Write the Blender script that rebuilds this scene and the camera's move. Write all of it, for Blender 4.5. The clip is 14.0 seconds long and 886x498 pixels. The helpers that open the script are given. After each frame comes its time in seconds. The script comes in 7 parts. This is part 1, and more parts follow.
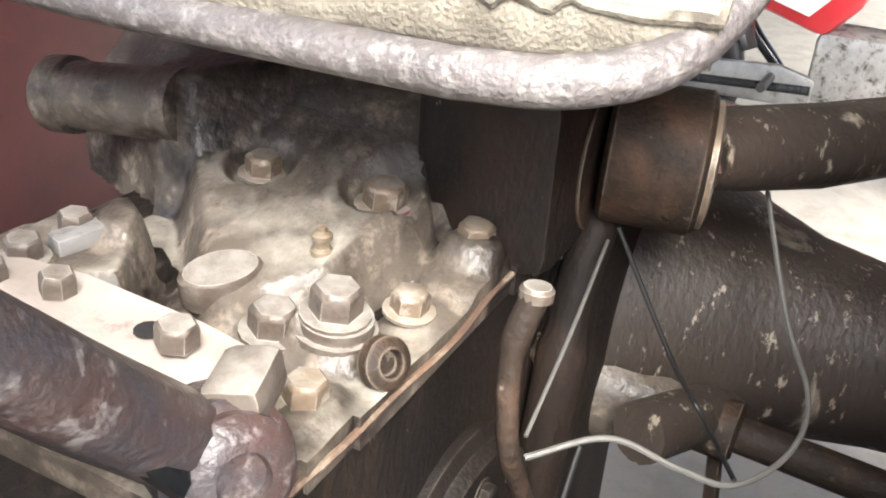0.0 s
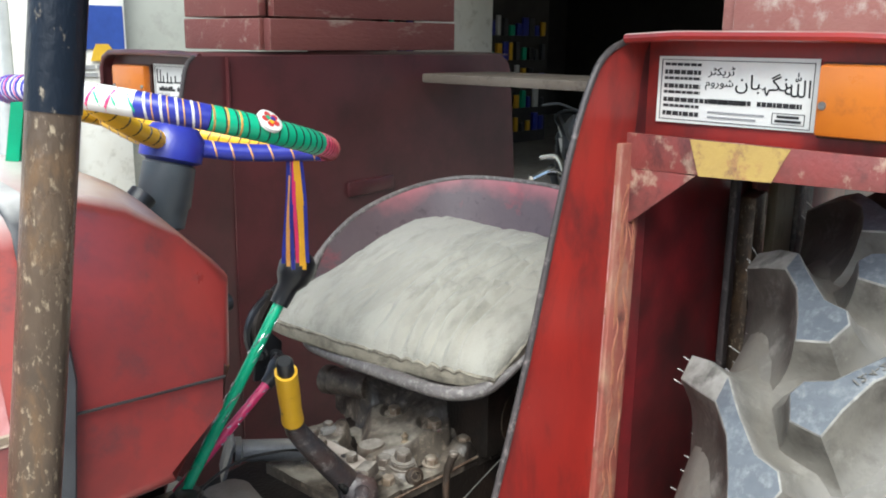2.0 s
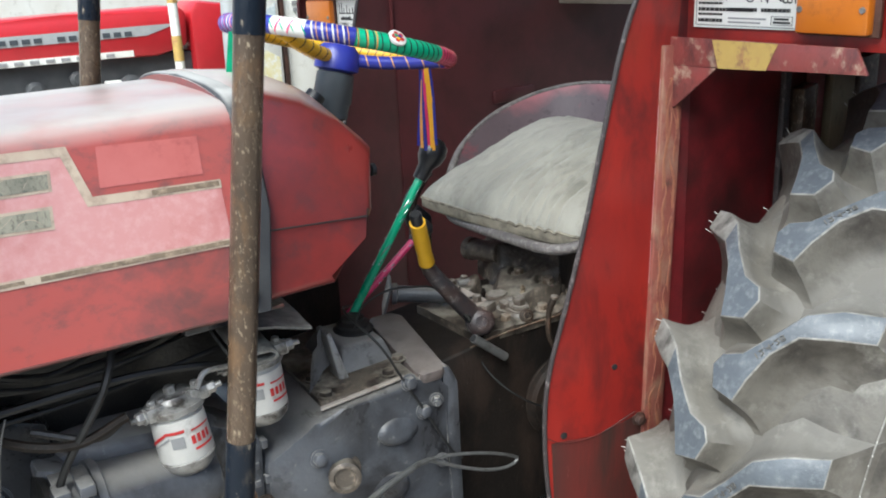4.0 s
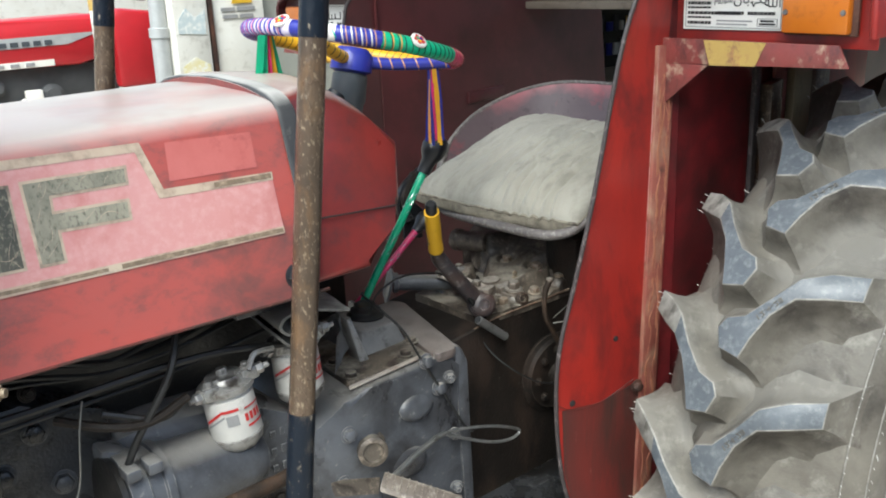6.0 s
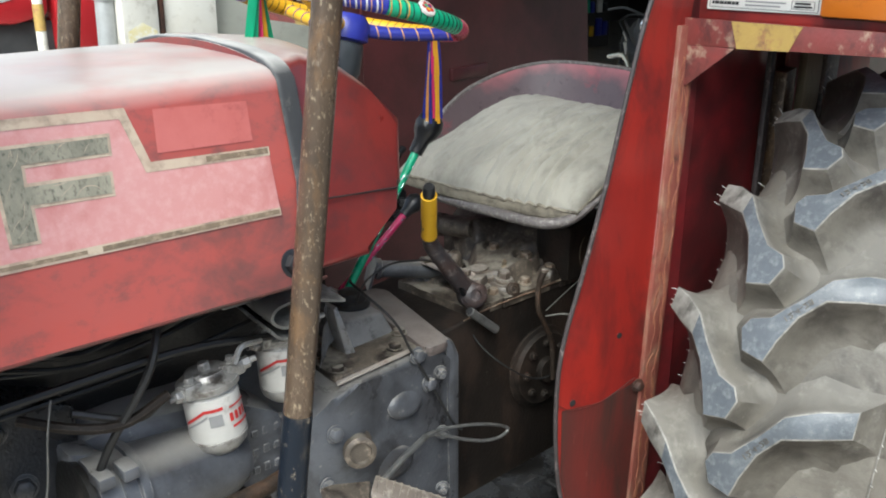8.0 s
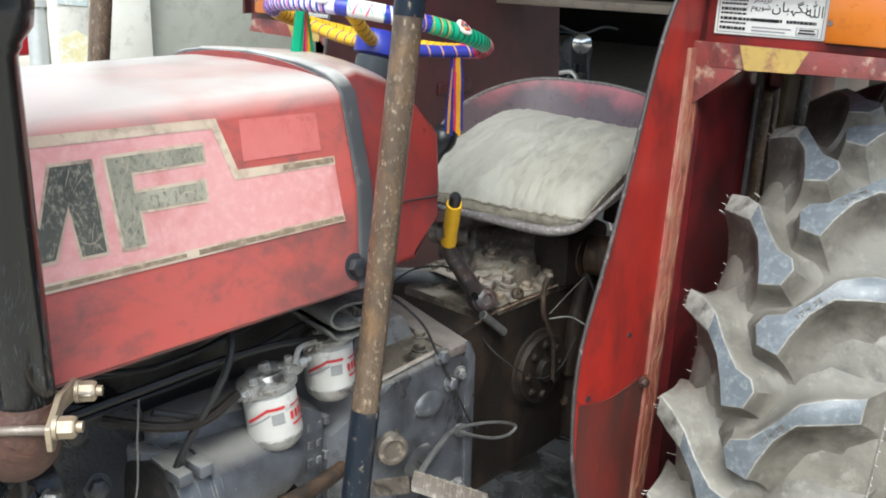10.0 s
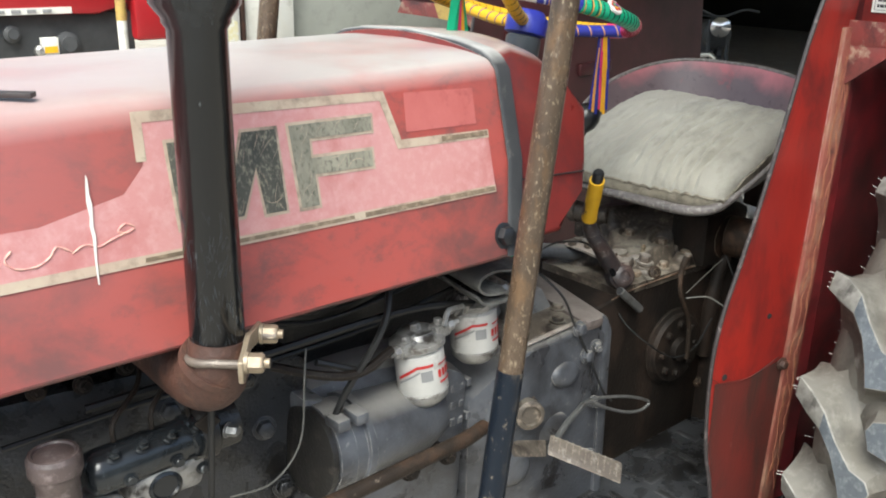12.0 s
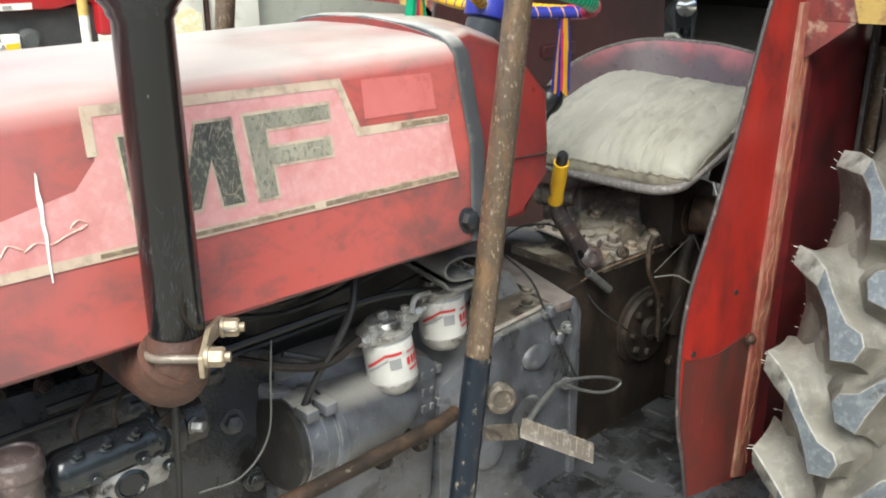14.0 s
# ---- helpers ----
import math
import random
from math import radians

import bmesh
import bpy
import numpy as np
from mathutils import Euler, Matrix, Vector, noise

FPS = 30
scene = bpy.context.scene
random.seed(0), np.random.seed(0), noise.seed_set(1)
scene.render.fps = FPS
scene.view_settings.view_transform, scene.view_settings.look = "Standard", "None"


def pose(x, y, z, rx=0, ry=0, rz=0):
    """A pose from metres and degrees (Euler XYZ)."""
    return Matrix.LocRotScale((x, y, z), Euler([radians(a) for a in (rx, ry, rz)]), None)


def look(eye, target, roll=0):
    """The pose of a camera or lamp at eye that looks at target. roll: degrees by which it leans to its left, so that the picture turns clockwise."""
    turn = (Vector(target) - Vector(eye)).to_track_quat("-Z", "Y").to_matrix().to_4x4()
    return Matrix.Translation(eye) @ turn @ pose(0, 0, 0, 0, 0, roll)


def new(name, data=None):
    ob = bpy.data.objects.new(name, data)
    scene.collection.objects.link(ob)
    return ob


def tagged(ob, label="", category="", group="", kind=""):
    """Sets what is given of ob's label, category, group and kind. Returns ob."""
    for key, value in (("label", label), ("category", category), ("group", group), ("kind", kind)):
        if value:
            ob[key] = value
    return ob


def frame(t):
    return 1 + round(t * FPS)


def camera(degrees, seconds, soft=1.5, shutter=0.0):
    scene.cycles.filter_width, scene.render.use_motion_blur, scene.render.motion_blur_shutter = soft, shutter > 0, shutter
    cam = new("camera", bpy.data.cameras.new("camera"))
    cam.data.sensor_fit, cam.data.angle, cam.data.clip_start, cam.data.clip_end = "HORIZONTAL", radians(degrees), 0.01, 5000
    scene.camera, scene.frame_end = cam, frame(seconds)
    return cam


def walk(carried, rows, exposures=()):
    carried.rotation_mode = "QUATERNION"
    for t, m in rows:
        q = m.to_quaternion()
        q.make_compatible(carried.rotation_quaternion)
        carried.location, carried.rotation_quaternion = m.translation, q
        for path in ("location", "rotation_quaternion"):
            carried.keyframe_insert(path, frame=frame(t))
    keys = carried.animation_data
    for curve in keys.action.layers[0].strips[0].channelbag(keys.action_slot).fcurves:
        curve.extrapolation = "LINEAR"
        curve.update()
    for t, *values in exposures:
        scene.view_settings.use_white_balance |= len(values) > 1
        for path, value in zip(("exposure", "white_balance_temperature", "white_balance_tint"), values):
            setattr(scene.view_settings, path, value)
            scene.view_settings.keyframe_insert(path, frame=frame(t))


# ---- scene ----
cam = camera(52.3, 14.0, soft=1.9)
PATH = [
    (0.0, 0.007, 0.028, 1.091, 62.110, -3.420, -62.350),
    (0.5, -0.087, -0.105, 1.190, 66.750, 0.090, -53.660),
    (1.0, -0.258, -0.438, 1.363, 71.600, -3.260, -46.400),
    (1.5, -0.452, -0.607, 1.501, 74.890, -2.510, -42.840),
    (2.0, -0.647, -0.747, 1.529, 76.890, -0.660, -47.390),
    (2.5, -0.745, -0.828, 1.538, 75.680, -2.090, -47.730),
    (3.0, -0.747, -0.958, 1.543, 74.220, 0.500, -44.130),
    (3.5, -0.759, -1.132, 1.533, 72.480, 1.960, -37.260),
    (3.7, -0.773, -1.166, 1.542, 72.420, 2.720, -34.640),
    (5.8, -1.075, -1.220, 1.558, 72.580, 1.440, -39.840),
    (6.0, -1.046, -1.177, 1.559, 72.580, 2.500, -40.500),
    (6.5, -1.030, -1.124, 1.559, 73.130, 3.960, -39.900),
    (7.0, -1.004, -1.097, 1.548, 72.510, 2.570, -40.540),
    (7.5, -0.985, -1.071, 1.537, 71.990, 1.460, -41.810),
    (7.7, -1.004, -1.045, 1.535, 71.520, 0.700, -42.500),
    (9.8, -1.251, -0.911, 1.543, 72.080, -2.110, -49.820),
    (10.0, -1.259, -0.913, 1.547, 72.140, -1.790, -49.030),
    (10.5, -1.300, -0.916, 1.547, 72.060, -1.210, -44.510),
    (11.0, -1.355, -0.914, 1.543, 71.640, -1.810, -39.490),
    (11.5, -1.353, -0.927, 1.547, 71.660, -1.830, -40.030),
    (12.0, -1.340, -0.934, 1.543, 71.010, -1.090, -41.140),
    (12.5, -1.330, -0.929, 1.542, 70.690, -0.320, -41.000),
    (13.0, -1.323, -0.931, 1.545, 70.920, 0.360, -41.260),
    (13.5, -1.316, -0.933, 1.536, 70.090, 0.860, -42.470),
    (14.0, -1.322, -0.943, 1.540, 70.210, 0.180, -43.170),
]
EXPOSURES = [(0.0, 2.74, 6500, 10), (0.5, 2.3, 6500, 10), (0.8, 1.87, 6450, 9), (1.2, 1.47, 6350, 7), (2.0, 1.27, 6100, 4), (3.0, 1.25, 6000, 3), (3.5, 0.93, 6000, 4), (6.0, 0.95, 6200, 3),
             (7.5, 0.9, 6200, 4), (9.8, 1.2, 6150, 3), (10.0, 1.2, 6150, 3), (11.0, 1.03, 6300, 4), (13.0, 1.0, 6400, 4), (13.5, 1.03, 6400, 4), (14.0, 1.22, 6500, 2)]
walk(cam, [(t, pose(*row)) for t, *row in PATH], EXPOSURES)

# ---- daylight: bright soft sky, a wide soft sun from the front left ----
world = bpy.data.worlds.new("sky")
scene.world = world
world.use_nodes = True
sky = world.node_tree.nodes.new("ShaderNodeTexSky")
sky.sky_type, sky.sun_disc = "NISHITA", False
sky.sun_elevation, sky.sun_rotation = radians(54.0), radians(-124.0)
sky.dust_density, sky.air_density = 4.0, 1.0
world.node_tree.links.new(sky.outputs[0], world.node_tree.nodes["Background"].inputs[0])
world.node_tree.nodes["Background"].inputs[1].default_value = 0.15
sun = new("sun", bpy.data.lights.new("sun", "SUN"))
sun.data.energy, sun.data.angle, sun.data.color = 3.0, radians(45), (0.98, 1.0, 0.99)
sun.matrix_world = look((-3.5, -2.36, 5.8), (0, 0, 0))

# ---- materials ----
def node(tree, kind, **inputs):
    n = tree.nodes.new(kind)
    for key, value in inputs.items():
        n.inputs[key.replace("_", " ")].default_value = value
    return n


def mat(name, base, second=None, rough=0.6, metal=0.0, scale=8.0, spots=None, spot_at=0.6, spot_scale=25.0,
        bump=0.15, grain=180.0, coat=0.0, spread=0.25, sheen=0.0, spot_soft=0.08, stretch=(1, 1, 1), vary=0.0, dust_glare=None, dust_glare_from=0.55, dust_glare_cut=(0.25, 0.6), dust_glare_most=0.93, grime=None, grime_at=0.6, grime_scale=4.0, grime_soft=0.08, grime_shine=0.0, edge=None, edge_width=0.003):
    """A worn surface: two tones in a large noise, spots of dirt or bare metal in a finer one, and a fine relief."""
    m = bpy.data.materials.new(name)
    m.use_nodes = True
    t = m.node_tree
    link = t.links.new
    bsdf = t.nodes["Principled BSDF"]
    where = t.nodes.new("ShaderNodeTexCoord")
    mapping = node(t, "ShaderNodeMapping", Scale=stretch)
    link(where.outputs["Object"], mapping.inputs[0])
    second = second or tuple(c * 0.7 for c in base)
    big = node(t, "ShaderNodeTexNoise", Scale=scale, Detail=6.0, Roughness=0.6)
    link(mapping.outputs[0], big.inputs[0])
    ramp = t.nodes.new("ShaderNodeMapRange")
    ramp.inputs["From Min"].default_value, ramp.inputs["From Max"].default_value = 0.5 - spread, 0.5 + spread
    link(big.outputs[0], ramp.inputs[0])
    tone = t.nodes.new("ShaderNodeMix")
    tone.data_type = "RGBA"
    tone.inputs[6].default_value, tone.inputs[7].default_value = (*base, 1), (*second, 1)
    link(ramp.outputs[0], tone.inputs[0])
    colour, shine = tone.outputs[2], None
    if spots:
        fine = node(t, "ShaderNodeTexNoise", Scale=spot_scale, Detail=8.0, Roughness=0.68)
        link(mapping.outputs[0], fine.inputs[0])
        cut = t.nodes.new("ShaderNodeMapRange")
        cut.inputs["From Min"].default_value, cut.inputs["From Max"].default_value = spot_at - spot_soft, spot_at + spot_soft
        link(fine.outputs[0], cut.inputs[0])
        mix = t.nodes.new("ShaderNodeMix")
        mix.data_type = "RGBA"
        mix.inputs[7].default_value = (*spots, 1)
        link(cut.outputs[0], mix.inputs[0])
        link(colour, mix.inputs[6])
        colour = mix.outputs[2]
    oily = None
    if grime:
        film_ = node(t, "ShaderNodeTexNoise", Scale=grime_scale, Detail=7.0, Roughness=0.65, Distortion=0.4)
        link(mapping.outputs[0], film_.inputs[0])
        cut2 = t.nodes.new("ShaderNodeMapRange")
        cut2.inputs["From Min"].default_value, cut2.inputs["From Max"].default_value = grime_at - grime_soft, grime_at + grime_soft
        link(film_.outputs[0], cut2.inputs[0])
        mix2 = t.nodes.new("ShaderNodeMix")
        mix2.data_type = "RGBA"
        mix2.inputs[7].default_value = (*grime, 1)
        link(cut2.outputs[0], mix2.inputs[0])
        link(colour, mix2.inputs[6])
        colour, oily = mix2.outputs[2], cut2.outputs[0]
    # upward faces go paler: settled dust, on hood and tyre also painted light
    if dust_glare:
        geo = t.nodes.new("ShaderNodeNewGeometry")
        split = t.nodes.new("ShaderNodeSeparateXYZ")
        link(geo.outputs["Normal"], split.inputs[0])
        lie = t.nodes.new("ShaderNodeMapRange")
        lie.inputs["From Min"].default_value, lie.inputs["From Max"].default_value, lie.inputs["To Max"].default_value = dust_glare_from, 0.97, dust_glare_most
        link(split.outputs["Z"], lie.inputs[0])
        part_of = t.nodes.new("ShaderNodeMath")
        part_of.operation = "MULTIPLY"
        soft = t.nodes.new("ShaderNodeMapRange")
        soft.inputs["From Min"].default_value, soft.inputs["From Max"].default_value = dust_glare_cut
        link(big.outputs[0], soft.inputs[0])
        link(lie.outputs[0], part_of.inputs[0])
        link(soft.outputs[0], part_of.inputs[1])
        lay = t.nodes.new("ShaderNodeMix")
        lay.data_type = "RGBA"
        lay.inputs[7].default_value = (*dust_glare, 1)
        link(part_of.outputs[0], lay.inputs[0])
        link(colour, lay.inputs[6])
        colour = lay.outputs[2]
    if edge:
        rim = t.nodes.new("ShaderNodeBevel")
        rim.samples = 4
        rim.inputs["Radius"].default_value = edge_width
        flat = t.nodes.new("ShaderNodeNewGeometry")
        turn = t.nodes.new("ShaderNodeVectorMath")
        turn.operation = "DOT_PRODUCT"
        link(rim.outputs[0], turn.inputs[0])
        link(flat.outputs["Normal"], turn.inputs[1])
        worn = t.nodes.new("ShaderNodeMapRange")
        worn.inputs["From Min"].default_value, worn.inputs["From Max"].default_value = 0.985, 0.86
        link(turn.outputs["Value"], worn.inputs[0])
        chip = node(t, "ShaderNodeTexNoise", Scale=45.0, Detail=5.0)
        link(where.outputs["Object"], chip.inputs[0])
        chance = t.nodes.new("ShaderNodeMapRange")
        chance.inputs["From Min"].default_value, chance.inputs["From Max"].default_value = 0.38, 0.56
        link(chip.outputs[0], chance.inputs[0])
        both = t.nodes.new("ShaderNodeMath")
        both.operation = "MULTIPLY"
        link(worn.outputs[0], both.inputs[0])
        link(chance.outputs[0], both.inputs[1])
        bare = t.nodes.new("ShaderNodeMix")
        bare.data_type = "RGBA"
        bare.inputs[7].default_value = (*edge, 1)
        link(both.outputs[0], bare.inputs[0])
        link(colour, bare.inputs[6])
        colour = bare.outputs[2]
    if vary:
        info = t.nodes.new("ShaderNodeObjectInfo")
        span = t.nodes.new("ShaderNodeMapRange")
        span.inputs["To Min"].default_value, span.inputs["To Max"].default_value = 1 - vary, 1 + vary
        link(info.outputs["Random"], span.inputs[0])
        hsv = t.nodes.new("ShaderNodeHueSaturation")
        link(span.outputs[0], hsv.inputs["Value"])
        link(colour, hsv.inputs["Color"])
        colour = hsv.outputs[0]
    link(colour, bsdf.inputs["Base Color"])
    rr = t.nodes.new("ShaderNodeMapRange")
    rr.inputs["To Min"].default_value, rr.inputs["To Max"].default_value = max(0.05, rough - 0.12), min(1.0, rough + 0.15)
    link(big.outputs[0], rr.inputs[0])
    if oily and grime_shine:
        slick = t.nodes.new("ShaderNodeMath")
        slick.operation = "MULTIPLY_ADD"
        slick.inputs[1].default_value = -grime_shine
        slick.use_clamp = True
        link(oily, slick.inputs[0])
        link(rr.outputs[0], slick.inputs[2])
        link(slick.outputs[0], bsdf.inputs["Roughness"])
    else:
        link(rr.outputs[0], bsdf.inputs["Roughness"])
    bsdf.inputs["Metallic"].default_value = metal
    bsdf.inputs["Coat Weight"].default_value = coat
    bsdf.inputs["Coat Roughness"].default_value = 0.28
    bsdf.inputs["Sheen Weight"].default_value = sheen
    if bump:
        small = node(t, "ShaderNodeTexNoise", Scale=grain, Detail=4.0)
        link(mapping.outputs[0], small.inputs[0])
        add = t.nodes.new("ShaderNodeMath")
        add.operation = "ADD"
        link(small.outputs[0], add.inputs[0])
        link(big.outputs[0], add.inputs[1])
        b = node(t, "ShaderNodeBump", Strength=bump, Distance=0.004)
        link(add.outputs[0], b.inputs["Height"])
        link(b.outputs[0], bsdf.inputs["Normal"])
    return m


# white hood top: settled dust plus sky glare put into the colour
HOOD_RED = mat("hood_red", (0.35, 0.045, 0.033), (0.285, 0.045, 0.037), 0.36, scale=4.5, spots=(0.15, 0.036, 0.032), spot_at=0.6, spot_scale=26, bump=0.03, spot_soft=0.09, dust_glare=(0.395, 0.378, 0.36), dust_glare_from=0.2, dust_glare_cut=(0.06, 0.48), dust_glare_most=0.93, grime=(0.1, 0.03, 0.028), grime_at=0.58, grime_scale=7.5, grime_soft=0.11, stretch=(0.8, 1, 1.2), coat=0.2)
def fade_along(m, axis, start, stop, tone, most, patchy=0.5):
    """The base colour goes over to another tone along one axis, in uneven patches."""
    t = m.node_tree
    link = t.links.new
    into = t.nodes["Principled BSDF"].inputs["Base Color"]
    old = into.links[0].from_socket
    where = t.nodes.new("ShaderNodeTexCoord")
    split = t.nodes.new("ShaderNodeSeparateXYZ")
    link(where.outputs["Object"], split.inputs[0])
    cloud = node(t, "ShaderNodeTexNoise", Scale=1.5 / patchy, Detail=5.0)
    link(where.outputs["Object"], cloud.inputs[0])
    uneven = t.nodes.new("ShaderNodeMath")
    uneven.operation = "MULTIPLY_ADD"
    uneven.inputs[1].default_value = patchy
    link(cloud.outputs[0], uneven.inputs[0])
    link(split.outputs[axis], uneven.inputs[2])
    span = t.nodes.new("ShaderNodeMapRange")
    span.inputs["From Min"].default_value, span.inputs["From Max"].default_value, span.inputs["To Max"].default_value = start + patchy / 2, stop + patchy / 2, most
    link(uneven.outputs[0], span.inputs[0])
    above = t.nodes.new("ShaderNodeMapRange")
    above.inputs["From Min"].default_value, above.inputs["From Max"].default_value, above.inputs["To Min"].default_value = 1.13, 1.22, 0.35
    link(split.outputs["Z"], above.inputs[0])
    both = t.nodes.new("ShaderNodeMath")
    both.operation = "MULTIPLY"
    link(span.outputs[0], both.inputs[0])
    link(above.outputs[0], both.inputs[1])
    pale = t.nodes.new("ShaderNodeMix")
    pale.data_type = "RGBA"
    pale.inputs[7].default_value = (*tone, 1)
    link(both.outputs[0], pale.inputs[0])
    link(old, pale.inputs[6])
    link(pale.outputs[2], into)


# paler, pinker towards the front, mostly above the lower band
fade_along(HOOD_RED, "X", -0.6, -1.1, (0.33, 0.13, 0.122), 0.5)
COWL_RED = mat("cowl_red", (0.225, 0.025, 0.021), (0.14, 0.02, 0.018), 0.3, scale=6, spots=(0.09, 0.026, 0.026), spot_at=0.62, spot_scale=22, bump=0.04, spot_soft=0.1, dust_glare=(0.42, 0.38, 0.35), dust_glare_from=0.6, grime=(0.065, 0.016, 0.017), grime_at=0.57, grime_scale=5, grime_soft=0.16, coat=0.3)
FENDER_RED = mat("fender_red", (0.315, 0.0215, 0.0145), (0.19, 0.0145, 0.012), 0.33, scale=3.6, spots=(0.3, 0.12, 0.1), spot_at=0.72, spot_scale=70, bump=0.05, dust_glare=(0.5, 0.42, 0.38), spread=0.16, spot_soft=0.03, stretch=(1.8, 1, 0.7), grime=(0.05, 0.013, 0.013), grime_at=0.6, grime_scale=6, grime_soft=0.13, coat=0.3)
# fender red with the wheel arch's shade put into it, and dirt patches
FENDER_SHADED = mat("fender_red_shaded", (0.2, 0.017, 0.02), (0.1, 0.012, 0.015), 0.3, scale=4, spots=(0.05, 0.012, 0.012), spot_at=0.6, spot_scale=9, bump=0.05, spot_soft=0.14, coat=0.35, grime=(0.022, 0.009, 0.009), grime_at=0.54, grime_scale=4, grime_soft=0.12)
# darker copy of the fender red, for the whole far fender
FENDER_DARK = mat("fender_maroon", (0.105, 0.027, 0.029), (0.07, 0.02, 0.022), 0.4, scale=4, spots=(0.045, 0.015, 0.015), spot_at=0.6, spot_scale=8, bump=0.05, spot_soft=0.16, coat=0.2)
PINK = mat("faded_pink", (0.49, 0.245, 0.237), (0.45, 0.2, 0.195), 0.38, scale=5, spots=(0.52, 0.3, 0.29), spot_at=0.6, spot_scale=70, bump=0.04, spot_soft=0.14, coat=0.25, grime=(0.38, 0.13, 0.122), grime_at=0.64, grime_scale=11, grime_soft=0.12)
PATCH_RED = mat("patch_red", (0.43, 0.13, 0.12), (0.37, 0.095, 0.086), 0.45, scale=14, spots=(0.24, 0.055, 0.05), spot_at=0.66, spot_scale=26, bump=0.05, spot_soft=0.12)
BEIGE = mat("beige_line", (0.46, 0.39, 0.3), (0.36, 0.26, 0.2), 0.55, scale=16, spots=(0.13, 0.1, 0.08), spot_at=0.6, spot_scale=24, bump=0.04, spot_soft=0.12)
LETTER = mat("worn_black_letter", (0.03, 0.031, 0.026), (0.095, 0.093, 0.074), 0.45, scale=12, spots=(0.25, 0.23, 0.175), spot_at=0.6, spot_scale=210, bump=0.05, stretch=(0.9, 1, 0.5), spot_soft=0.09, spread=0.16)
LETTER_PALE = mat("rubbed_grey_letter", (0.31, 0.29, 0.225), (0.13, 0.126, 0.098), 0.45, scale=14, spots=(0.07, 0.068, 0.055), spot_at=0.59, spot_scale=210, bump=0.05, stretch=(0.9, 1, 0.5), spot_soft=0.09, spread=0.16)
LINE_CORE = mat("dark_worn_line", (0.1, 0.075, 0.05), (0.2, 0.15, 0.105), 0.5, scale=20, spots=(0.36, 0.28, 0.2), spot_at=0.6, spot_scale=60, bump=0.03, spot_soft=0.12)
CREAM = mat("cream_script", (0.56, 0.36, 0.28), (0.52, 0.26, 0.23), 0.6, scale=60, bump=0.03, spots=(0.5, 0.2, 0.19), spot_at=0.56, spot_scale=120)
SEAL = mat("dusty_rubber_seal", (0.032, 0.033, 0.036), (0.055, 0.056, 0.058), 0.5, scale=12, spots=(0.13, 0.125, 0.115), spot_at=0.67, bump=0.1, dust_glare=(0.36, 0.355, 0.34), dust_glare_from=0.65, dust_glare_cut=(0.1, 0.5))
BLACK_PIPE = mat("black_gloss_paint", (0.006, 0.0068, 0.0075), (0.01, 0.011, 0.0125), 0.14, scale=8, spots=(0.13, 0.145, 0.15), spot_at=0.68, spot_scale=75, bump=0.06, stretch=(1, 1, 0.25), spot_soft=0.04, grime=(0.022, 0.026, 0.029), grime_at=0.62, grime_scale=9, grime_soft=0.1)
DARK_EDGE = mat("dark_worn_edge", (0.055, 0.045, 0.044), (0.03, 0.024, 0.024), 0.5, scale=30, spots=(0.2, 0.17, 0.16), spot_at=0.63, spot_scale=60, bump=0.2)
RUST_EDGE = mat("orange_rust_edge", (0.15, 0.088, 0.054), (0.075, 0.048, 0.034), 0.8, scale=22, spots=(0.27, 0.22, 0.16), spot_at=0.62, bump=0.3)
HUB_BROWN = mat("rusty_brown_hub", (0.034, 0.024, 0.0175), (0.017, 0.0125, 0.0095), 0.58, scale=16, spots=(0.2, 0.16, 0.125), spot_at=0.68, spot_scale=70, bump=0.5, spot_soft=0.06, grime=(0.085, 0.048, 0.03), grime_at=0.61, grime_scale=14, grime_soft=0.12, edge=(0.2, 0.16, 0.12))
RUST = mat("rusty_casting", (0.105, 0.042, 0.026), (0.05, 0.023, 0.016), 0.62, scale=14, spots=(0.14, 0.07, 0.042), spot_at=0.62, spot_scale=50, bump=0.4, grime=(0.022, 0.015, 0.013), grime_at=0.55, grime_scale=12, grime_soft=0.14)
FLAME = mat("tan_flame_paint", (0.34, 0.15, 0.082), (0.28, 0.1, 0.06), 0.55, scale=24, spots=(0.2, 0.06, 0.045), spot_at=0.56, spot_scale=40)
LOW_RED = mat("streaked_dark_red", (0.15, 0.022, 0.018), (0.06, 0.02, 0.0165), 0.42, scale=7, spots=(0.22, 0.1, 0.08), spot_at=0.7, spot_scale=60, bump=0.1, spot_soft=0.06, grime=(0.035, 0.022, 0.018), grime_at=0.55, grime_scale=8, grime_soft=0.1, coat=0.15, stretch=(1.5, 1.5, 0.35))
POST_RUST = mat("rusty_brown_post", (0.14, 0.099, 0.068), (0.05, 0.038, 0.03), 0.28, scale=12, spots=(0.36, 0.29, 0.2), spot_at=0.62, spot_scale=170, bump=0.3, stretch=(1, 1, 0.5), metal=0.4, spot_soft=0.06, spread=0.2, grime=(0.18, 0.11, 0.06), grime_at=0.62, grime_scale=30, grime_soft=0.1)
POST_BLUE = mat("dark_blue_post_paint", (0.0055, 0.0085, 0.0145), (0.009, 0.013, 0.02), 0.3, scale=10, spots=(0.2, 0.17, 0.13), spot_at=0.64, spot_scale=80, bump=0.25, stretch=(1, 1, 0.5), spot_soft=0.04, grime=(0.05, 0.045, 0.04), grime_at=0.62, grime_scale=26, grime_soft=0.06)
POST_BLUE.node_tree.nodes["Principled BSDF"].inputs["Specular IOR Level"].default_value = 0.25
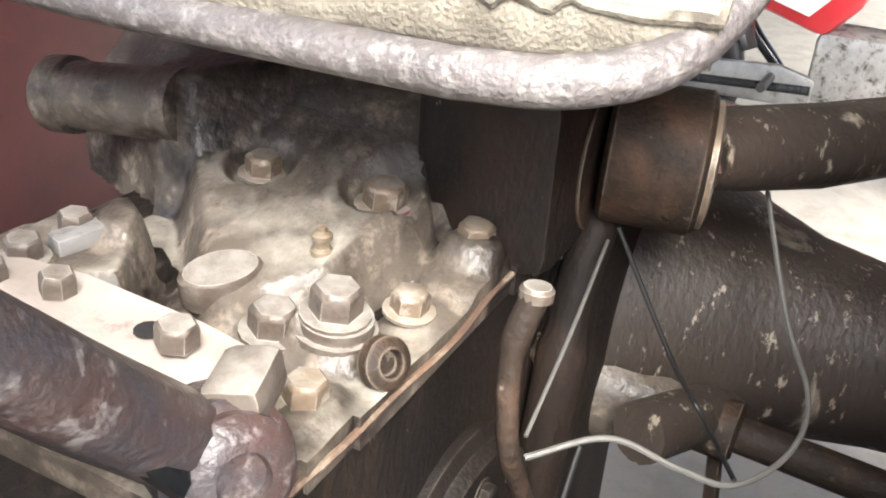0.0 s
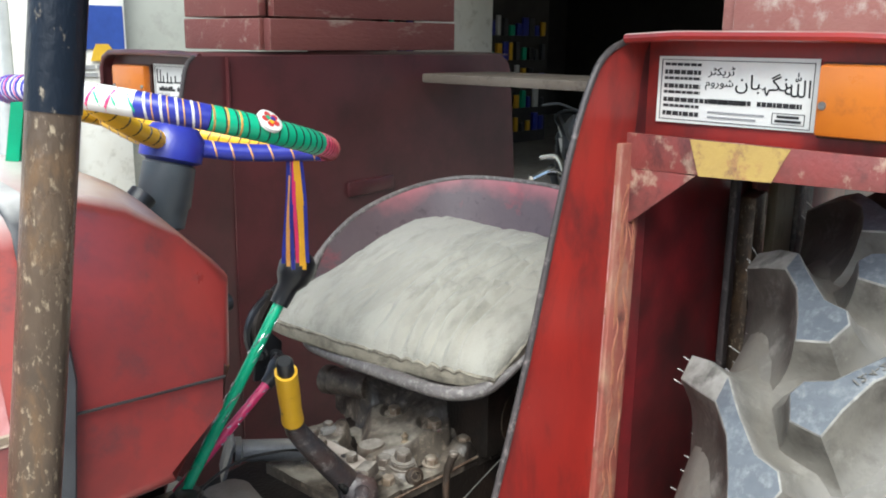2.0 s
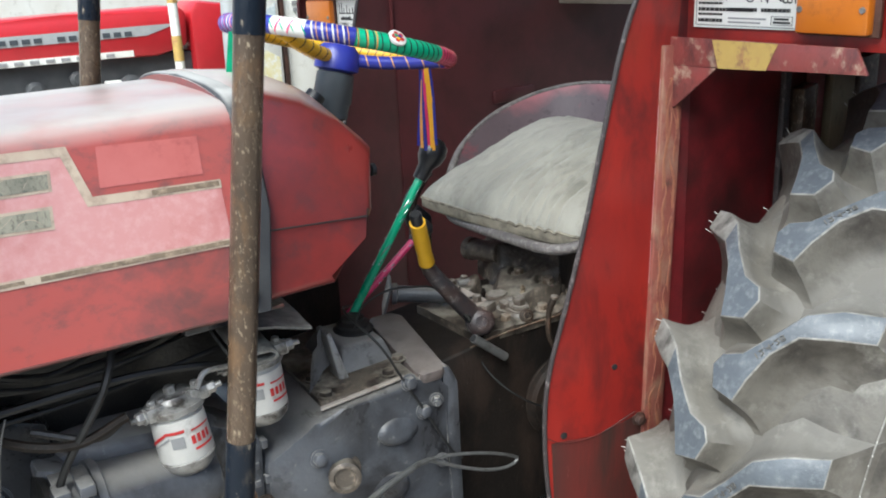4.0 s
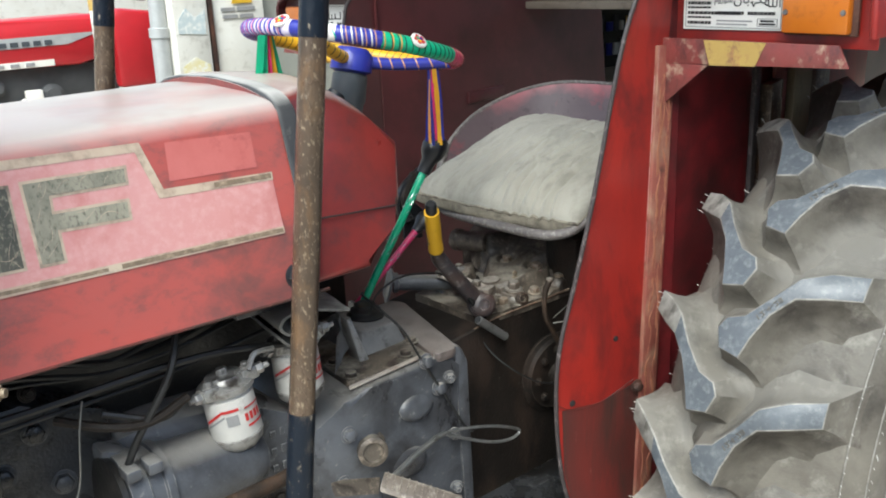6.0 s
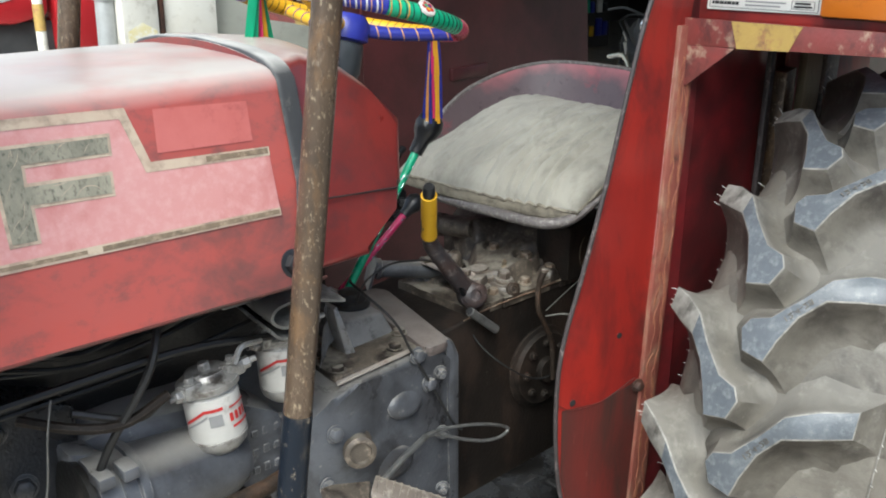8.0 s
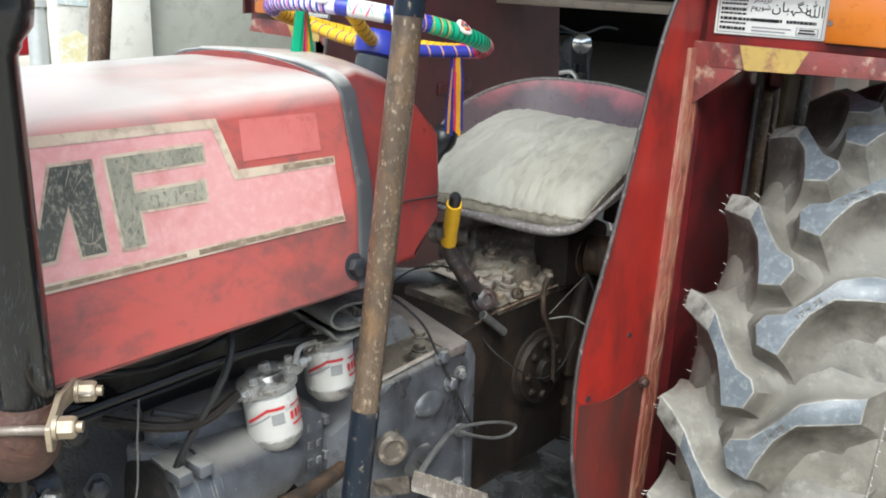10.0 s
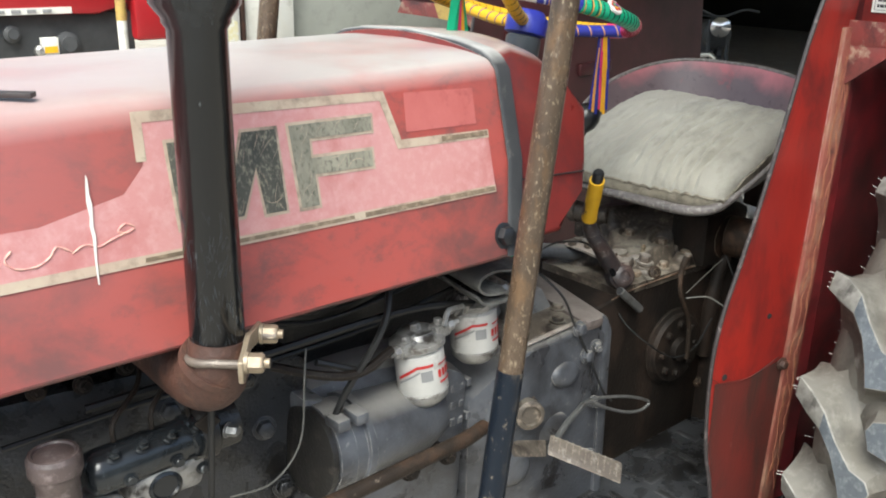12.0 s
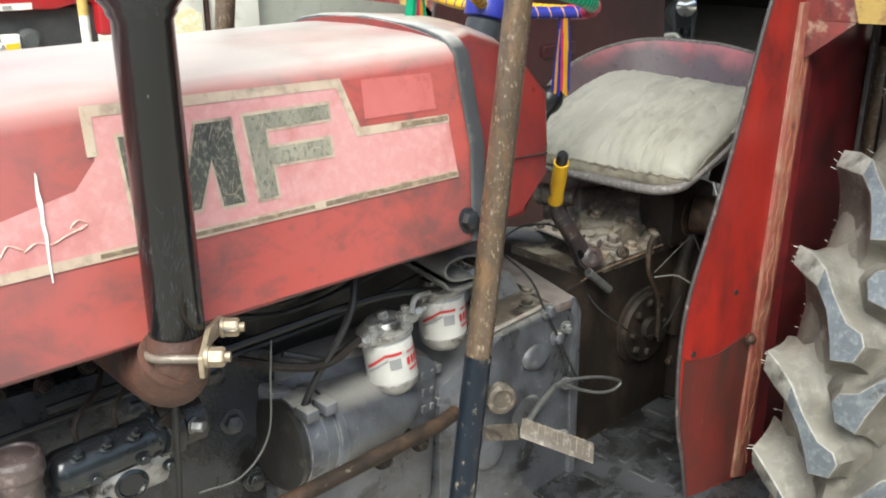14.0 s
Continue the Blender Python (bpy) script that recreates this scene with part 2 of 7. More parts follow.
ZINC = mat("dull_zinc", (0.34, 0.28, 0.2), (0.22, 0.17, 0.12), 0.45, metal=0.5, scale=40, spots=(0.16, 0.1, 0.055), spot_at=0.6, bump=0.2, edge=(0.5, 0.44, 0.35), edge_width=0.0015)
STEEL = mat("dull_steel", (0.32, 0.32, 0.31), (0.2, 0.2, 0.195), 0.42, metal=0.7, scale=30, spots=(0.09, 0.08, 0.07), spot_at=0.64, bump=0.15)
CAST_GREY = mat("dusty_grey_casting", (0.13, 0.137, 0.152), (0.062, 0.065, 0.073), 0.36, scale=6, spots=(0.27, 0.265, 0.25), spot_at=0.67, spot_scale=60, bump=0.2, spot_soft=0.06, dust_glare=(0.28, 0.265, 0.24), dust_glare_from=0.6, grime=(0.022, 0.02, 0.02), grime_at=0.56, grime_scale=7, grime_soft=0.12, grime_shine=0.15, edge=(0.3, 0.29, 0.27))
CAST_BLUE = mat("blue_grey_housing_paint", (0.15, 0.157, 0.173), (0.08, 0.084, 0.094), 0.33, scale=7, spots=(0.32, 0.32, 0.31), spot_at=0.67, spot_scale=50, bump=0.15, spot_soft=0.06, dust_glare=(0.27, 0.262, 0.245), dust_glare_from=0.6, grime=(0.02, 0.0185, 0.018), grime_at=0.55, grime_scale=6.5, grime_soft=0.12, grime_shine=0.12, edge=(0.34, 0.335, 0.32))
CAST_DARK = mat("oily_dark_casting", (0.02, 0.0155, 0.0125), (0.009, 0.0073, 0.0062), 0.56, scale=9, spots=(0.24, 0.2, 0.155), spot_at=0.7, spot_scale=110, bump=0.45, spot_soft=0.03, stretch=(1, 1, 0.5), grime=(0.042, 0.027, 0.02), grime_at=0.63, grime_scale=10, grime_soft=0.12, edge=(0.07, 0.056, 0.045))
CAST_DUSTY = mat("dusty_greasy_casting", (0.13, 0.108, 0.085), (0.058, 0.047, 0.037), 0.42, scale=12, spots=(0.26, 0.212, 0.165), spot_at=0.6, spot_scale=55, bump=0.35, spot_soft=0.08, dust_glare=(0.34, 0.312, 0.258), dust_glare_from=0.76, dust_glare_cut=(0.44, 0.64), grime=(0.022, 0.017, 0.0145), grime_at=0.54, grime_scale=15, grime_soft=0.07, grime_shine=0.06)
TURRET_GREY = mat("dusty_grey_turret", (0.27, 0.268, 0.262), (0.15, 0.147, 0.142), 0.45, scale=14, spots=(0.06, 0.055, 0.05), spot_at=0.62, spot_scale=30, bump=0.25, spot_soft=0.08, dust_glare=(0.36, 0.345, 0.32), dust_glare_from=0.6, edge=(0.45, 0.44, 0.42))
RIDGE_MAUVE = mat("dusty_mauve_casting", (0.15, 0.122, 0.111), (0.075, 0.06, 0.054), 0.5, scale=14, spots=(0.04, 0.032, 0.028), spot_at=0.62, spot_scale=30, bump=0.3, spot_soft=0.08, dust_glare=(0.25, 0.222, 0.203), dust_glare_from=0.6, edge=(0.28, 0.25, 0.226))
CAST_MUD = mat("mud_splashed_casting", (0.062, 0.048, 0.038), (0.03, 0.023, 0.018), 0.5, scale=10, spots=(0.34, 0.29, 0.23), spot_at=0.63, spot_scale=80, bump=0.4, spot_soft=0.03, stretch=(1, 1, 0.4), grime=(0.28, 0.24, 0.19), grime_at=0.645, grime_scale=16, grime_soft=0.03)
PEDAL_STEEL = mat("worn_pedal_steel", (0.16, 0.135, 0.11), (0.09, 0.072, 0.06), 0.45, metal=0.3, scale=24, spots=(0.3, 0.27, 0.23), spot_at=0.62, spot_scale=60, bump=0.2, edge=(0.32, 0.28, 0.23))
BOLT_METAL = mat("greasy_bolt", (0.24, 0.18, 0.125), (0.1, 0.07, 0.05), 0.42, metal=0.3, scale=60, spots=(0.46, 0.4, 0.33), spot_at=0.6, spot_scale=60, bump=0.25, dust_glare=(0.36, 0.315, 0.255), dust_glare_from=0.8, edge=(0.45, 0.4, 0.33), edge_width=0.0015)
BOLT_PALE = mat("dusty_pale_bolt", (0.16, 0.135, 0.11), (0.08, 0.062, 0.05), 0.45, metal=0.2, scale=70, spots=(0.08, 0.055, 0.04), spot_at=0.6, bump=0.3, dust_glare=(0.32, 0.295, 0.26), dust_glare_from=0.8, edge=(0.5, 0.46, 0.4), edge_width=0.0012)
PLATE_PALE = mat("pale_worn_plate", (0.51, 0.459, 0.408), (0.357, 0.297, 0.255), 0.5, metal=0.2, scale=20, spots=(0.2, 0.13, 0.1), spot_at=0.66, spot_scale=40, bump=0.12)
LEVER_BROWN = mat("worn_brown_lever", (0.0663, 0.039, 0.0328), (0.039, 0.0351, 0.0359), 0.34, scale=26, spots=(0.24, 0.22, 0.21), spot_at=0.62, spot_scale=60, bump=0.35, grime=(0.035, 0.035, 0.04), grime_at=0.56, grime_scale=18, grime_soft=0.1)
# paler upward flanks: dust, with the light from above painted in
RUBBER = mat("tyre_rubber", (0.15, 0.137, 0.114), (0.052, 0.045, 0.036), 0.62, scale=6, spots=(0.26, 0.246, 0.215), spot_at=0.66, spot_scale=18, bump=0.3, grain=120, spot_soft=0.12, spread=0.14, dust_glare=(0.27, 0.26, 0.232), dust_glare_from=0.15, dust_glare_cut=(0.38, 0.6), dust_glare_most=0.5, grime=(0.03, 0.025, 0.02), grime_at=0.58, grime_scale=9, grime_soft=0.1)
LUG_TOP = mat("lug_tread_rubber", (0.105, 0.118, 0.132), (0.066, 0.075, 0.086), 0.42, scale=18, spots=(0.18, 0.19, 0.195), spot_at=0.62, spot_scale=60, bump=0.2, vary=0.12, spot_soft=0.12, spread=0.18, grime=(0.3, 0.298, 0.285), grime_at=0.7, grime_scale=34, grime_soft=0.07)
LUG_EDGE = mat("worn_pale_lug_edge", (0.3, 0.29, 0.262), (0.13, 0.122, 0.107), 0.65, scale=20, spots=(0.08, 0.075, 0.066), spot_at=0.6, bump=0.15, spot_scale=26, spot_soft=0.1, spread=0.16)
FLAP_GREY = mat("dusty_grey_rubber", (0.13, 0.128, 0.118), (0.075, 0.074, 0.07), 0.55, scale=9, spots=(0.26, 0.255, 0.235), spot_at=0.6, spot_scale=24, bump=0.2, spot_soft=0.12)
BLACK_RUBBER = mat("black_rubber", (0.014, 0.014, 0.015), (0.03, 0.03, 0.03), 0.45, scale=20, bump=0.08)
BOOT_GREY = mat("blue_grey_plastic", (0.06, 0.07, 0.08), (0.04, 0.046, 0.053), 0.42, scale=12, bump=0.05, dust_glare=(0.3, 0.3, 0.29), dust_glare_from=0.6)
BLACK_PLASTIC = mat("black_plastic", (0.009, 0.0095, 0.011), (0.018, 0.019, 0.022), 0.32, scale=12, bump=0.05)
CANVAS = mat("pale_canvas", (0.4, 0.388, 0.338), (0.33, 0.316, 0.27), 0.9, scale=6, spots=(0.2, 0.195, 0.165), spot_at=0.64, spot_scale=14, bump=0.75, grain=420, sheen=0.15, spot_soft=0.12, stretch=(0.5, 1.7, 1), grime=(0.2, 0.195, 0.165), grime_at=0.62, grime_scale=5, grime_soft=0.12)
CANVAS_SIDE = mat("soiled_canvas_side", (0.33, 0.3, 0.235), (0.22, 0.195, 0.15), 0.9, scale=14, spots=(0.1, 0.085, 0.065), spot_at=0.58, spot_scale=24, bump=0.5, grain=420, spot_soft=0.12)
CANVAS_EDGE = mat("dirty_canvas_edge", (0.3, 0.275, 0.22), (0.19, 0.17, 0.13), 0.9, scale=20, spots=(0.09, 0.076, 0.06), spot_at=0.56, spot_scale=40, bump=0.4, grain=420)
PAN_RED = mat("worn_seat_pan", (0.14, 0.105, 0.115), (0.08, 0.06, 0.067), 0.34, scale=6, spots=(0.06, 0.045, 0.05), spot_at=0.64, spot_scale=50, bump=0.08, spot_soft=0.07, grime=(0.3, 0.06, 0.075), grime_at=0.66, grime_scale=6, grime_soft=0.07)
# grey-mauve pan goes over to pink towards its top
fade_along(PAN_RED, "Z", 1.185, 1.24, (0.45, 0.15, 0.17), 0.85, 0.2)
PAN_EDGE = mat("dusty_pan_rim", (0.16, 0.143, 0.138), (0.08, 0.071, 0.068), 0.42, scale=22, spots=(0.29, 0.272, 0.255), spot_at=0.6, spot_scale=90, bump=0.5, grain=260, spot_soft=0.1, grime=(0.2, 0.03, 0.035), grime_at=0.69, grime_scale=16, grime_soft=0.04)
YELLOW_TAPE = mat("yellow_tape", (0.76, 0.44, 0.02), (0.66, 0.36, 0.018), 0.45, scale=20, spots=(0.25, 0.14, 0.03), spot_at=0.68, bump=0.15)
GREEN_TAPE = mat("green_tape", (0.02, 0.42, 0.22), (0.015, 0.33, 0.17), 0.3, scale=20, bump=0.08)
SILVER_TAPE = mat("silver_foil", (0.55, 0.6, 0.6), (0.4, 0.42, 0.45), 0.25, metal=0.7, scale=50, bump=0.1)
BLUE_TAPE = mat("blue_tape", (0.025, 0.035, 0.3), (0.02, 0.025, 0.22), 0.32, scale=20, bump=0.08)
PINK_TAPE = mat("pink_tape", (0.68, 0.035, 0.16), (0.55, 0.03, 0.12), 0.35, scale=30, bump=0.08)
ORANGE_TAPE = mat("gold_orange_tape", (0.72, 0.4, 0.1), (0.6, 0.28, 0.06), 0.4, scale=40, bump=0.06)
LILAC_TAPE = mat("pale_lilac_tape", (0.62, 0.58, 0.7), (0.5, 0.46, 0.6), 0.4, scale=30, bump=0.06)
WHITE_PLASTIC = mat("white_sticker", (0.66, 0.655, 0.62), (0.58, 0.57, 0.53), 0.4, scale=12, bump=0.02)
FILTER_WHITE = mat("white_filter_can", (0.6, 0.59, 0.56), (0.45, 0.44, 0.41), 0.35, scale=14, spots=(0.22, 0.2, 0.17), spot_at=0.64, spot_scale=20, bump=0.04)
PRINT_RED = mat("red_print", (0.55, 0.03, 0.03), rough=0.4, scale=20, bump=0.0)
PRINT_BLACK = mat("black_print", (0.02, 0.02, 0.02), rough=0.5, scale=20, bump=0.0)
PRINT_GREY = mat("grey_print", (0.3, 0.3, 0.3), rough=0.5, scale=20, bump=0.0)
ALLOY = mat("dusty_alloy", (0.4, 0.39, 0.37), (0.24, 0.233, 0.22), 0.34, metal=0.4, scale=26, spots=(0.1, 0.085, 0.07), spot_at=0.6, spot_scale=40, bump=0.2, grime=(0.05, 0.043, 0.037), grime_at=0.6, grime_scale=22, grime_soft=0.06, edge=(0.6, 0.58, 0.54), edge_width=0.0015)
AMBER = mat("amber_lens", (0.52, 0.155, 0.011), (0.43, 0.11, 0.008), 0.3, scale=10, bump=0.04, coat=0.3, spots=(0.28, 0.08, 0.012), spot_at=0.66, spot_scale=18)
BAR_PAINT = mat("painted_flat_bar", (0.235, 0.042, 0.038), (0.15, 0.05, 0.042), 0.5, scale=16, spots=(0.33, 0.22, 0.16), spot_at=0.6, spot_scale=30, bump=0.3, spot_soft=0.05, stretch=(1.5, 1, 0.8), grime=(0.07, 0.026, 0.025), grime_at=0.57, grime_scale=14, grime_soft=0.08)
BAR_YELLOW = mat("yellow_bar_paint", (0.46, 0.325, 0.085), (0.38, 0.25, 0.08), 0.55, scale=14, spots=(0.2, 0.1, 0.06), spot_at=0.6, spot_scale=26, bump=0.25, spot_soft=0.06, grime=(0.3, 0.12, 0.07), grime_at=0.64, grime_scale=12, grime_soft=0.05)
WOOD_RED = mat("old_red_painted_wood", (0.15, 0.036, 0.032), (0.21, 0.07, 0.055), 0.7, scale=6, spots=(0.36, 0.27, 0.21), spot_at=0.65, spot_scale=26, bump=0.4, stretch=(0.3, 1, 1), vary=0.15, edge=(0.34, 0.24, 0.19))
WOOD_FADED = mat("faded_red_painted_wood", (0.34, 0.16, 0.13), (0.26, 0.09, 0.075), 0.7, scale=6, spots=(0.5, 0.42, 0.35), spot_at=0.6, spot_scale=18, bump=0.4, stretch=(0.3, 1, 1), vary=0.15, edge=(0.45, 0.36, 0.3))
BAR_FLAME = mat("flame_painted_bar", (0.26, 0.085, 0.06), (0.18, 0.048, 0.037), 0.45, scale=14, spots=(0.09, 0.035, 0.028), spot_at=0.62, spot_scale=30, bump=0.25, spot_soft=0.08, grime=(0.29, 0.165, 0.11), grime_at=0.58, grime_scale=16, grime_soft=0.1, stretch=(1.8, 1.8, 0.7))
PINK_DULL = mat("dull_pink_paint", (0.33, 0.17, 0.16), (0.28, 0.1, 0.09), 0.7, scale=14, spots=(0.4, 0.33, 0.28), spot_at=0.6, spot_scale=40, bump=0.2)
BLUE_DULL = mat("dull_blue_paint", (0.19, 0.21, 0.24), (0.22, 0.17, 0.17), 0.7, scale=14, spots=(0.36, 0.31, 0.27), spot_at=0.6, spot_scale=40, bump=0.2)
WOOD_OLIVE = mat("olive_weathered_board", (0.27, 0.23, 0.14), (0.17, 0.14, 0.085), 0.8, scale=6, spots=(0.1, 0.08, 0.055), spot_at=0.64, bump=0.3, stretch=(0.6, 1, 0.3), edge=(0.38, 0.34, 0.26))
WOOD_PALE = mat("pale_weathered_board", (0.24, 0.2, 0.155), (0.17, 0.135, 0.1), 0.8, scale=6, spots=(0.1, 0.075, 0.06), spot_at=0.62, bump=0.3, stretch=(0.3, 1, 1), edge=(0.4, 0.36, 0.3))
WIRE = mat("black_wire", (0.007, 0.007, 0.007), (0.018, 0.018, 0.018), 0.5, scale=30, bump=0.05)
WIRE_GREY = mat("grey_wire", (0.13, 0.127, 0.114), (0.0845, 0.0813, 0.0715), 0.5, scale=40, bump=0.1)
GROUND = mat("sandy_ground", (0.37, 0.34, 0.29), (0.3, 0.27, 0.226), 0.95, scale=1.2, spots=(0.22, 0.195, 0.16), spot_at=0.62, spot_scale=9, bump=0.5, grain=60, spot_soft=0.15)
PLASTER = mat("grey_plaster", (0.36, 0.37, 0.33), (0.29, 0.3, 0.27), 0.9, scale=2, spots=(0.22, 0.22, 0.2), spot_at=0.66, spot_scale=6, bump=0.15, spot_soft=0.15)
YARD_GREY = mat("old_grey_plaster", (0.2, 0.205, 0.2), (0.15, 0.155, 0.15), 0.9, scale=2, spots=(0.12, 0.12, 0.115), spot_at=0.64, spot_scale=6, bump=0.15, spot_soft=0.15)
WHITEWASH = mat("worn_whitewash", (0.7, 0.7, 0.66), (0.6, 0.58, 0.52), 0.9, scale=3, spots=(0.4, 0.38, 0.33), spot_at=0.66, spot_scale=8, bump=0.15, spot_soft=0.12)
GALV = mat("galvanised_pipe", (0.45, 0.47, 0.47), (0.36, 0.37, 0.37), 0.5, metal=0.4, scale=12, bump=0.05)
FAR_RED = mat("bright_red_paint", (0.47, 0.018, 0.026), (0.38, 0.015, 0.021), 0.35, scale=5, bump=0.02, coat=0.2)
FAR_DARK = mat("dark_engine", (0.03, 0.032, 0.034), (0.06, 0.062, 0.064), 0.6, scale=8, bump=0.2)
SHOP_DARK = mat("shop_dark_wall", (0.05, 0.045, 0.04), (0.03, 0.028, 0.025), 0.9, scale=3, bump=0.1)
BLOCK_GREY = mat("oily_block_paint", (0.052, 0.055, 0.06), (0.024, 0.024, 0.026), 0.32, scale=9, spots=(0.13, 0.128, 0.125), spot_at=0.67, spot_scale=50, bump=0.25, spot_soft=0.06, grime=(0.01, 0.0095, 0.009), grime_at=0.53, grime_scale=9, grime_soft=0.1, grime_shine=0.15, edge=(0.15, 0.148, 0.145))
BAY_BLACK = mat("oily_black", (0.012, 0.012, 0.012), (0.022, 0.02, 0.018), 0.35, scale=12, spots=(0.06, 0.05, 0.042), spot_at=0.64, spot_scale=30, bump=0.3)
CHROME = mat("chrome", (0.75, 0.75, 0.76), (0.6, 0.6, 0.6), 0.15, metal=1.0, scale=10, bump=0.0)
# matt, oil-soaked castings
for m_ in (CAST_DARK, HUB_BROWN, SEAL):
    m_.node_tree.nodes["Principled BSDF"].inputs["Specular IOR Level"].default_value = 0.22


# ---- small mesh kit ----
def part(name, bm, material, parent=None, label="", smooth=40):
    me = bpy.data.meshes.new(name)
    bmesh.ops.recalc_face_normals(bm, faces=bm.faces)
    bm.to_mesh(me)
    bm.free()
    me.materials.append(material)
    if smooth:
        me.shade_smooth()
        me.set_sharp_from_angle(angle=radians(smooth))
    ob = new(name, me)
    if parent:
        under(ob, parent)
    return tagged(ob, label)


def thing(name, label, category, group="", kind="", at=(0, 0, 0)):
    ob = new(name)
    ob.location = at
    ob.empty_display_size = 0.1
    return tagged(ob, label, category, group, kind)


def under(ob, parent):
    """Makes ob a child of parent, standing where it stands."""
    ob.parent = parent
    ob.matrix_parent_inverse = Matrix.Translation(parent.location).inverted() if parent.type == "EMPTY" else Matrix()
    return ob


def add_box(bm, lo, hi, m=None, bevel=0.0):
    c = [(a + b) / 2 for a, b in zip(lo, hi)]
    s = [abs(b - a) for a, b in zip(lo, hi)]
    t = (m or Matrix()) @ Matrix.Translation(c) @ Matrix.Diagonal((*s, 1))
    made = bmesh.ops.create_cube(bm, size=1, matrix=t)["verts"]
    if bevel:
        edges = list({e for v in made for e in v.link_edges})
        bmesh.ops.bevel(bm, geom=edges, offset=bevel, segments=2, affect="EDGES", profile=0.5)
    return bm


def box(lo, hi, m=None, bevel=0.0):
    return add_box(bmesh.new(), lo, hi, m, bevel)


def frame_along(d):
    d = Vector(d).normalized()
    return d.to_track_quat("Z", "Y").to_matrix().to_4x4()


def add_lathe(bm, axis_at, axis_dir, rows, n=20, cap=True):
    """A turned body: rows of (distance along the axis, radius)."""
    m = Matrix.Translation(axis_at) @ frame_along(axis_dir)
    rings = []
    for h, r in rows:
        rings.append([bm.verts.new(m @ Vector((r * math.cos(a), r * math.sin(a), h))) for a in (2 * math.pi * i / n for i in range(n))])
    for a, b in zip(rings, rings[1:]):
        for i in range(n):
            bm.faces.new((a[i], a[(i + 1) % n], b[(i + 1) % n], b[i]))
    if cap:
        bm.faces.new(rings[0][::-1])
        bm.faces.new(rings[-1])
    return bm


def lathe(axis_at, axis_dir, rows, n=20, cap=True):
    return add_lathe(bmesh.new(), axis_at, axis_dir, rows, n, cap)


def spline(points, steps=8):
    """Catmull-Rom curve through the points."""
    p = [Vector(q) for q in points]
    p = [2 * p[0] - p[1], *p, 2 * p[-1] - p[-2]]
    out = []
    for a, b, c, d in zip(p, p[1:], p[2:], p[3:]):
        for i in range(steps):
            t = i / steps
            out.append(0.5 * (2 * b + (c - a) * t + (2 * a - 5 * b + 4 * c - d) * t * t + (3 * b - a - 3 * c + d) * t ** 3))
    out.append(p[-2])
    return out


def add_tube(bm, points, r, n=10, closed=False):
    """A round bar along a path; r is one radius or one for each point."""
    pts = [Vector(q) for q in points]
    rad = r if isinstance(r, (list, tuple)) else [r] * len(pts)
    rings, up = [], None
    count = len(pts)
    for i, q in enumerate(pts):
        before = pts[i - 1] if i or closed else pts[i]
        after = pts[(i + 1) % count] if i < count - 1 or closed else pts[i]
        d = (after - before).normalized()
        if up is None:
            up = d.orthogonal().normalized()
        up = (up - d * up.dot(d)).normalized()
        side = d.cross(up)
        rings.append([bm.verts.new(q + rad[i] * (math.cos(a) * up + math.sin(a) * side)) for a in (2 * math.pi * k / n for k in range(n))])
    pairs = list(zip(rings, rings[1:])) + ([(rings[-1], rings[0])] if closed else [])
    for a, b in pairs:
        for k in range(n):
            bm.faces.new((a[k], a[(k + 1) % n], b[(k + 1) % n], b[k]))
    if not closed:
        bm.faces.new(rings[0][::-1])
        bm.faces.new(rings[-1])
    return bm


def tube(points, r, n=10, closed=False):
    return add_tube(bmesh.new(), points, r, n, closed)


def add_slab(bm, poly, up, bevel=0.0):
    """A plate: the polygon's 3D corners, thickened by the vector up."""
    up = Vector(up)
    a = [bm.verts.new(Vector(q)) for q in poly]
    b = [bm.verts.new(Vector(q) + up) for q in poly]
    faces = [bm.faces.new(a[::-1]), bm.faces.new(b)]
    for i in range(len(a)):
        j = (i + 1) % len(a)
        faces.append(bm.faces.new((a[i], a[j], b[j], b[i])))
    if bevel:
        edges = list({e for f in faces for e in f.edges})
        bmesh.ops.bevel(bm, geom=edges, offset=bevel, segments=2, affect="EDGES", profile=0.5)
    return bm


def slab(poly, up, bevel=0.0):
    return add_slab(bmesh.new(), poly, up, bevel)


def add_bolt(bm, at, d, af=0.02, high=0.012, washer=True, stud=0.0):
    """A hexagon head with its washer; af: across the flats."""
    if washer:
        add_lathe(bm, at, d, [(0, af * 0.78), (af * 0.1, af * 0.78), (af * 0.12, af * 0.7)], 16)
    base = Vector(at) + Vector(d).normalized() * (af * 0.1 if washer else 0)
    r = af / math.sqrt(3)
    add_lathe(bm, base, d, [(0, r), (high * 0.72, r), (high * 0.9, r * 0.95), (high, r * 0.8)], 6)
    if stud:
        add_lathe(bm, base, d, [(high, r * 0.5), (high + stud, r * 0.5)], 10)
    return bm


def bolt(at, d, **k):
    return add_bolt(bmesh.new(), at, d, **k)


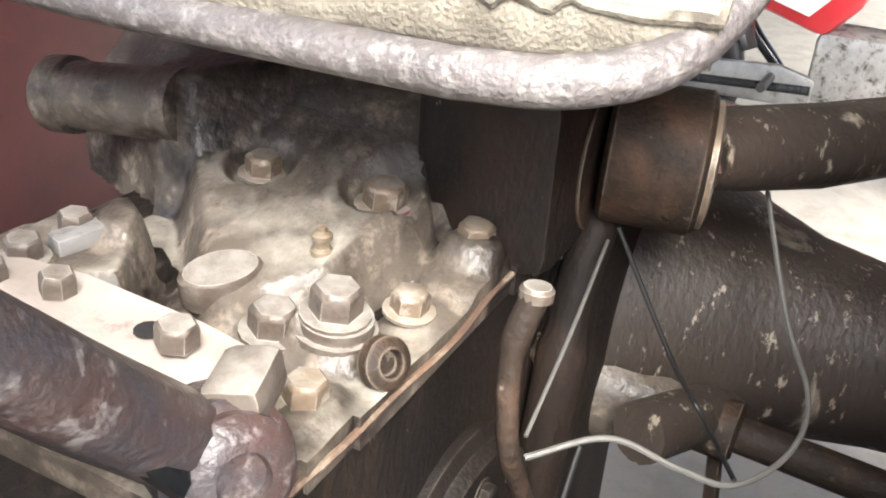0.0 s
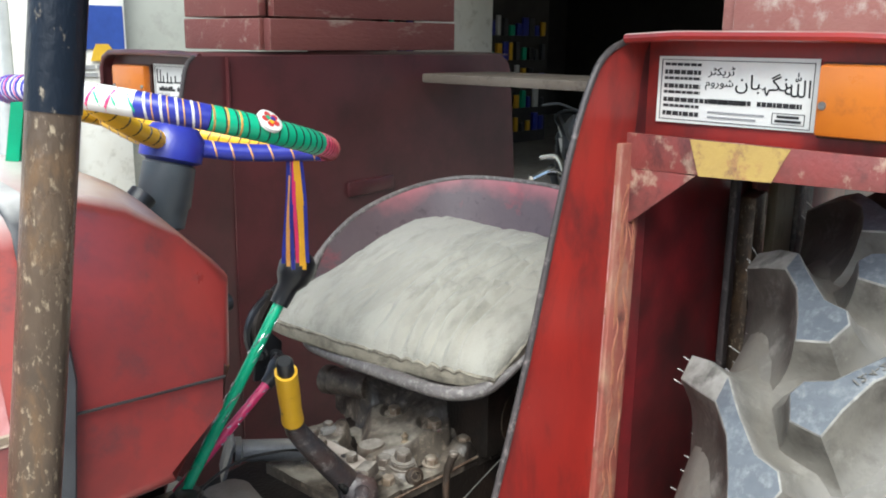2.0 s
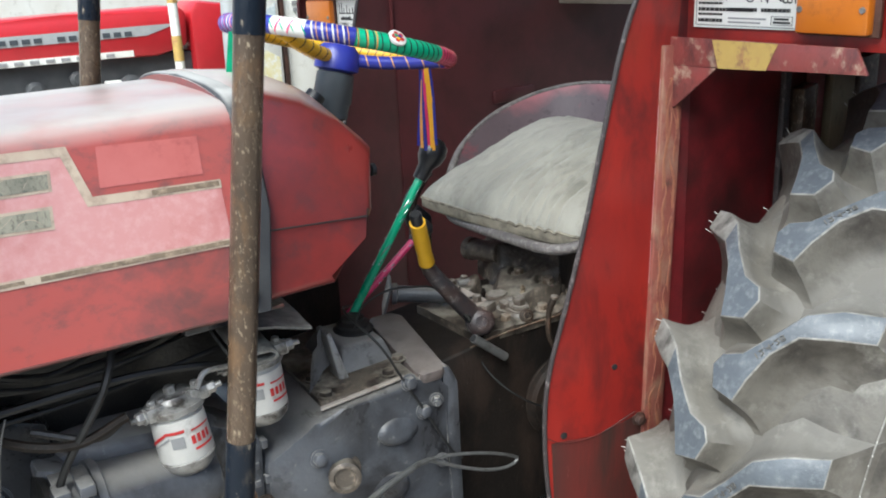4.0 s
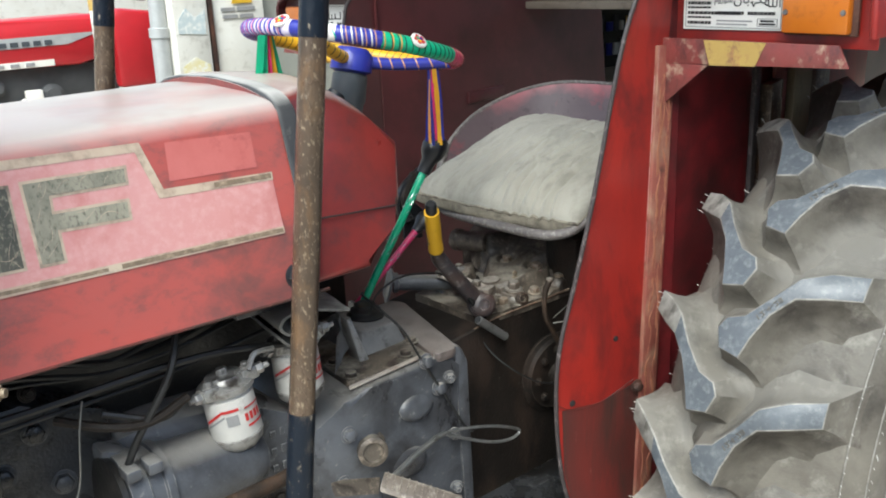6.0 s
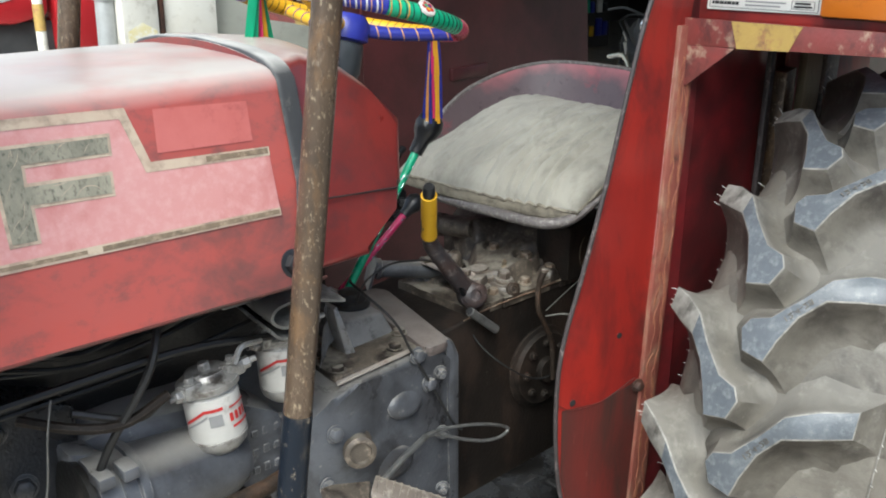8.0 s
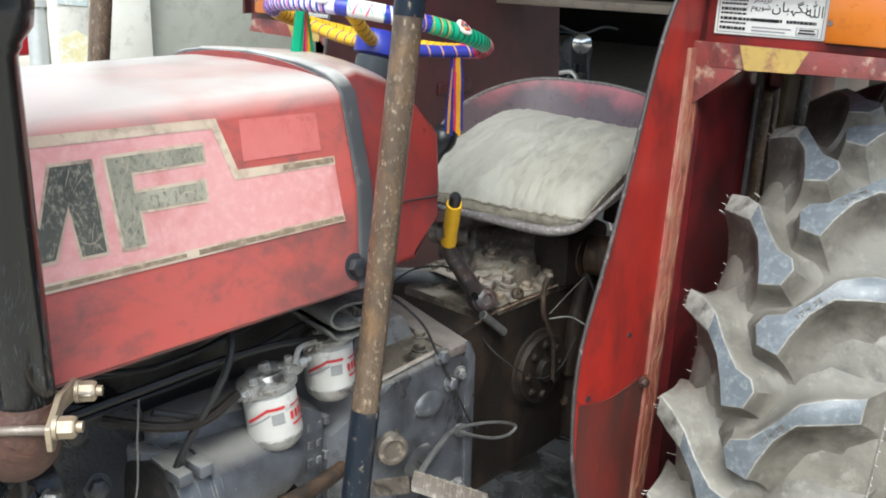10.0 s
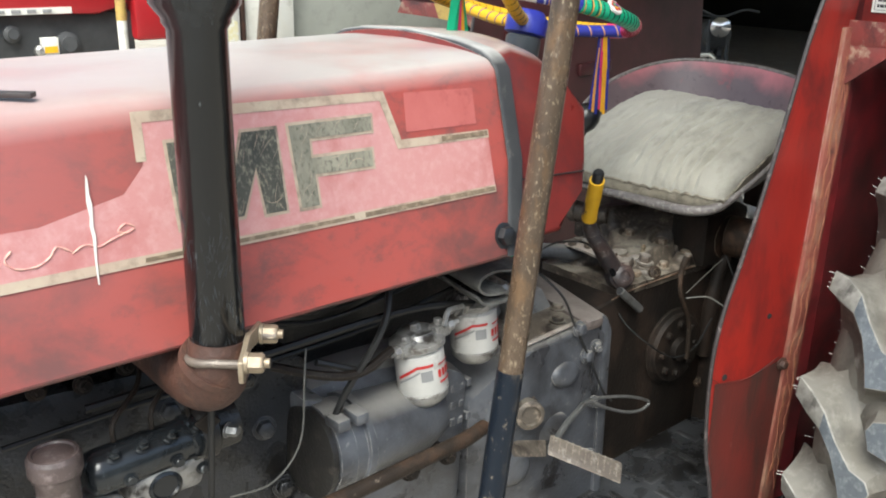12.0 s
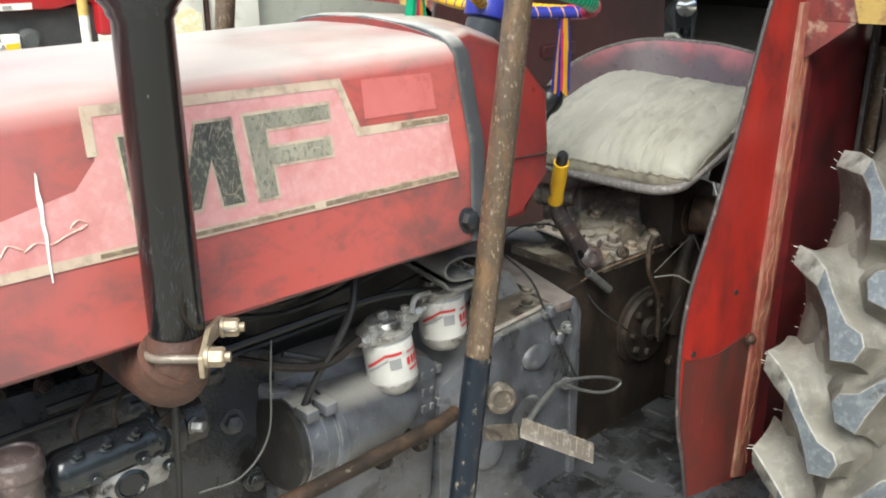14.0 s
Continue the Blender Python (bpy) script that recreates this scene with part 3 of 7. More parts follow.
def lettering(body, corner, along, rise, thick):
    """Words in the built-in font, fitted into the box from corner by the vectors along and rise, and thickened."""
    data = bpy.data.curves.new("words", "FONT")
    data.body = body
    ob = bpy.data.objects.new("words", data)
    scene.collection.objects.link(ob)
    bpy.context.view_layer.update()
    me = bpy.data.meshes.new_from_object(ob)
    bpy.data.objects.remove(ob)
    bpy.data.curves.remove(data)
    bm = bmesh.new()
    bm.from_mesh(me)
    bpy.data.meshes.remove(me)
    xs_, ys_ = [v.co.x for v in bm.verts], [v.co.y for v in bm.verts]
    w, h = max(xs_) - min(xs_), max(ys_) - min(ys_)
    x0, y0 = min(xs_), min(ys_)
    for v in bm.verts:
        v.co = Vector(corner) + Vector(along) * ((v.co.x - x0) / w) + Vector(rise) * ((v.co.y - y0) / h)
    made = bmesh.ops.extrude_face_region(bm, geom=bm.faces[:])["geom"]
    for v in made:
        if isinstance(v, bmesh.types.BMVert):
            v.co += Vector(thick)
    return bm

# ---- ground and yard ----
bm = bmesh.new()
n, reach = 60, 90.0
cells = [[bm.verts.new((x, y, -0.03 + 0.02 * noise.noise((x * 0.9, y * 0.9, 0)) if abs(x) < 15 and abs(y) < 15 else -0.03))
          for y in ((j / n * 2 - 1) * abs(j / n * 2 - 1) * reach for j in range(n + 1))]
         for x in ((i / n * 2 - 1) * abs(i / n * 2 - 1) * reach for i in range(n + 1))]
for i in range(n):
    for j in range(n):
        bm.faces.new((cells[i][j], cells[i + 1][j], cells[i + 1][j + 1], cells[i][j + 1]))
tagged(part("ground", bm, GROUND), "pale sandy trodden ground of the yard", "ground", kind="structure")

# ---- the tractor ----
YC = 0.35          # the tractor's middle line
tractor = thing("tractor", "old worn red farm tractor with faded decals and taped controls", "tractor", at=(0.3, YC, 0))


def hood_y(x, z):
    """The near side of the hood, which leans inwards."""
    return 0.0794 * x + 0.2664 * z - 0.2178


def hood_mid(x):
    return YC + 0.0794 * (x + 0.3)


def hood_bottom(x):
    return 1.056 - 0.043 * (x + 0.357)


def hood_section(x, grow=0.0):
    """The hood's outline across the tractor at x: near side, rounded shoulder, crowned top, far side."""
    mid = hood_mid(x)
    near = [(mid - hood_y(x, z) + grow, z) for z in (hood_bottom(x), 1.12, 1.2, 1.28, 1.33, 1.346)]
    w1 = mid - hood_y(x, 1.346)
    for inward, z in ((0.008, 1.353), (0.0125, 1.3575), (0.02, 1.361), (0.035, 1.3645), (0.06, 1.3675), (0.1, 1.371)):
        k = min(1.0, inward / 0.035)
        near.append((w1 - inward + grow * (1 - k), z + grow * k))
    near.append((0.0, 1.375 + grow))
    return [(x, mid - w, z) for w, z in near] + [(x, mid + w, z) for w, z in near[-2::-1]]


def loft(sections):
    bm = bmesh.new()
    rings = [[bm.verts.new(q) for q in s] for s in sections]
    for a, b in zip(rings, rings[1:]):
        for i in range(len(a) - 1):
            bm.faces.new((a[i], a[i + 1], b[i + 1], b[i]))
    return bm


xs = [-0.285 - 0.08 * i for i in range(18)]
ends = [hood_section(x) for x in xs]
ends[0] = [(x - 0.03 * max(0.0, min(1.0, (1.2 - z) / 0.14)), y, z) for x, y, z in ends[0]]
bm = loft(ends)
bmesh.ops.recalc_face_normals(bm, faces=bm.faces)
bmesh.ops.solidify(bm, geom=bm.faces[:], thickness=0.003)
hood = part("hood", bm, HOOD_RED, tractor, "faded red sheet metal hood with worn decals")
bm = bmesh.new()
add_tube(bm, [(x, hood_y(x, hood_bottom(x)) + 0.002, hood_bottom(x)) for x in xs], 0.003, 6)
part("hem", bm, LOW_RED, hood, "dented lower hem")


def on_hood(poly, lift=0.0006, thick=0.0003):
    """A painted film on the hood's near side: corners (x, z)."""
    out = Vector((0.0794, -1, 0.2664)).normalized()
    return [Vector((x, hood_y(x, z), z)) + out * lift for x, z in poly], out * thick


def film(name, poly, material, label="", lift=0.0006, parent=None):
    p, up = on_hood(poly, lift)
    return part(name, slab(p, up), material, parent or hood, label, smooth=0)


def band(name, line, width, material, lift=0.0012, label=""):
    """A painted line of one width along (x, z) corners, mitred by overlap."""
    left, right = [], []
    pts = [Vector(q) for q in line]
    for i, q in enumerate(pts):
        a = (pts[i] - pts[i - 1]).normalized() if i else None
        b = (pts[i + 1] - pts[i]).normalized() if i < len(pts) - 1 else None
        d = (a + b).normalized() if a and b else (a or b)
        nrm = Vector((-d.y, d.x))
        k = 1 / max(0.4, nrm.dot(Vector((-(a or b).y, (a or b).x))))
        left.append(q + nrm * width / 2 * k)
        right.append(q - nrm * width / 2 * k)
    return film(name, left + right[::-1], material, label, lift)


def dec_low(x):
    return 1.165 - 0.036 * (x + 0.357)


film("decal_field", [(-0.346, dec_low(-0.346)), (-0.346, 1.25), (-0.538, 1.258), (-0.557, 1.328), (-0.925, 1.342), (-0.93, 1.29),
                     (-0.96, 1.262), (-1.06, 1.245), (-1.2, 1.25), (-1.45, 1.26), (-1.45, dec_low(-1.45))], PINK, "faded pink decal field")
band("decal_line", [(-0.346, dec_low(-0.346)), (-0.9, dec_low(-0.9)), (-1.45, dec_low(-1.45))], 0.011, BEIGE)
band("decal_line", [(-0.345, 1.25), (-0.536, 1.259), (-0.557, 1.329), (-0.8, 1.338), (-0.929, 1.343), (-0.932, 1.294)], 0.0125, BEIGE)
band("line_core", [(-0.348, dec_low(-0.348)), (-0.62, dec_low(-0.62))], 0.0065, LINE_CORE, 0.0017)
band("line_core", [(-0.64, dec_low(-0.64)), (-0.95, dec_low(-0.95))], 0.005, LINE_CORE, 0.0017)
band("line_core", [(-0.348, 1.2506), (-0.45, 1.2552)], 0.0075, LINE_CORE, 0.0017)
film("faded_patch", [(-0.513, 1.329), (-0.367, 1.322), (-0.369, 1.268), (-0.519, 1.274)], PATCH_RED, "brighter red faded rectangle")
M_SHAPE = [(-0.898, 1.31), (-0.85, 1.31), (-0.822, 1.245), (-0.795, 1.309), (-0.745, 1.307), (-0.748, 1.205), (-0.779, 1.206),
           (-0.783, 1.265), (-0.812, 1.21), (-0.834, 1.21), (-0.865, 1.268), (-0.866, 1.211), (-0.899, 1.212)]
F_SHAPE = [(-0.724, 1.308), (-0.583, 1.304), (-0.585, 1.285), (-0.694, 1.288), (-0.696, 1.263), (-0.59, 1.259), (-0.592, 1.237), (-0.694, 1.242), (-0.695, 1.202), (-0.724, 1.203)]


def grown(poly, d):
    c = [sum(v) / len(poly) for v in zip(*poly)]
    out = []
    for i, q in enumerate(poly):
        a, b = Vector(poly[i - 1]), Vector(poly[(i + 1) % len(poly)])
        e1, e2 = (Vector(q) - a).normalized(), (b - Vector(q)).normalized()
        nrm = Vector((-e1.y - e2.y, e1.x + e2.x))
        nrm = nrm.normalized() if nrm.length > 1e-6 else Vector((-e1.y, e1.x))
        out.append(Vector(q) + nrm * d / max(0.5, nrm.dot(Vector((-e1.y, e1.x)))))
    return out


def within(poly, x, z):
    odd = False
    for i, (ax, az) in enumerate(poly):
        bx, bz = poly[i - 1]
        if (az > z) != (bz > z) and x < (bx - ax) * (z - az) / (bz - az) + ax:
            odd = not odd
    return odd


rnd = random.Random(31)
for shape, paint, amount in ((M_SHAPE, LETTER, 110), (F_SHAPE, LETTER_PALE, 90)):
    film("emblem_outline", grown(shape, 0.004), BEIGE, "cream emblem outline", 0.0013)
    emblem = film("emblem", shape, paint, "scratched black block emblem", 0.002)
    # hair scratches rubbed through the black
    bm = bmesh.new()
    for k in range(amount):
        x, z = rnd.uniform(-0.9, -0.58), rnd.uniform(1.2, 1.31)
        if not within(shape, x, z):
            continue
        a, bend = radians(rnd.choice((38, 52, -35, 75)) + rnd.gauss(0, 14)), rnd.gauss(0, 0.12)
        line = [(x, z)]
        for step_ in range(rnd.randint(4, 14)):
            x, z, a = x + 0.0035 * math.cos(a), z + 0.0035 * math.sin(a), a + bend
            if not within(shape, x, z):
                break
            line.append((x, z))
        if len(line) < 3:
            continue
        w = rnd.uniform(0.0002, 0.00045)
        edge_ = [Vector(q) for q in line]
        low_, high_ = [], []
        for i, q in enumerate(edge_):
            d = (edge_[min(i + 1, len(edge_) - 1)] - edge_[max(i - 1, 0)]).normalized()
            n_ = Vector((-d.y, d.x)) * w * math.sin(math.pi * (i + 0.6) / (len(edge_) + 0.2))
            low_.append(q + n_)
            high_.append(q - n_)
        p, up = on_hood(low_, 0.0026)
        p2, up = on_hood(high_, 0.0026)
        vs = [[bm.verts.new(v) for v in row] for row in (p, p2)]
        for i in range(len(line) - 1):
            bm.faces.new((vs[0][i], vs[1][i], vs[1][i + 1], vs[0][i + 1]))
    tagged(part("hair_scratch", bm, BEIGE, emblem, smooth=0), kind="stuff")
# faded cursive script and a long paint scratch
bm = bmesh.new()
for stroke in ([(-0.955, 1.226), (-0.965, 1.231), (-0.975, 1.225), (-0.965, 1.221), (-0.957, 1.224), (-0.985, 1.217), (-1.0, 1.213), (-1.015, 1.218), (-1.03, 1.212)],
               [(-1.03, 1.214), (-1.045, 1.222), (-1.055, 1.213), (-1.07, 1.207), (-1.09, 1.209), (-1.1, 1.219), (-1.092, 1.228)],
               [(-1.105, 1.214), (-1.12, 1.226), (-1.13, 1.212), (-1.15, 1.208), (-1.165, 1.22), (-1.185, 1.21), (-1.2, 1.214)]):
    pts = spline([(x, hood_y(x, z) - 0.0012, z) for x, z in stroke], 6)
    add_tube(bm, pts, [0.0008 + 0.0008 * abs(math.sin(0.6 * k)) for k in range(len(pts))], 6)
part("script", bm, CREAM, hood, "faded cream cursive script")
film("scratch", [(-1.0, 1.29), (-0.9985, 1.286), (-1.0, 1.27), (-0.999, 1.258), (-1.0025, 1.235), (-1.002, 1.224), (-1.006, 1.2), (-1.0085, 1.173), (-1.01, 1.174), (-1.0085, 1.2), (-1.006, 1.222), (-1.0065, 1.237), (-1.0045, 1.246), (-1.005, 1.262), (-1.003, 1.275)], WHITE_PLASTIC, "white paint scratch", 0.0028)
# seal strip between hood and cowl
rows_ = []
for x0, grow, rise in ((-0.34, 0.001, 0.0), (-0.337, 0.004, 0.008), (-0.332, 0.005, 0.011), (-0.309, 0.006, 0.009), (-0.305, 0.001, 0.006)):
    sec = hood_section(x0, grow)
    half = max(abs(y - hood_mid(x0)) for x, y, z in sec if z > 1.34)
    rows_.append([(x + (0.03 if z > 1.2 else 0.03 * (z - 1.06) / 0.14), y, z + (rise * (1 - min(1, abs(y - hood_mid(x0)) / half) ** 2.2) if z > 1.34 else 0)) for x, y, z in sec])
bm = loft(rows_)
bmesh.ops.recalc_face_normals(bm, faces=bm.faces)
bmesh.ops.solidify(bm, geom=bm.faces[:], thickness=0.004)
part("seal_strip", bm, SEAL, tractor, "dusty black rubber strip across the hood")
part("strap_bolt", bolt((-0.342, 0.046, 1.088), (0, -1, 0.2), af=0.028, high=0.014), BLACK_PLASTIC, tractor)

# cowl and dash behind the hood
SIDE = [(-0.31, 1.06), (-0.31, 1.36), (-0.25, 1.375), (-0.177, 1.352), (-0.118, 1.307), (-0.06, 1.252), (-0.082, 1.155), (-0.12, 1.13), (-0.18, 1.058)]
bm = bmesh.new()
DOME = [0.0, 0.026, 0.012, 0.03, 0.05, 0.05, 0.0, 0.0, 0.0]
rings = []
for k in range(13):
    s = k / 12
    lift_ = 1 - abs(2 * s - 1) ** 2.2
    rings.append([bm.verts.new(Vector((x, hood_y(x, z) + 0.008 + 0.02 * max(0, x + 0.2), z)).lerp(Vector((x, 2 * hood_mid(x) - hood_y(x, z) - 0.008, z)), s) + Vector((0, 0, d * lift_))) for (x, z), d in zip(SIDE, DOME)])
caps = [bm.faces.new(rings[0]), bm.faces.new(rings[-1][::-1])]
for p, q in zip(rings, rings[1:]):
    for i in range(len(SIDE)):
        j = (i + 1) % len(SIDE)
        bm.faces.new((p[i], p[j], q[j], q[i]))
edges = list({e for f in caps for e in f.edges})
bmesh.ops.bevel(bm, geom=edges, offset=0.016, segments=4, affect="EDGES", profile=0.5)
cowl = part("cowl", bm, COWL_RED, tractor, "dull red instrument cowl")
part("cowl_seam", tube([(-0.3, hood_y(-0.3, 1.165) + 0.003, 1.168), (-0.2, hood_y(-0.2, 1.16) + 0.003, 1.16), (-0.1, hood_y(-0.1, 1.155) + 0.006, 1.152)], 0.0018, 6), BLACK_RUBBER, cowl, "dark panel seam")
knob = lathe((-0.06, 0.19, 1.203), (1, 0, 0), [(0, 0.01), (0.006, 0.01), (0.007, 0.0055), (0.028, 0.0055), (0.029, 0.0115), (0.037, 0.0115), (0.039, 0.008)], 16)
part("switch_knob", knob, BLACK_PLASTIC, cowl, "black pull knob")
part("switch_knob", lathe((-0.10, 0.3, 1.3), (0.7, 0, 0.7), [(0, 0.012), (0.03, 0.012), (0.031, 0.018), (0.045, 0.018)], 16), BLACK_PLASTIC, cowl, "black pull knob")

# ---- steering wheel with wrapped coloured tape ----
WC, WN = Vector((0.012, 0.347, 1.415)), Vector((0.25, 0.02, 0.968)).normalized()
E1 = Vector((0.195, -0.102, -0.048))
E1 = (E1 - WN * E1.dot(WN)).normalized()
E2 = WN.cross(E1)
RW = 0.207


def on_rim(deg, r=RW, up=0.0):
    a = radians(deg)
    return WC + r * (math.cos(a) * E1 + math.sin(a) * E2) + WN * up


wheel = part("steering_wheel", lathe(WC - WN * 0.055, WN, [(0, 0.03), (0.005, 0.042), (0.035, 0.042), (0.05, 0.03), (0.052, 0.01)], 24), BLUE_TAPE, tractor, "steering wheel wrapped in bright coloured tape")


def rim_piece(a, b, material, label, r=0.0155):
    count = max(4, int(abs(b - a) / 5))
    part("rim_wrap", tube([on_rim(a + (b - a) * i / count) for i in range(count + 1)], r, 14), material, wheel, label)


def rings(a, b, step, material, r=0.0162, thick=0.0016, skew=0.0, name="tape_stripe"):
    bm = bmesh.new()
    d = a
    while d < b:
        c = on_rim(d)
        tang = (on_rim(d + 1) - on_rim(d - 1)).normalized()
        tang = (tang + skew * WN).normalized()
        add_lathe(bm, c - tang * thick / 2, tang, [(0, r - 0.002), (0.0001, r), (thick, r), (thick + 0.0001, r - 0.002)], 14)
        d += step
    tagged(part(name, bm, material, wheel), kind="stuff")


rim_piece(-37, 14, PINK_TAPE, "pink tape")
rim_piece(-85, -37, GREEN_TAPE, "green tape")
rim_piece(-130, -85, BLUE_TAPE, "blue tape")
rim_piece(-205, -130, LILAC_TAPE, "white and lilac striped tape")
rim_piece(-275, -205, YELLOW_TAPE, "yellow tape")
rim_piece(-346, -275, YELLOW_TAPE, "yellow tape")
rings(-84, -39, 3.6, BLACK_PLASTIC, skew=0.25)
rings(-84, -72, 4.2, ORANGE_TAPE, skew=0.2, thick=0.0022)
rings(-35, -8, 3.0, FENDER_RED)
rings(-104, -86, 4.6, WHITE_PLASTIC, skew=0.25, thick=0.0028)
rings(-102, -86, 4.6, ORANGE_TAPE, skew=0.25, thick=0.0014)
rim_piece(-124, -107, WHITE_PLASTIC, "white flowered tape", 0.0159)
rings(-123, -107, 5.0, GREEN_TAPE, r=0.0164, thick=0.0022, skew=0.6)
rings(-120, -108, 6.0, PINK_TAPE, r=0.0165, thick=0.003, skew=-0.4)
rings(-200, -132, 3.4, BLUE_TAPE, thick=0.0042)
rings(-198, -132, 6.8, PINK_TAPE, thick=0.0012)
rings(-340, -210, 5.0, BLACK_PLASTIC, skew=0.3)
for deg, s in ((-66, 1), (-136, 1)):
    c = on_rim(deg)
    out = (c - WC).normalized() * 0.72 + WN * 0.7
    badge = part("badge", lathe(c + out.normalized() * 0.0125, out, [(0, 0.0165 * s), (0.004, 0.0165 * s), (0.005, 0.014 * s)], 20), WHITE_PLASTIC, wheel, "round white badge")
    bm = bmesh.new()
    side, top = out.cross(WN).normalized(), None
    top = side.cross(out).normalized()
    for k in range(5):
        a = k * 2 * math.pi / 5
        add_lathe(bm, c + out.normalized() * 0.0172 + 0.008 * s * (math.cos(a) * side + math.sin(a) * top), out, [(0, 0.0044 * s), (0.001, 0.0044 * s)], 8)
    part("badge_mark", bm, PRINT_RED, wheel)
    for k, dot in enumerate((GREEN_TAPE, BLUE_TAPE, YELLOW_TAPE)):
        a = k * 2 * math.pi / 3 + 0.6
        part("badge_dot", lathe(c + out.normalized() * 0.0174 + 0.0042 * s * (math.cos(a) * side + math.sin(a) * top), out, [(0, 0.0034 * s), (0.0012, 0.0034 * s)], 8), dot, wheel)
for deg, material, stripe in ((-4, BLUE_TAPE, ORANGE_TAPE), (116, YELLOW_TAPE, BLUE_TAPE), (236, YELLOW_TAPE, BLACK_PLASTIC)):
    a, b = WC - WN * 0.03, on_rim(deg, RW - 0.008, -0.004)
    bend = a.lerp(b, 0.45) - WN * 0.006
    path = spline([a, bend, b], 8)
    part("spoke", tube(path, 0.0125, 12), material, wheel, "taped wheel spoke")
    bm = bmesh.new()
    for i in range(5, len(path) - 1, 2):
        d = (path[i + 1] - path[i - 1]).normalized()
        add_lathe(bm, path[i], d + WN * 0.4, [(0, 0.011), (0.0001, 0.0135), (0.002, 0.0135), (0.0021, 0.011)], 12)
    tagged(part("tape_stripe", bm, stripe, wheel), kind="stuff")
part("steering_column", lathe(WC - WN * 0.05, -WN, [(0, 0.026), (0.008, 0.035), (0.06, 0.037), (0.064, 0.034), (0.09, 0.033), (0.094, 0.026), (0.25, 0.026)], 24), BOOT_GREY, tractor, "dark grey steering column boot")

latch = part("hood_latch", slab([(-1.2, 0.2, 1.375), (-1.03, 0.095, 1.37), (-1.02, 0.108, 1.37), (-1.19, 0.215, 1.375)], (0, 0, 0.006), 0.001), DARK_EDGE, hood, "dark hood latch strip")
part("latch_clip", lathe((-1.1, 0.145, 1.377), (0.9, -0.45, 0), [(0, 0.008), (0.03, 0.008)], 12), BLACK_PLASTIC, latch)

# ---- exhaust stack on its rusty elbow ----
SX, SY = -0.9, -0.045
stack = part("exhaust_pipe", lathe((SX, SY, 1.085), (0, 0, 1), [(0, 0.03), (0.002, 0.0315), (0.365, 0.0315), (0.372, 0.036), (0.376, 0.036), (0.39, 0.047), (0.41, 0.05), (0.6, 0.05), (0.605, 0.046)], 32), BLACK_PIPE, tractor, "glossy black exhaust stack with scratched foot")
bm = bmesh.new()
rnd = random.Random(17)
for k in range(60):
    a0, z0, lean = radians(rnd.uniform(165, 325)), 1.09 + 0.17 * rnd.random() ** 1.5, rnd.gauss(0.05, 0.2)
    for n_ in range(rnd.randint(3, 7)):
        a, z, long_ = a0 + rnd.gauss(0, 0.09), z0 + rnd.gauss(0, 0.005), rnd.uniform(0.005, 0.014)
        pts = [(SX + 0.0315 * math.cos(a + lean * t_ * long_ / 0.0316), SY + 0.0315 * math.sin(a + lean * t_ * long_ / 0.0316), z + t_ * long_) for t_ in (0, 0.33, 0.66, 1)]
        w = rnd.uniform(0.00006, 0.00016)
        add_tube(bm, pts, [w * 0.4, w, w, w * 0.3], 4)
tagged(part("paint_scratch", bm, BOOT_GREY, stack, "grey scratches at the foot", smooth=0), kind="stuff")
elbow = spline([(SX, SY, 1.1), (SX - 0.002, SY + 0.002, 1.066), (SX + 0.0, SY + 0.03, 1.037), (SX + 0.0, SY + 0.08, 1.03), (SX - 0.01, SY + 0.16, 1.045), (SX - 0.03, SY + 0.26, 1.06)], 6)
part("exhaust_elbow", tube(elbow, [0.033 + 0.009 * min(1, k / 11) for k in range(len(elbow))], 24), RUST, tractor, "rusty brown cast exhaust elbow")
part("elbow_flange", tube([(SX - 0.005, SY + 0.003, 1.07), (SX - 0.008, SY + 0.008, 1.062)], 0.041, 24), RUST, tractor)
across, along_ = Vector((0.755, -0.656, 0)), Vector((0.656, 0.755, 0))
foot = Vector((SX, SY, 1.084))
ring = [foot + 0.038 * (math.cos(radians(a)) * across + math.sin(radians(a)) * along_) + Vector((0, 0, 0.004 * math.cos(radians(a)))) for a in range(90, 271, 12)]
part("u_bolt", tube([foot + along_ * 0.04 + across * 0.06, *ring, foot - along_ * 0.04 + across * 0.062], 0.0052, 10), PEDAL_STEEL, tractor, "dull steel U-bolt clamp")
bm = bmesh.new()
shape = [(-0.055, -0.016), (-0.045, -0.02), (-0.03, -0.008), (0.0, 0.002), (0.03, -0.004), (0.055, -0.006), (0.057, 0.012), (0.03, 0.016), (0.0, 0.02), (-0.035, 0.014), (-0.056, 0.01)]
add_slab(bm, [foot + across * (0.034 - 3.0 * max(0, 0.03 - abs(k)) ** 2) + along_ * k + Vector((0, 0, h)) for k, h in shape], across * 0.006, 0.0015)
part("clamp_bridge", bm, ZINC, tractor, "cream stained clamp bridge")
for k, z in ((-0.042, 0.004), (0.046, 0.0)):
    at = foot + across * 0.04 + along_ * k + Vector((0, 0, z))
    part("clamp_washer", lathe(at, across, [(0, 0.0125), (0.004, 0.0125), (0.0045, 0.011)], 20), ZINC, tractor)
    part("clamp_nut", bolt(at + across * 0.0045, across, af=0.02, high=0.017, stud=0.006, washer=False), ZINC, tractor, "yellowed zinc clamp nut")

# ---- canopy posts, brown in the middle and dark blue at the ends ----
def post_at(z, y):
    return Vector((-0.413 + (z - 0.892) * 0.138, y, z))


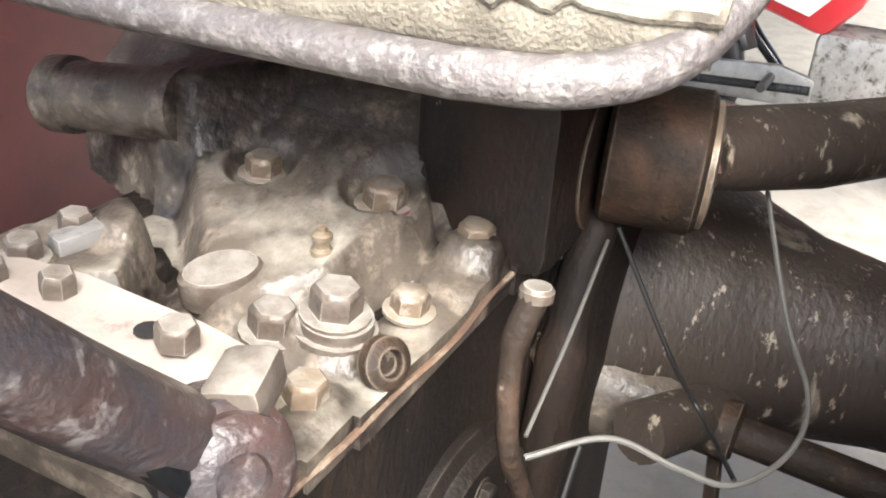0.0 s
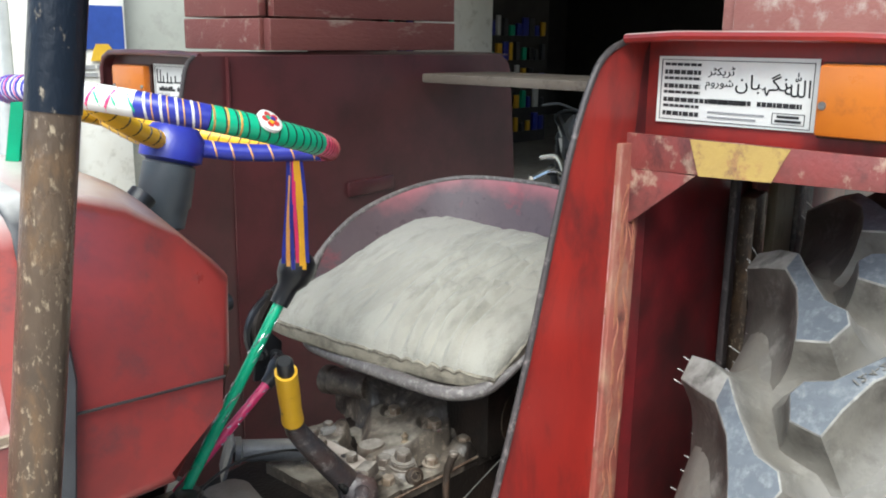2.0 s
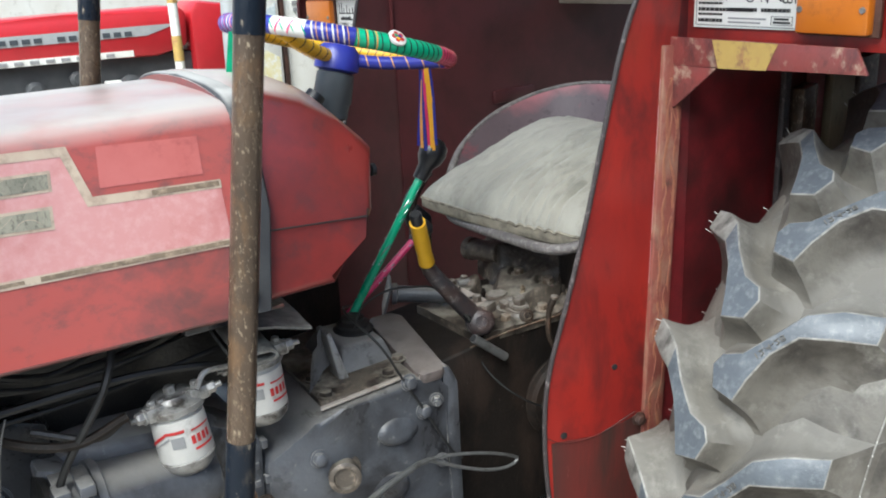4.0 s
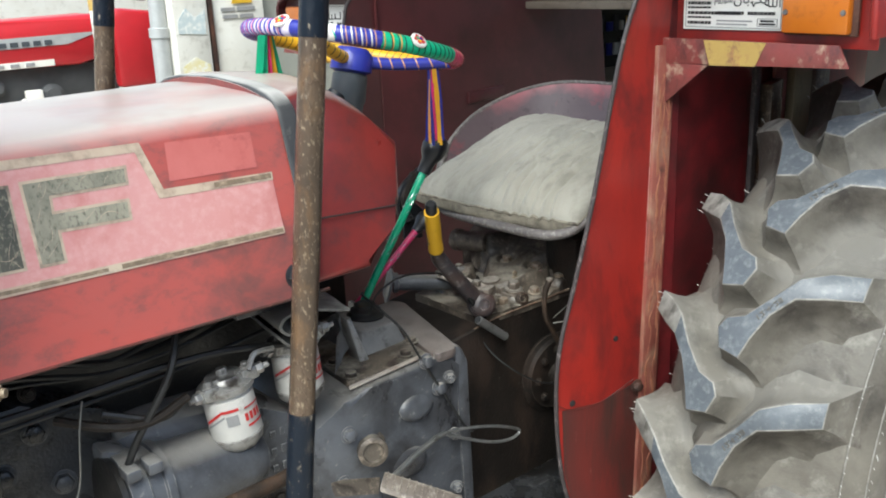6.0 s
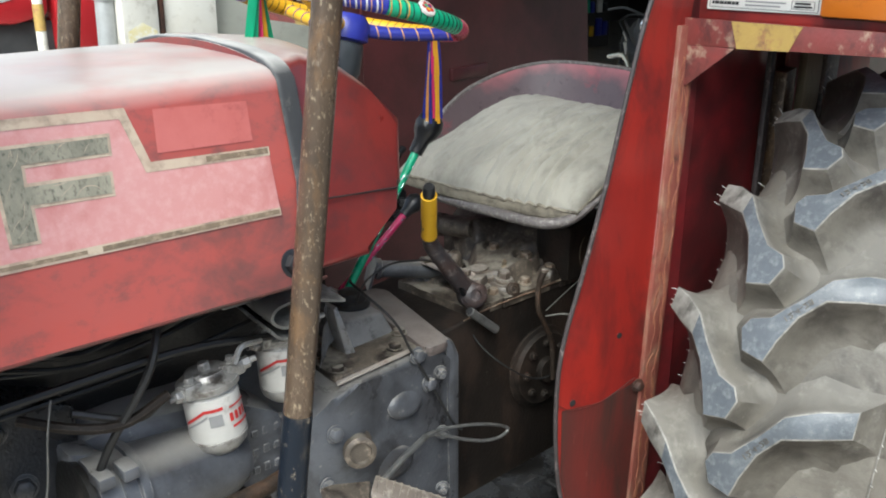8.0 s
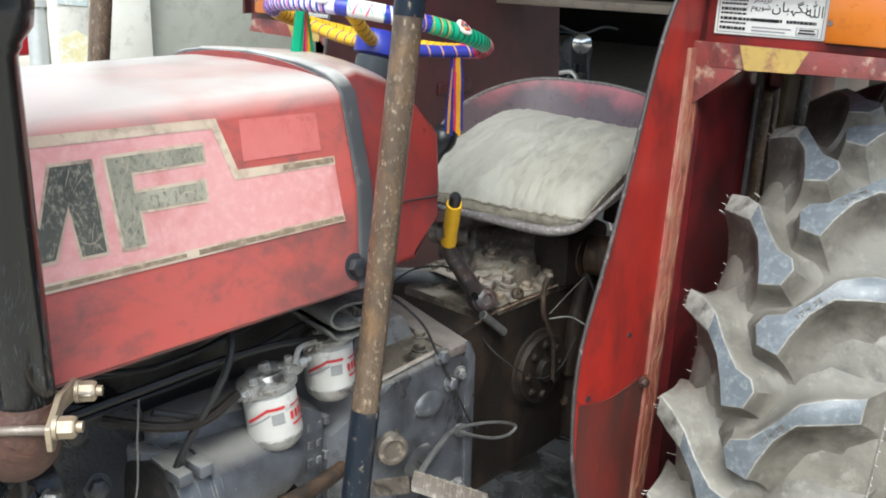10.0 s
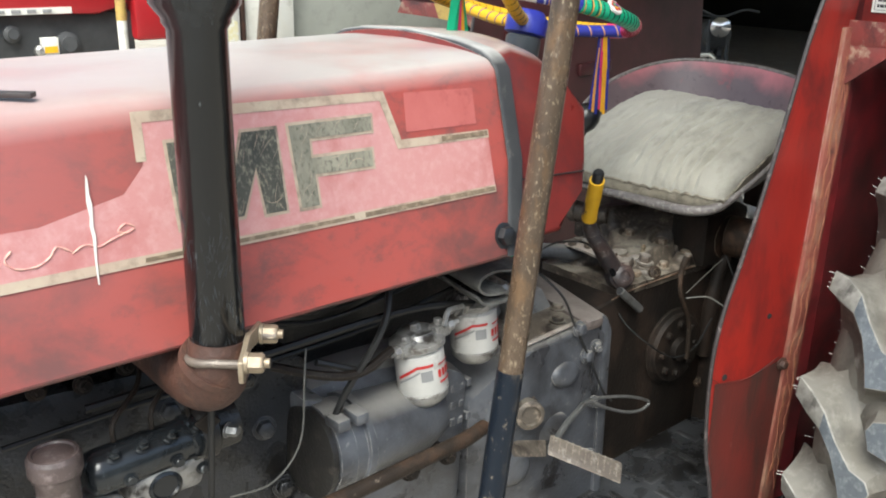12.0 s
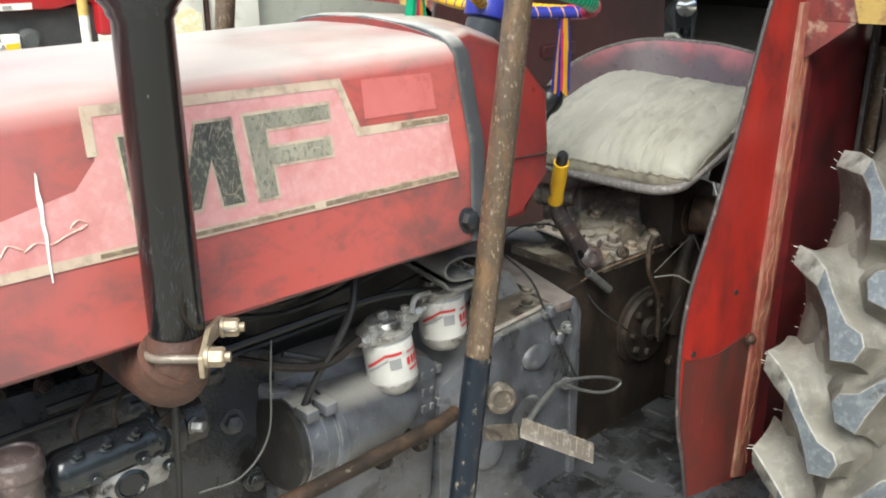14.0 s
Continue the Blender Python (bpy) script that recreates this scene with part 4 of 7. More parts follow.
for y, top in ((-0.05, 2.6), (0.75, 2.6)):
    post = part("canopy_post", tube([post_at(z, y) for z in (0.905, 1.1, 1.3, 1.47)], 0.0205, 20), POST_RUST, tractor, "rusty brown canopy post with dark blue ends")
    part("post_sleeve", tube([post_at(z, y) for z in (0.25, 0.6, 0.905)], 0.0215, 20), POST_BLUE, post, "dark blue painted lower post")
    part("post_sleeve", tube([post_at(z, y) for z in (1.47, 2.0, top)], 0.0215, 20), POST_BLUE, post, "dark blue painted upper post")

# ---- fenders ----
def fender_y(x):
    return -0.044 - 0.21 * min(x, 0.43)


EDGE = [(0.2, 0.36), (0.178, 0.47), (0.155, 0.56), (0.143, 0.7), (0.15, 0.83), (0.187, 0.966), (0.23, 1.13), (0.284, 1.374), (0.318, 1.478), (0.345, 1.515), (0.385, 1.532)]


def mirror(q, far):
    return Vector((q[0], 2 * YC - q[1] if far else q[1], q[2]))


LOOM_A = "\uFEAE\uFB69\uFB91\uFBFE\uFEAE\uFB68"
LOOM_B = "\uFEE1\uFEED\uFEAD\uFEEE\uFEB7"
LOOM_C = "\uFEE5\uFE8E\uFE92\uFBA9\uFB95\uFEE7"
LOOM_D = "\uFDF2"


def fender(far):
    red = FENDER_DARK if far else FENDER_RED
    edge = EDGE[:-3] + [(0.308, 1.478), (0.32, 1.515), (0.34, 1.532)] if far else EDGE
    back = 1.34 if far else 1.5
    # inner side sheet: front strip, then the flat part along the wheel
    bm = bmesh.new()
    cols = (0.0, 0.15, 0.4, 0.78, 1.0)
    rows = []
    for x, z in edge:
        rows.append([bm.verts.new(mirror((xx, fender_y(xx), z), far)) for xx in [x + (0.43 - x) * c for c in cols]])
    for a, b in zip(rows, rows[1:]):
        for i in range(len(cols) - 1):
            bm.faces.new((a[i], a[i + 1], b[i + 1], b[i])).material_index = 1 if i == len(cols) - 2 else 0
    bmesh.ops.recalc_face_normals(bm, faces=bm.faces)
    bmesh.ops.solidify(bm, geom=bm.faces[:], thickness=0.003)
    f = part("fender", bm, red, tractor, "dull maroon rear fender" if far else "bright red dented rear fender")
    # second material: on the near fender, shade painted into the rearmost column
    f.data.materials.append(FENDER_DARK if far else FENDER_SHADED)
    part("rolled_edge", tube([mirror((p.x, fender_y(p.x), p.z), far) for p in spline([(x, 0, z) for x, z in edge], 3)], 0.0045, 8), DARK_EDGE, f, "worn dark rolled edge")
    y_in = fender_y(0.43)
    bm = bmesh.new()
    add_slab(bm, [mirror(q, far) for q in ((0.43, y_in + 0.004, 0.36), (back, y_in + 0.004, 0.36), (back + 0.03, y_in + 0.004, 1.2), (back, y_in + 0.004, 1.485), (back - 0.015, y_in + 0.004, 1.515), (back - 0.045, y_in + 0.004, 1.532), (0.43, y_in + 0.004, 1.532))], (0, 0.003 if not far else -0.003, 0))
    part("inner_sheet", bm, FENDER_DARK if far else FENDER_SHADED, f, "inner sheet in a darkened fender red")
    # top shell with its front lip and outer lip
    prof = [(-0.13, 1.532), (-0.2, 1.536), (-0.4, 1.536), (-0.49, 1.533), (-0.515, 1.522), (-0.527, 1.5), (-0.53, 1.424)]
    bm = bmesh.new()
    rings_ = [[bm.verts.new(mirror((x, y, z), far)) for y, z in prof] for x in (0.362, 0.37, 0.6, 1.0, back)]
    for a, b in zip(rings_, rings_[1:]):
        for i in range(len(prof) - 1):
            bm.faces.new((a[i], a[i + 1], b[i + 1], b[i]))
    bmesh.ops.recalc_face_normals(bm, faces=bm.faces)
    bmesh.ops.solidify(bm, geom=bm.faces[:], thickness=0.003)
    part("top_shell", bm, red, f, "dusty red fender top" if not far else "maroon fender top")
    part("front_lip", tube([mirror((0.362, y, z), far) for y, z in prof], 0.006, 8), red, f)
    plate = lambda y, z, o=0.0: mirror((0.418 + 0.09 * (y + 0.15) - o, y, z), far)
    part("front_plate", slab([plate(-0.12, 1.405), plate(-0.528, 1.405), plate(-0.528, 1.53), plate(-0.12, 1.53)], (0.003, 0, 0)), red, f, "red front plate under the fender top")
    # unseen sheet, added to shut out the bright ground behind the fender
    if far:
        part("rear_closure", slab([mirror(q, far) for q in ((back - 0.03, y_in, 0.5), (back - 0.03, -0.53, 0.5), (back - 0.03, -0.53, 1.5), (back - 0.03, y_in, 1.5))], (0.003, 0, 0)), FENDER_DARK, f, "added unseen sheet closing the fender's rear")
    # sticker, lamp
    st = part("sticker", slab([plate(-0.15, 1.428, 0.003), plate(-0.362, 1.43, 0.003), plate(-0.362, 1.512, 0.003), plate(-0.15, 1.511, 0.003)], (-0.0012, 0, 0)), WHITE_PLASTIC, f, "white dealer sticker with black lettering")
    def bars(rows_, material, name="print_bar"):
        bm_ = bmesh.new()
        for y0, y1, z0, z1 in rows_:
            add_slab(bm_, [plate(y0, z0, 0.0045), plate(y1, z0, 0.0045), plate(y1, z1, 0.0045), plate(y0, z1, 0.0045)], (-0.0006, 0, 0))
        part(name, bm_, material, st, smooth=0)
    bars([(-0.155, -0.357, 1.432, 1.4328), (-0.155, -0.357, 1.5065, 1.5073), (-0.155, -0.1558, 1.432, 1.5073), (-0.3562, -0.357, 1.432, 1.5073)], PRINT_BLACK, "border")
    rnd = random.Random(5)
    rows_ = []
    for k in range(8):
        z1 = 1.503 - k * 0.0086
        y, stop = -0.16, -0.212 if k != 5 else -0.275
        small = k % 2 == 0
        while y > stop:
            w = rnd.uniform(0.004, 0.009)
            rows_.append((y, max(stop, y - w), z1 - (0.0036 if small else 0.0055), z1))
            y -= w + 0.0014
    bars(rows_, PRINT_BLACK)
    rows_ = []
    if not far:
        words = ((LOOM_A, -0.222, 1.4865, 0.036, 0.0135), (LOOM_B, -0.219, 1.471, 0.038, 0.0135), (LOOM_C, -0.26, 1.468, 0.066, 0.026), (LOOM_D, -0.323, 1.468, 0.031, 0.028))
        for body, y, z, wide, high in words:
            part("lettering", lettering(body, plate(y, z, 0.0046), plate(y - wide, z) - plate(y, z), Vector((0, 0, high)), Vector((-0.0005, 0, 0))), PRINT_BLACK, st, smooth=0)
    for z0, ya, yb in (((1.487, -0.217, -0.252), (1.472, -0.217, -0.252)) if far else ()) + ((1.455, -0.225, -0.282), (1.455, -0.29, -0.345)):
        y = ya
        while y > yb:
            w = rnd.uniform(0.003, 0.008)
            h = rnd.uniform(0.004, 0.011) if far else 0.0055
            rows_.append((y, max(yb, y - w), z0, z0 + h))
            y -= w + 0.001
    for y, w, z0, h in () if not far else ((-0.262, 0.004, 1.474, 0.018), (-0.262, 0.03, 1.472, 0.0035), (-0.285, 0.004, 1.472, 0.016), (-0.295, 0.024, 1.471, 0.0035), (-0.3, 0.0035, 1.474, 0.012), (-0.312, 0.0035, 1.474, 0.02),
                        (-0.322, 0.026, 1.471, 0.0035), (-0.326, 0.0035, 1.473, 0.014), (-0.336, 0.0035, 1.474, 0.026), (-0.347, 0.0035, 1.471, 0.03)):
        rows_.append((y, y - w, z0, z0 + h))
    bars(rows_, PRINT_BLACK, "lettering_bar")
    bars([(-0.225, -0.3, 1.443, 1.4455), (-0.225, -0.29, 1.437, 1.4395)], PRINT_GREY)
    bars([(-0.31, -0.35, 1.436, 1.4366), (-0.31, -0.35, 1.4485, 1.4491), (-0.31, -0.3108, 1.436, 1.449), (-0.3492, -0.35, 1.436, 1.449), (-0.314, -0.346, 1.4385, 1.4415), (-0.316, -0.343, 1.4435, 1.4465)], PRINT_BLACK, "boxed_lettering_bar")
    bm = bmesh.new()
    add_slab(bm, [plate(-0.368, 1.428, 0.003), plate(-0.487, 1.428, 0.003), plate(-0.487, 1.507, 0.003), plate(-0.368, 1.507, 0.003)], (-0.022, 0, 0), 0.005)
    lamp = part("indicator_lamp", bm, AMBER, f, "amber rectangular indicator lens")
    part("lamp_base", slab([plate(-0.366, 1.425, 0.0025), plate(-0.497, 1.425, 0.0025), plate(-0.497, 1.509, 0.0025), plate(-0.366, 1.509, 0.0025)], (-0.008, 0, 0), 0.002), RUST, f, "dark brown lamp base")
    for y in (-0.376, -0.478):
        part("screw", lathe(plate(y, 1.462, 0.025), (-1, 0, 0), [(0, 0.005), (0.0025, 0.004)], 12), STEEL, lamp)
    # painted flat bar frame: upright, crossbar, gusset
    bars_ = part("support_bar", slab([mirror((x, fender_y(x) - 0.009, z), far) for x, z in ((0.333, 0.37), (0.374, 0.36), (0.409, 1.4), (0.368, 1.4))], (0, 0.009 if not far else -0.009, 0), 0.0015), BAR_FLAME, f, "old painted upright flat bar with flame pattern")
    cross = lambda y, z: mirror((0.392 + 0.09 * (y + 0.12), y, z), far)
    part("cross_bar", slab([cross(-0.125, 1.366), cross(-0.5, 1.378), cross(-0.48, 1.413), cross(-0.125, 1.413)], (-0.006, 0, 0), 0.001), BAR_PAINT, f, "flaking red painted cross bar")
    part("paint_patch", slab([cross(-0.235, 1.3685) - Vector((0.0065, 0, 0)), cross(-0.33, 1.372) - Vector((0.0065, 0, 0)), cross(-0.35, 1.4125) - Vector((0.0065, 0, 0)), cross(-0.22, 1.4125) - Vector((0.0065, 0, 0))], (-0.0008, 0, 0)), BAR_YELLOW, f, "yellow paint patch")
    part("gusset", slab([cross(-0.125, 1.368), cross(-0.23, 1.368), cross(-0.135, 1.294), cross(-0.125, 1.294)], (-0.005, 0, 0), 0.001), BAR_PAINT, f, "triangular painted gusset")
    if not far:
        # post and boards along the inner sheet, behind the tyre; the first strip paints a gap's shade
        yb = y_in - 0.004
        for name, x0, x1, z0, z1, thick, paint, label in (("stay", 0.672, 0.69, 0.45, 1.4, 0.012, DARK_EDGE, "dark strip in place of a black gap"), ("post", 0.706, 0.748, 0.45, 1.3, 0.03, POST_RUST, "rusty upright post behind the tyre"),
                                                          ("board", 0.752, 0.8, 0.7, 1.45, 0.01, WOOD_RED, "stained red board"), ("board", 0.815, 0.888, 0.7, 1.45, 0.02, WOOD_OLIVE, "olive weathered board"),
                                                          ("board", 0.895, 0.955, 0.7, 1.34, 0.026, CAST_DUSTY, "dusty grey board"), ("board", 0.965, 1.16, 0.7, 1.45, 0.012, FENDER_RED, "stained red board")):
            part(name, slab([(x0, yb, z0), (x1, yb, z0), (x1 + 0.006, yb, z1), (x0 + 0.004, yb, z1 - 0.008)], (0, -thick, 0), 0.003), paint, f, label)
        # dents: split seam, rusty bolt, bullet-like holes
        part("split_seam", tube(spline([(0.143, fender_y(0.143) - 0.004, 0.72), (0.18, fender_y(0.18) - 0.004, 0.7), (0.25, fender_y(0.25) - 0.004, 0.7), (0.33, fender_y(0.33) - 0.004, 0.728)], 5), 0.0009, 6), LOW_RED, f, "cracked weld seam")
        # darker, streaked red over the fender below the crack
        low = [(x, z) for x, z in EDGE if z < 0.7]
        part("lower_patch", slab([(x + 0.006, fender_y(x) - 0.0015, z) for x, z in low] + [(0.155, fender_y(0.155) - 0.0015, 0.705), (0.25, fender_y(0.25) - 0.0015, 0.697), (0.345, fender_y(0.345) - 0.0015, 0.722), (0.345, fender_y(0.345) - 0.0015, 0.37)], (0, -0.0012, 0)), LOW_RED, f, "darker streaked lower fender panel", smooth=0)
        for z0, z1 in ((0.98, 1.06), (1.075, 1.17), (1.18, 1.2), (1.215, 1.3), (1.31, 1.345)):
            line = [(0.3312 + (z - 0.37) * 0.0345 + 0.0012 * noise.noise((z * 40, 0, 0)), z) for z in (z0 + (z1 - z0) * k / 9 for k in range(10))]
            part("fold_scratch", tube([(x, fender_y(x) - 0.0035, z) for x, z in line], [0.0004 + 0.0007 * abs(noise.noise((z * 60, 5, 0))) for x, z in line], 5), PINK, f, "pale chipped fold line", smooth=0)
        for x, z, r in ((0.181, 0.714, 0.007), (0.286, 0.828, 0.006)):
            part("hole", lathe((x, fender_y(x) - 0.0005, z), (-0.2, -1, 0), [(0, r), (0.0012, r), (0.0015, r * 0.7)], 12), BLACK_RUBBER, f, "rusty punched hole")
        part("fender_bolt", bolt((0.334, fender_y(0.334) - 0.008, 0.713), (-0.2, -1, 0), af=0.018, high=0.01), RUST, f, "rusty fender bolt")
        # painted tongues of flame, curling up both sides of the bar
        rnd = random.Random(8)
        for i in range(40):
            bm = bmesh.new()
            z0, lane = 0.4 + (i // 2) * 0.047 + rnd.uniform(-0.01, 0.01), (-0.009 if i % 2 else 0.008) + rnd.uniform(-0.003, 0.003)
            tall, curl, phase = rnd.uniform(0.05, 0.1), rnd.uniform(3.5, 6.5), rnd.uniform(0, 6.28)
            pts = []
            for k in range(12):
                s = k / 11
                z = min(z0 + s * tall, 1.345)
                x = 0.3565 + 1.2 * lane * (1 - 0.5 * s) + (z - 0.37) * 0.0335 + 0.007 * s * math.sin(s * curl + phase)
                x = max(0.337 + (z - 0.37) * 0.0335, min(0.371 + (z - 0.37) * 0.034, x))
                pts.append((x, fender_y(x) - 0.0088, z))
            fat = rnd.uniform(0.002, 0.0042)
            add_tube(bm, pts, [0.0003 + fat * (1 - k / 11) ** 0.7 * min(1, k / 2) for k in range(12)], 5)
            for v in bm.verts:
                v.co.y = max(v.co.y, fender_y(v.co.x) - 0.0102)
            part("flame_paint", bm, FLAME, f, "painted yellow flame swirl")
    return f


fender(False)
far_fender = fender(True)
far_fender.matrix_basis = Matrix.Translation((0, 0, -0.042))

# ---- rear tyre with its lugs ----
TC = Vector((0.815, -0.398, 0.64))
prof = [(-0.18, 0.40), (-0.222, 0.44), (-0.24, 0.5), (-0.234, 0.555), (-0.206, 0.59), (-0.15, 0.601), (-0.08, 0.612), (0, 0.622), (0.08, 0.61), (0.122, 0.588), (0.145, 0.566), (0.158, 0.54), (0.167, 0.5), (0.165, 0.44), (0.15, 0.40)]


def crown(w):
    """The casing's radius at w metres off the tyre's middle."""
    return float(np.interp(w, [p[0] for p in prof[3:12]], [p[1] for p in prof[3:12]]))


def on_tyre(deg, w, r):
    a = radians(deg)
    return TC + Vector((r * math.cos(a), w, r * math.sin(a)))


bm = bmesh.new()
ringv = [[bm.verts.new(on_tyre(d, w, r)) for w, r in prof] for d in range(0, 360, 3)]
for i in range(len(ringv)):
    a, b = ringv[i], ringv[(i + 1) % len(ringv)]
    for k in range(len(prof) - 1):
        bm.faces.new((a[k], a[k + 1], b[k + 1], b[k]))
tyre = part("rear_tyre", bm, RUBBER, tractor, "new dusty farm tyre with deep chevron lugs")
for w, r_ in ((-0.2085, 0.5905), (-0.2345, 0.556)):
    part("shoulder_ridge", tube([on_tyre(d, w, r_) for d in range(0, 360, 3)], 0.0013, 5, closed=True), LUG_EDGE, tyre, "thin moulded ridge round the shoulder")
bm = lathe(TC + Vector((0, 0.15, 0)), (0, -1, 0), [(0, 0.4), (0.02, 0.4), (0.03, 0.36), (0.1, 0.34), (0.2, 0.34), (0.27, 0.36), (0.28, 0.4), (0.3, 0.4)], 48)
part("wheel_rim", bm, FILTER_WHITE, tractor, "pale steel wheel rim")


DEG = 0.0117        # metres along the tread for each degree


# one lug, laid from the shoulder to its broad nose at the tyre's middle: (degrees, w) up its upper side, round the nose, back down its lower side
UPPER = [(2.6, 0.166), (3.9, 0.127), (5.8, 0.092), (9.4, 0.0615), (12.9, 0.026), (13.8, -0.004)]
NOSE = [(15.4, -0.0135), (18.1, -0.002)]
LOWER = [(18.7, 0.034), (15.6, 0.045), (11.8, 0.064), (8.6, 0.094), (7.3, 0.13), (5.9, 0.166)]


def lug_top(w, side=1):
    """The radius of a lug's top, which drops to the shoulder, and more so past the bevelled end."""
    w = abs(w)
    return 0.682 - 2.0 * max(0, w - 0.04) ** 2 - (0.16 * max(0, w - 0.094) if side > 0 else 0.1 * max(0, w - 0.14))


def make_lug(side):
    outline = UPPER + NOSE + LOWER
    # the outer lugs reach further down the shoulder
    flat = [Vector(((d - (7 * max(0.0, w - 0.12) if side < 0 and d < 4 else 0)) * DEG, w + (0.22 * max(0.0, w - 0.1) if side < 0 else 0))) for d, w in outline]
    count = len(flat)
    out = []
    for i in range(count):
        a, q, b = flat[i - 1], flat[i], flat[(i + 1) % count]
        e1, e2 = (q - a).normalized(), (b - q).normalized()
        nrm = Vector((-e1.y - e2.y, e1.x + e2.x))
        nrm.normalize()
        out.append(nrm / max(0.6, nrm.dot(Vector((-e1.y, e1.x)))))
    area = sum(a.x * b.y - a.y * b.x for a, b in zip(flat, flat[1:] + flat[:1]))
    turn = -1 if area > 0 else 1
    bm = bmesh.new()
    levels = []
    # the flanks lean out and run into the casing in a wide fillet
    for grow, deep in ((0.0, 0.0), (0.002, 0.03), (0.007, 0.3), (0.0125, 0.53), (0.019, 0.71), (0.027, 0.85), (0.037, 0.945), (0.052, 1.03)):
        ring = []
        for q, n_ in zip(flat, out):
            shoulder = abs(q.y) > 0.15
            p = q + n_ * turn * grow * ((0.3 if side > 0 else 0.85) if shoulder and n_.y * turn > 0.6 else 1.0 + 0.45 * max(0.0, q.y - 0.06) / 0.1)
            w = max(-0.06, min(0.176 if side > 0 else 0.226, p.y))
            top = lug_top(q.y, side)
            levels_r = top - (top - crown(side * w)) * deep
            ring.append(bm.verts.new(on_tyre(p.x / DEG, side * w, levels_r)))
        levels.append(ring)
    t = levels[0]
    k = len(UPPER)
    for i in range(k - 1):
        f = bm.faces.new((t[i], t[i + 1], t[count - 2 - i], t[count - 1 - i]))
        f.material_index = 2 if i < 2 and side > 0 else 0
    bm.faces.new([t[i] for i in range(k - 1, count - k + 1)])
    for step_, (a, b) in enumerate(zip(levels, levels[1:])):
        for i in range(count):
            j = (i + 1) % count
            bm.faces.new((a[i], a[j], b[j], b[i])).material_index = 2 if step_ == 0 else 1
    return bm


def size_mark(first):
    """The raised size figures on an outer lug, laid from its nose to its shoulder."""
    a, b = on_tyre(12.6, -0.048, lug_top(0.05, -1) + 0.0012), on_tyre(9.2, -0.077, lug_top(0.074, -1) + 0.0012)
    mid_ = on_tyre(10.9, -0.062, lug_top(0.062, -1) + 0.0012)
    along = (b - a)
    out = (mid_ - TC)
    out.y = 0
    out.normalize()
    rise = out.cross(along).normalized() * 0.009
    if rise.z < 0:
        rise = -rise
    return lettering("12.4-28", a - rise * 0.5, along, rise, out * 0.001)


PITCH = 360 / 19
spin = lambda d: Matrix.Translation(TC) @ Matrix.Rotation(radians(-d), 4, "Y") @ Matrix.Translation(-TC)
for side, first in ((1, 127.53), (-1, 137.0)):
    lug = part("lug", make_lug(side), LUG_TOP, tyre, smooth=38)
    lug.data.materials.append(RUBBER)
    lug.data.materials.append(LUG_EDGE)
    for k in range(19):
        ob = lug if k == 0 else new("lug", lug.data)
        if k:
            under(ob, tyre)
        ob.matrix_basis = spin(first + (k - 3) * PITCH)
        if side < 0 and k < 8:
            mark = part("size_mark", size_mark(first), RUBBER, tyre, "small raised tyre size figures", smooth=0)
            mark.matrix_basis = spin(first + (k - 3) * PITCH)
bm = bmesh.new()
rnd = random.Random(3)
for k in range(11):
    for off, r_, w in ((2.8, 0.634, 0.168), (4.6, 0.63, 0.168), (5.6, 0.625, 0.168), (10.0, 0.548, 0.155), (12.6, 0.54, 0.157), (15.2, 0.54, 0.157), (17.5, 0.548, 0.155), (3.4, 0.62, 0.169)):
        d = 127.53 + (k - 3) * PITCH + off + rnd.uniform(-0.5, 0.5)
        a = on_tyre(d, w, r_)
        out = Vector((math.cos(radians(d)) * 0.7, rnd.uniform(0.5, 1.1), math.sin(radians(d)) * 0.7 + rnd.uniform(-0.2, 0.3)))
        add_tube(bm, [a, a + out * rnd.uniform(0.004, 0.014)], 0.0005, 5)
for d in range(100, 200):
    w, r_ = ((-0.209, 0.592), (-0.236, 0.548))[d % 2]
    a = on_tyre(d + rnd.uniform(-0.5, 0.5), w, r_)
    out = Vector((math.cos(radians(d)), rnd.uniform(-0.9, -0.3), math.sin(radians(d)) + rnd.uniform(-0.4, 0.4)))
    add_tube(bm, [a, a + out * rnd.uniform(0.004, 0.013)], 0.0005, 5)
tagged(part("rubber_hairs", bm, WHITEWASH, tyre, "thin moulding hairs"), kind="stuff")

# ---- seat pan and cushion ----
def step(v, width):
    t = min(1.0, max(0.0, v / width + 0.5))
    return t * t * (3 - 2 * t)


SEAT_Y = 0.318
NEAR_RIM = [(0.356, 0.198, 0.978), (0.368, 0.143, 0.982), (0.405, 0.103, 0.998), (0.48, 0.073, 1.052), (0.58, 0.056, 1.12), (0.68, 0.066, 1.19), (0.75, 0.128, 1.235)]
FAR_RIM = [(0.78, 0.36, 1.256), (0.74, 0.46, 1.256), (0.67, 0.525, 1.24), (0.58, 0.56, 1.21), (0.5, 0.566, 1.175), (0.43, 0.565, 1.12), (0.385, 0.55, 1.045), (0.36, 0.515, 0.99), (0.354, 0.44, 0.978)]
loop_ = [*NEAR_RIM, (0.785, 0.25, 1.252), *FAR_RIM]
RIM_PATH = spline(loop_ + [loop_[0]], 5)[:-1]
FLOOR = Vector((0.55, SEAT_Y, 0.962))


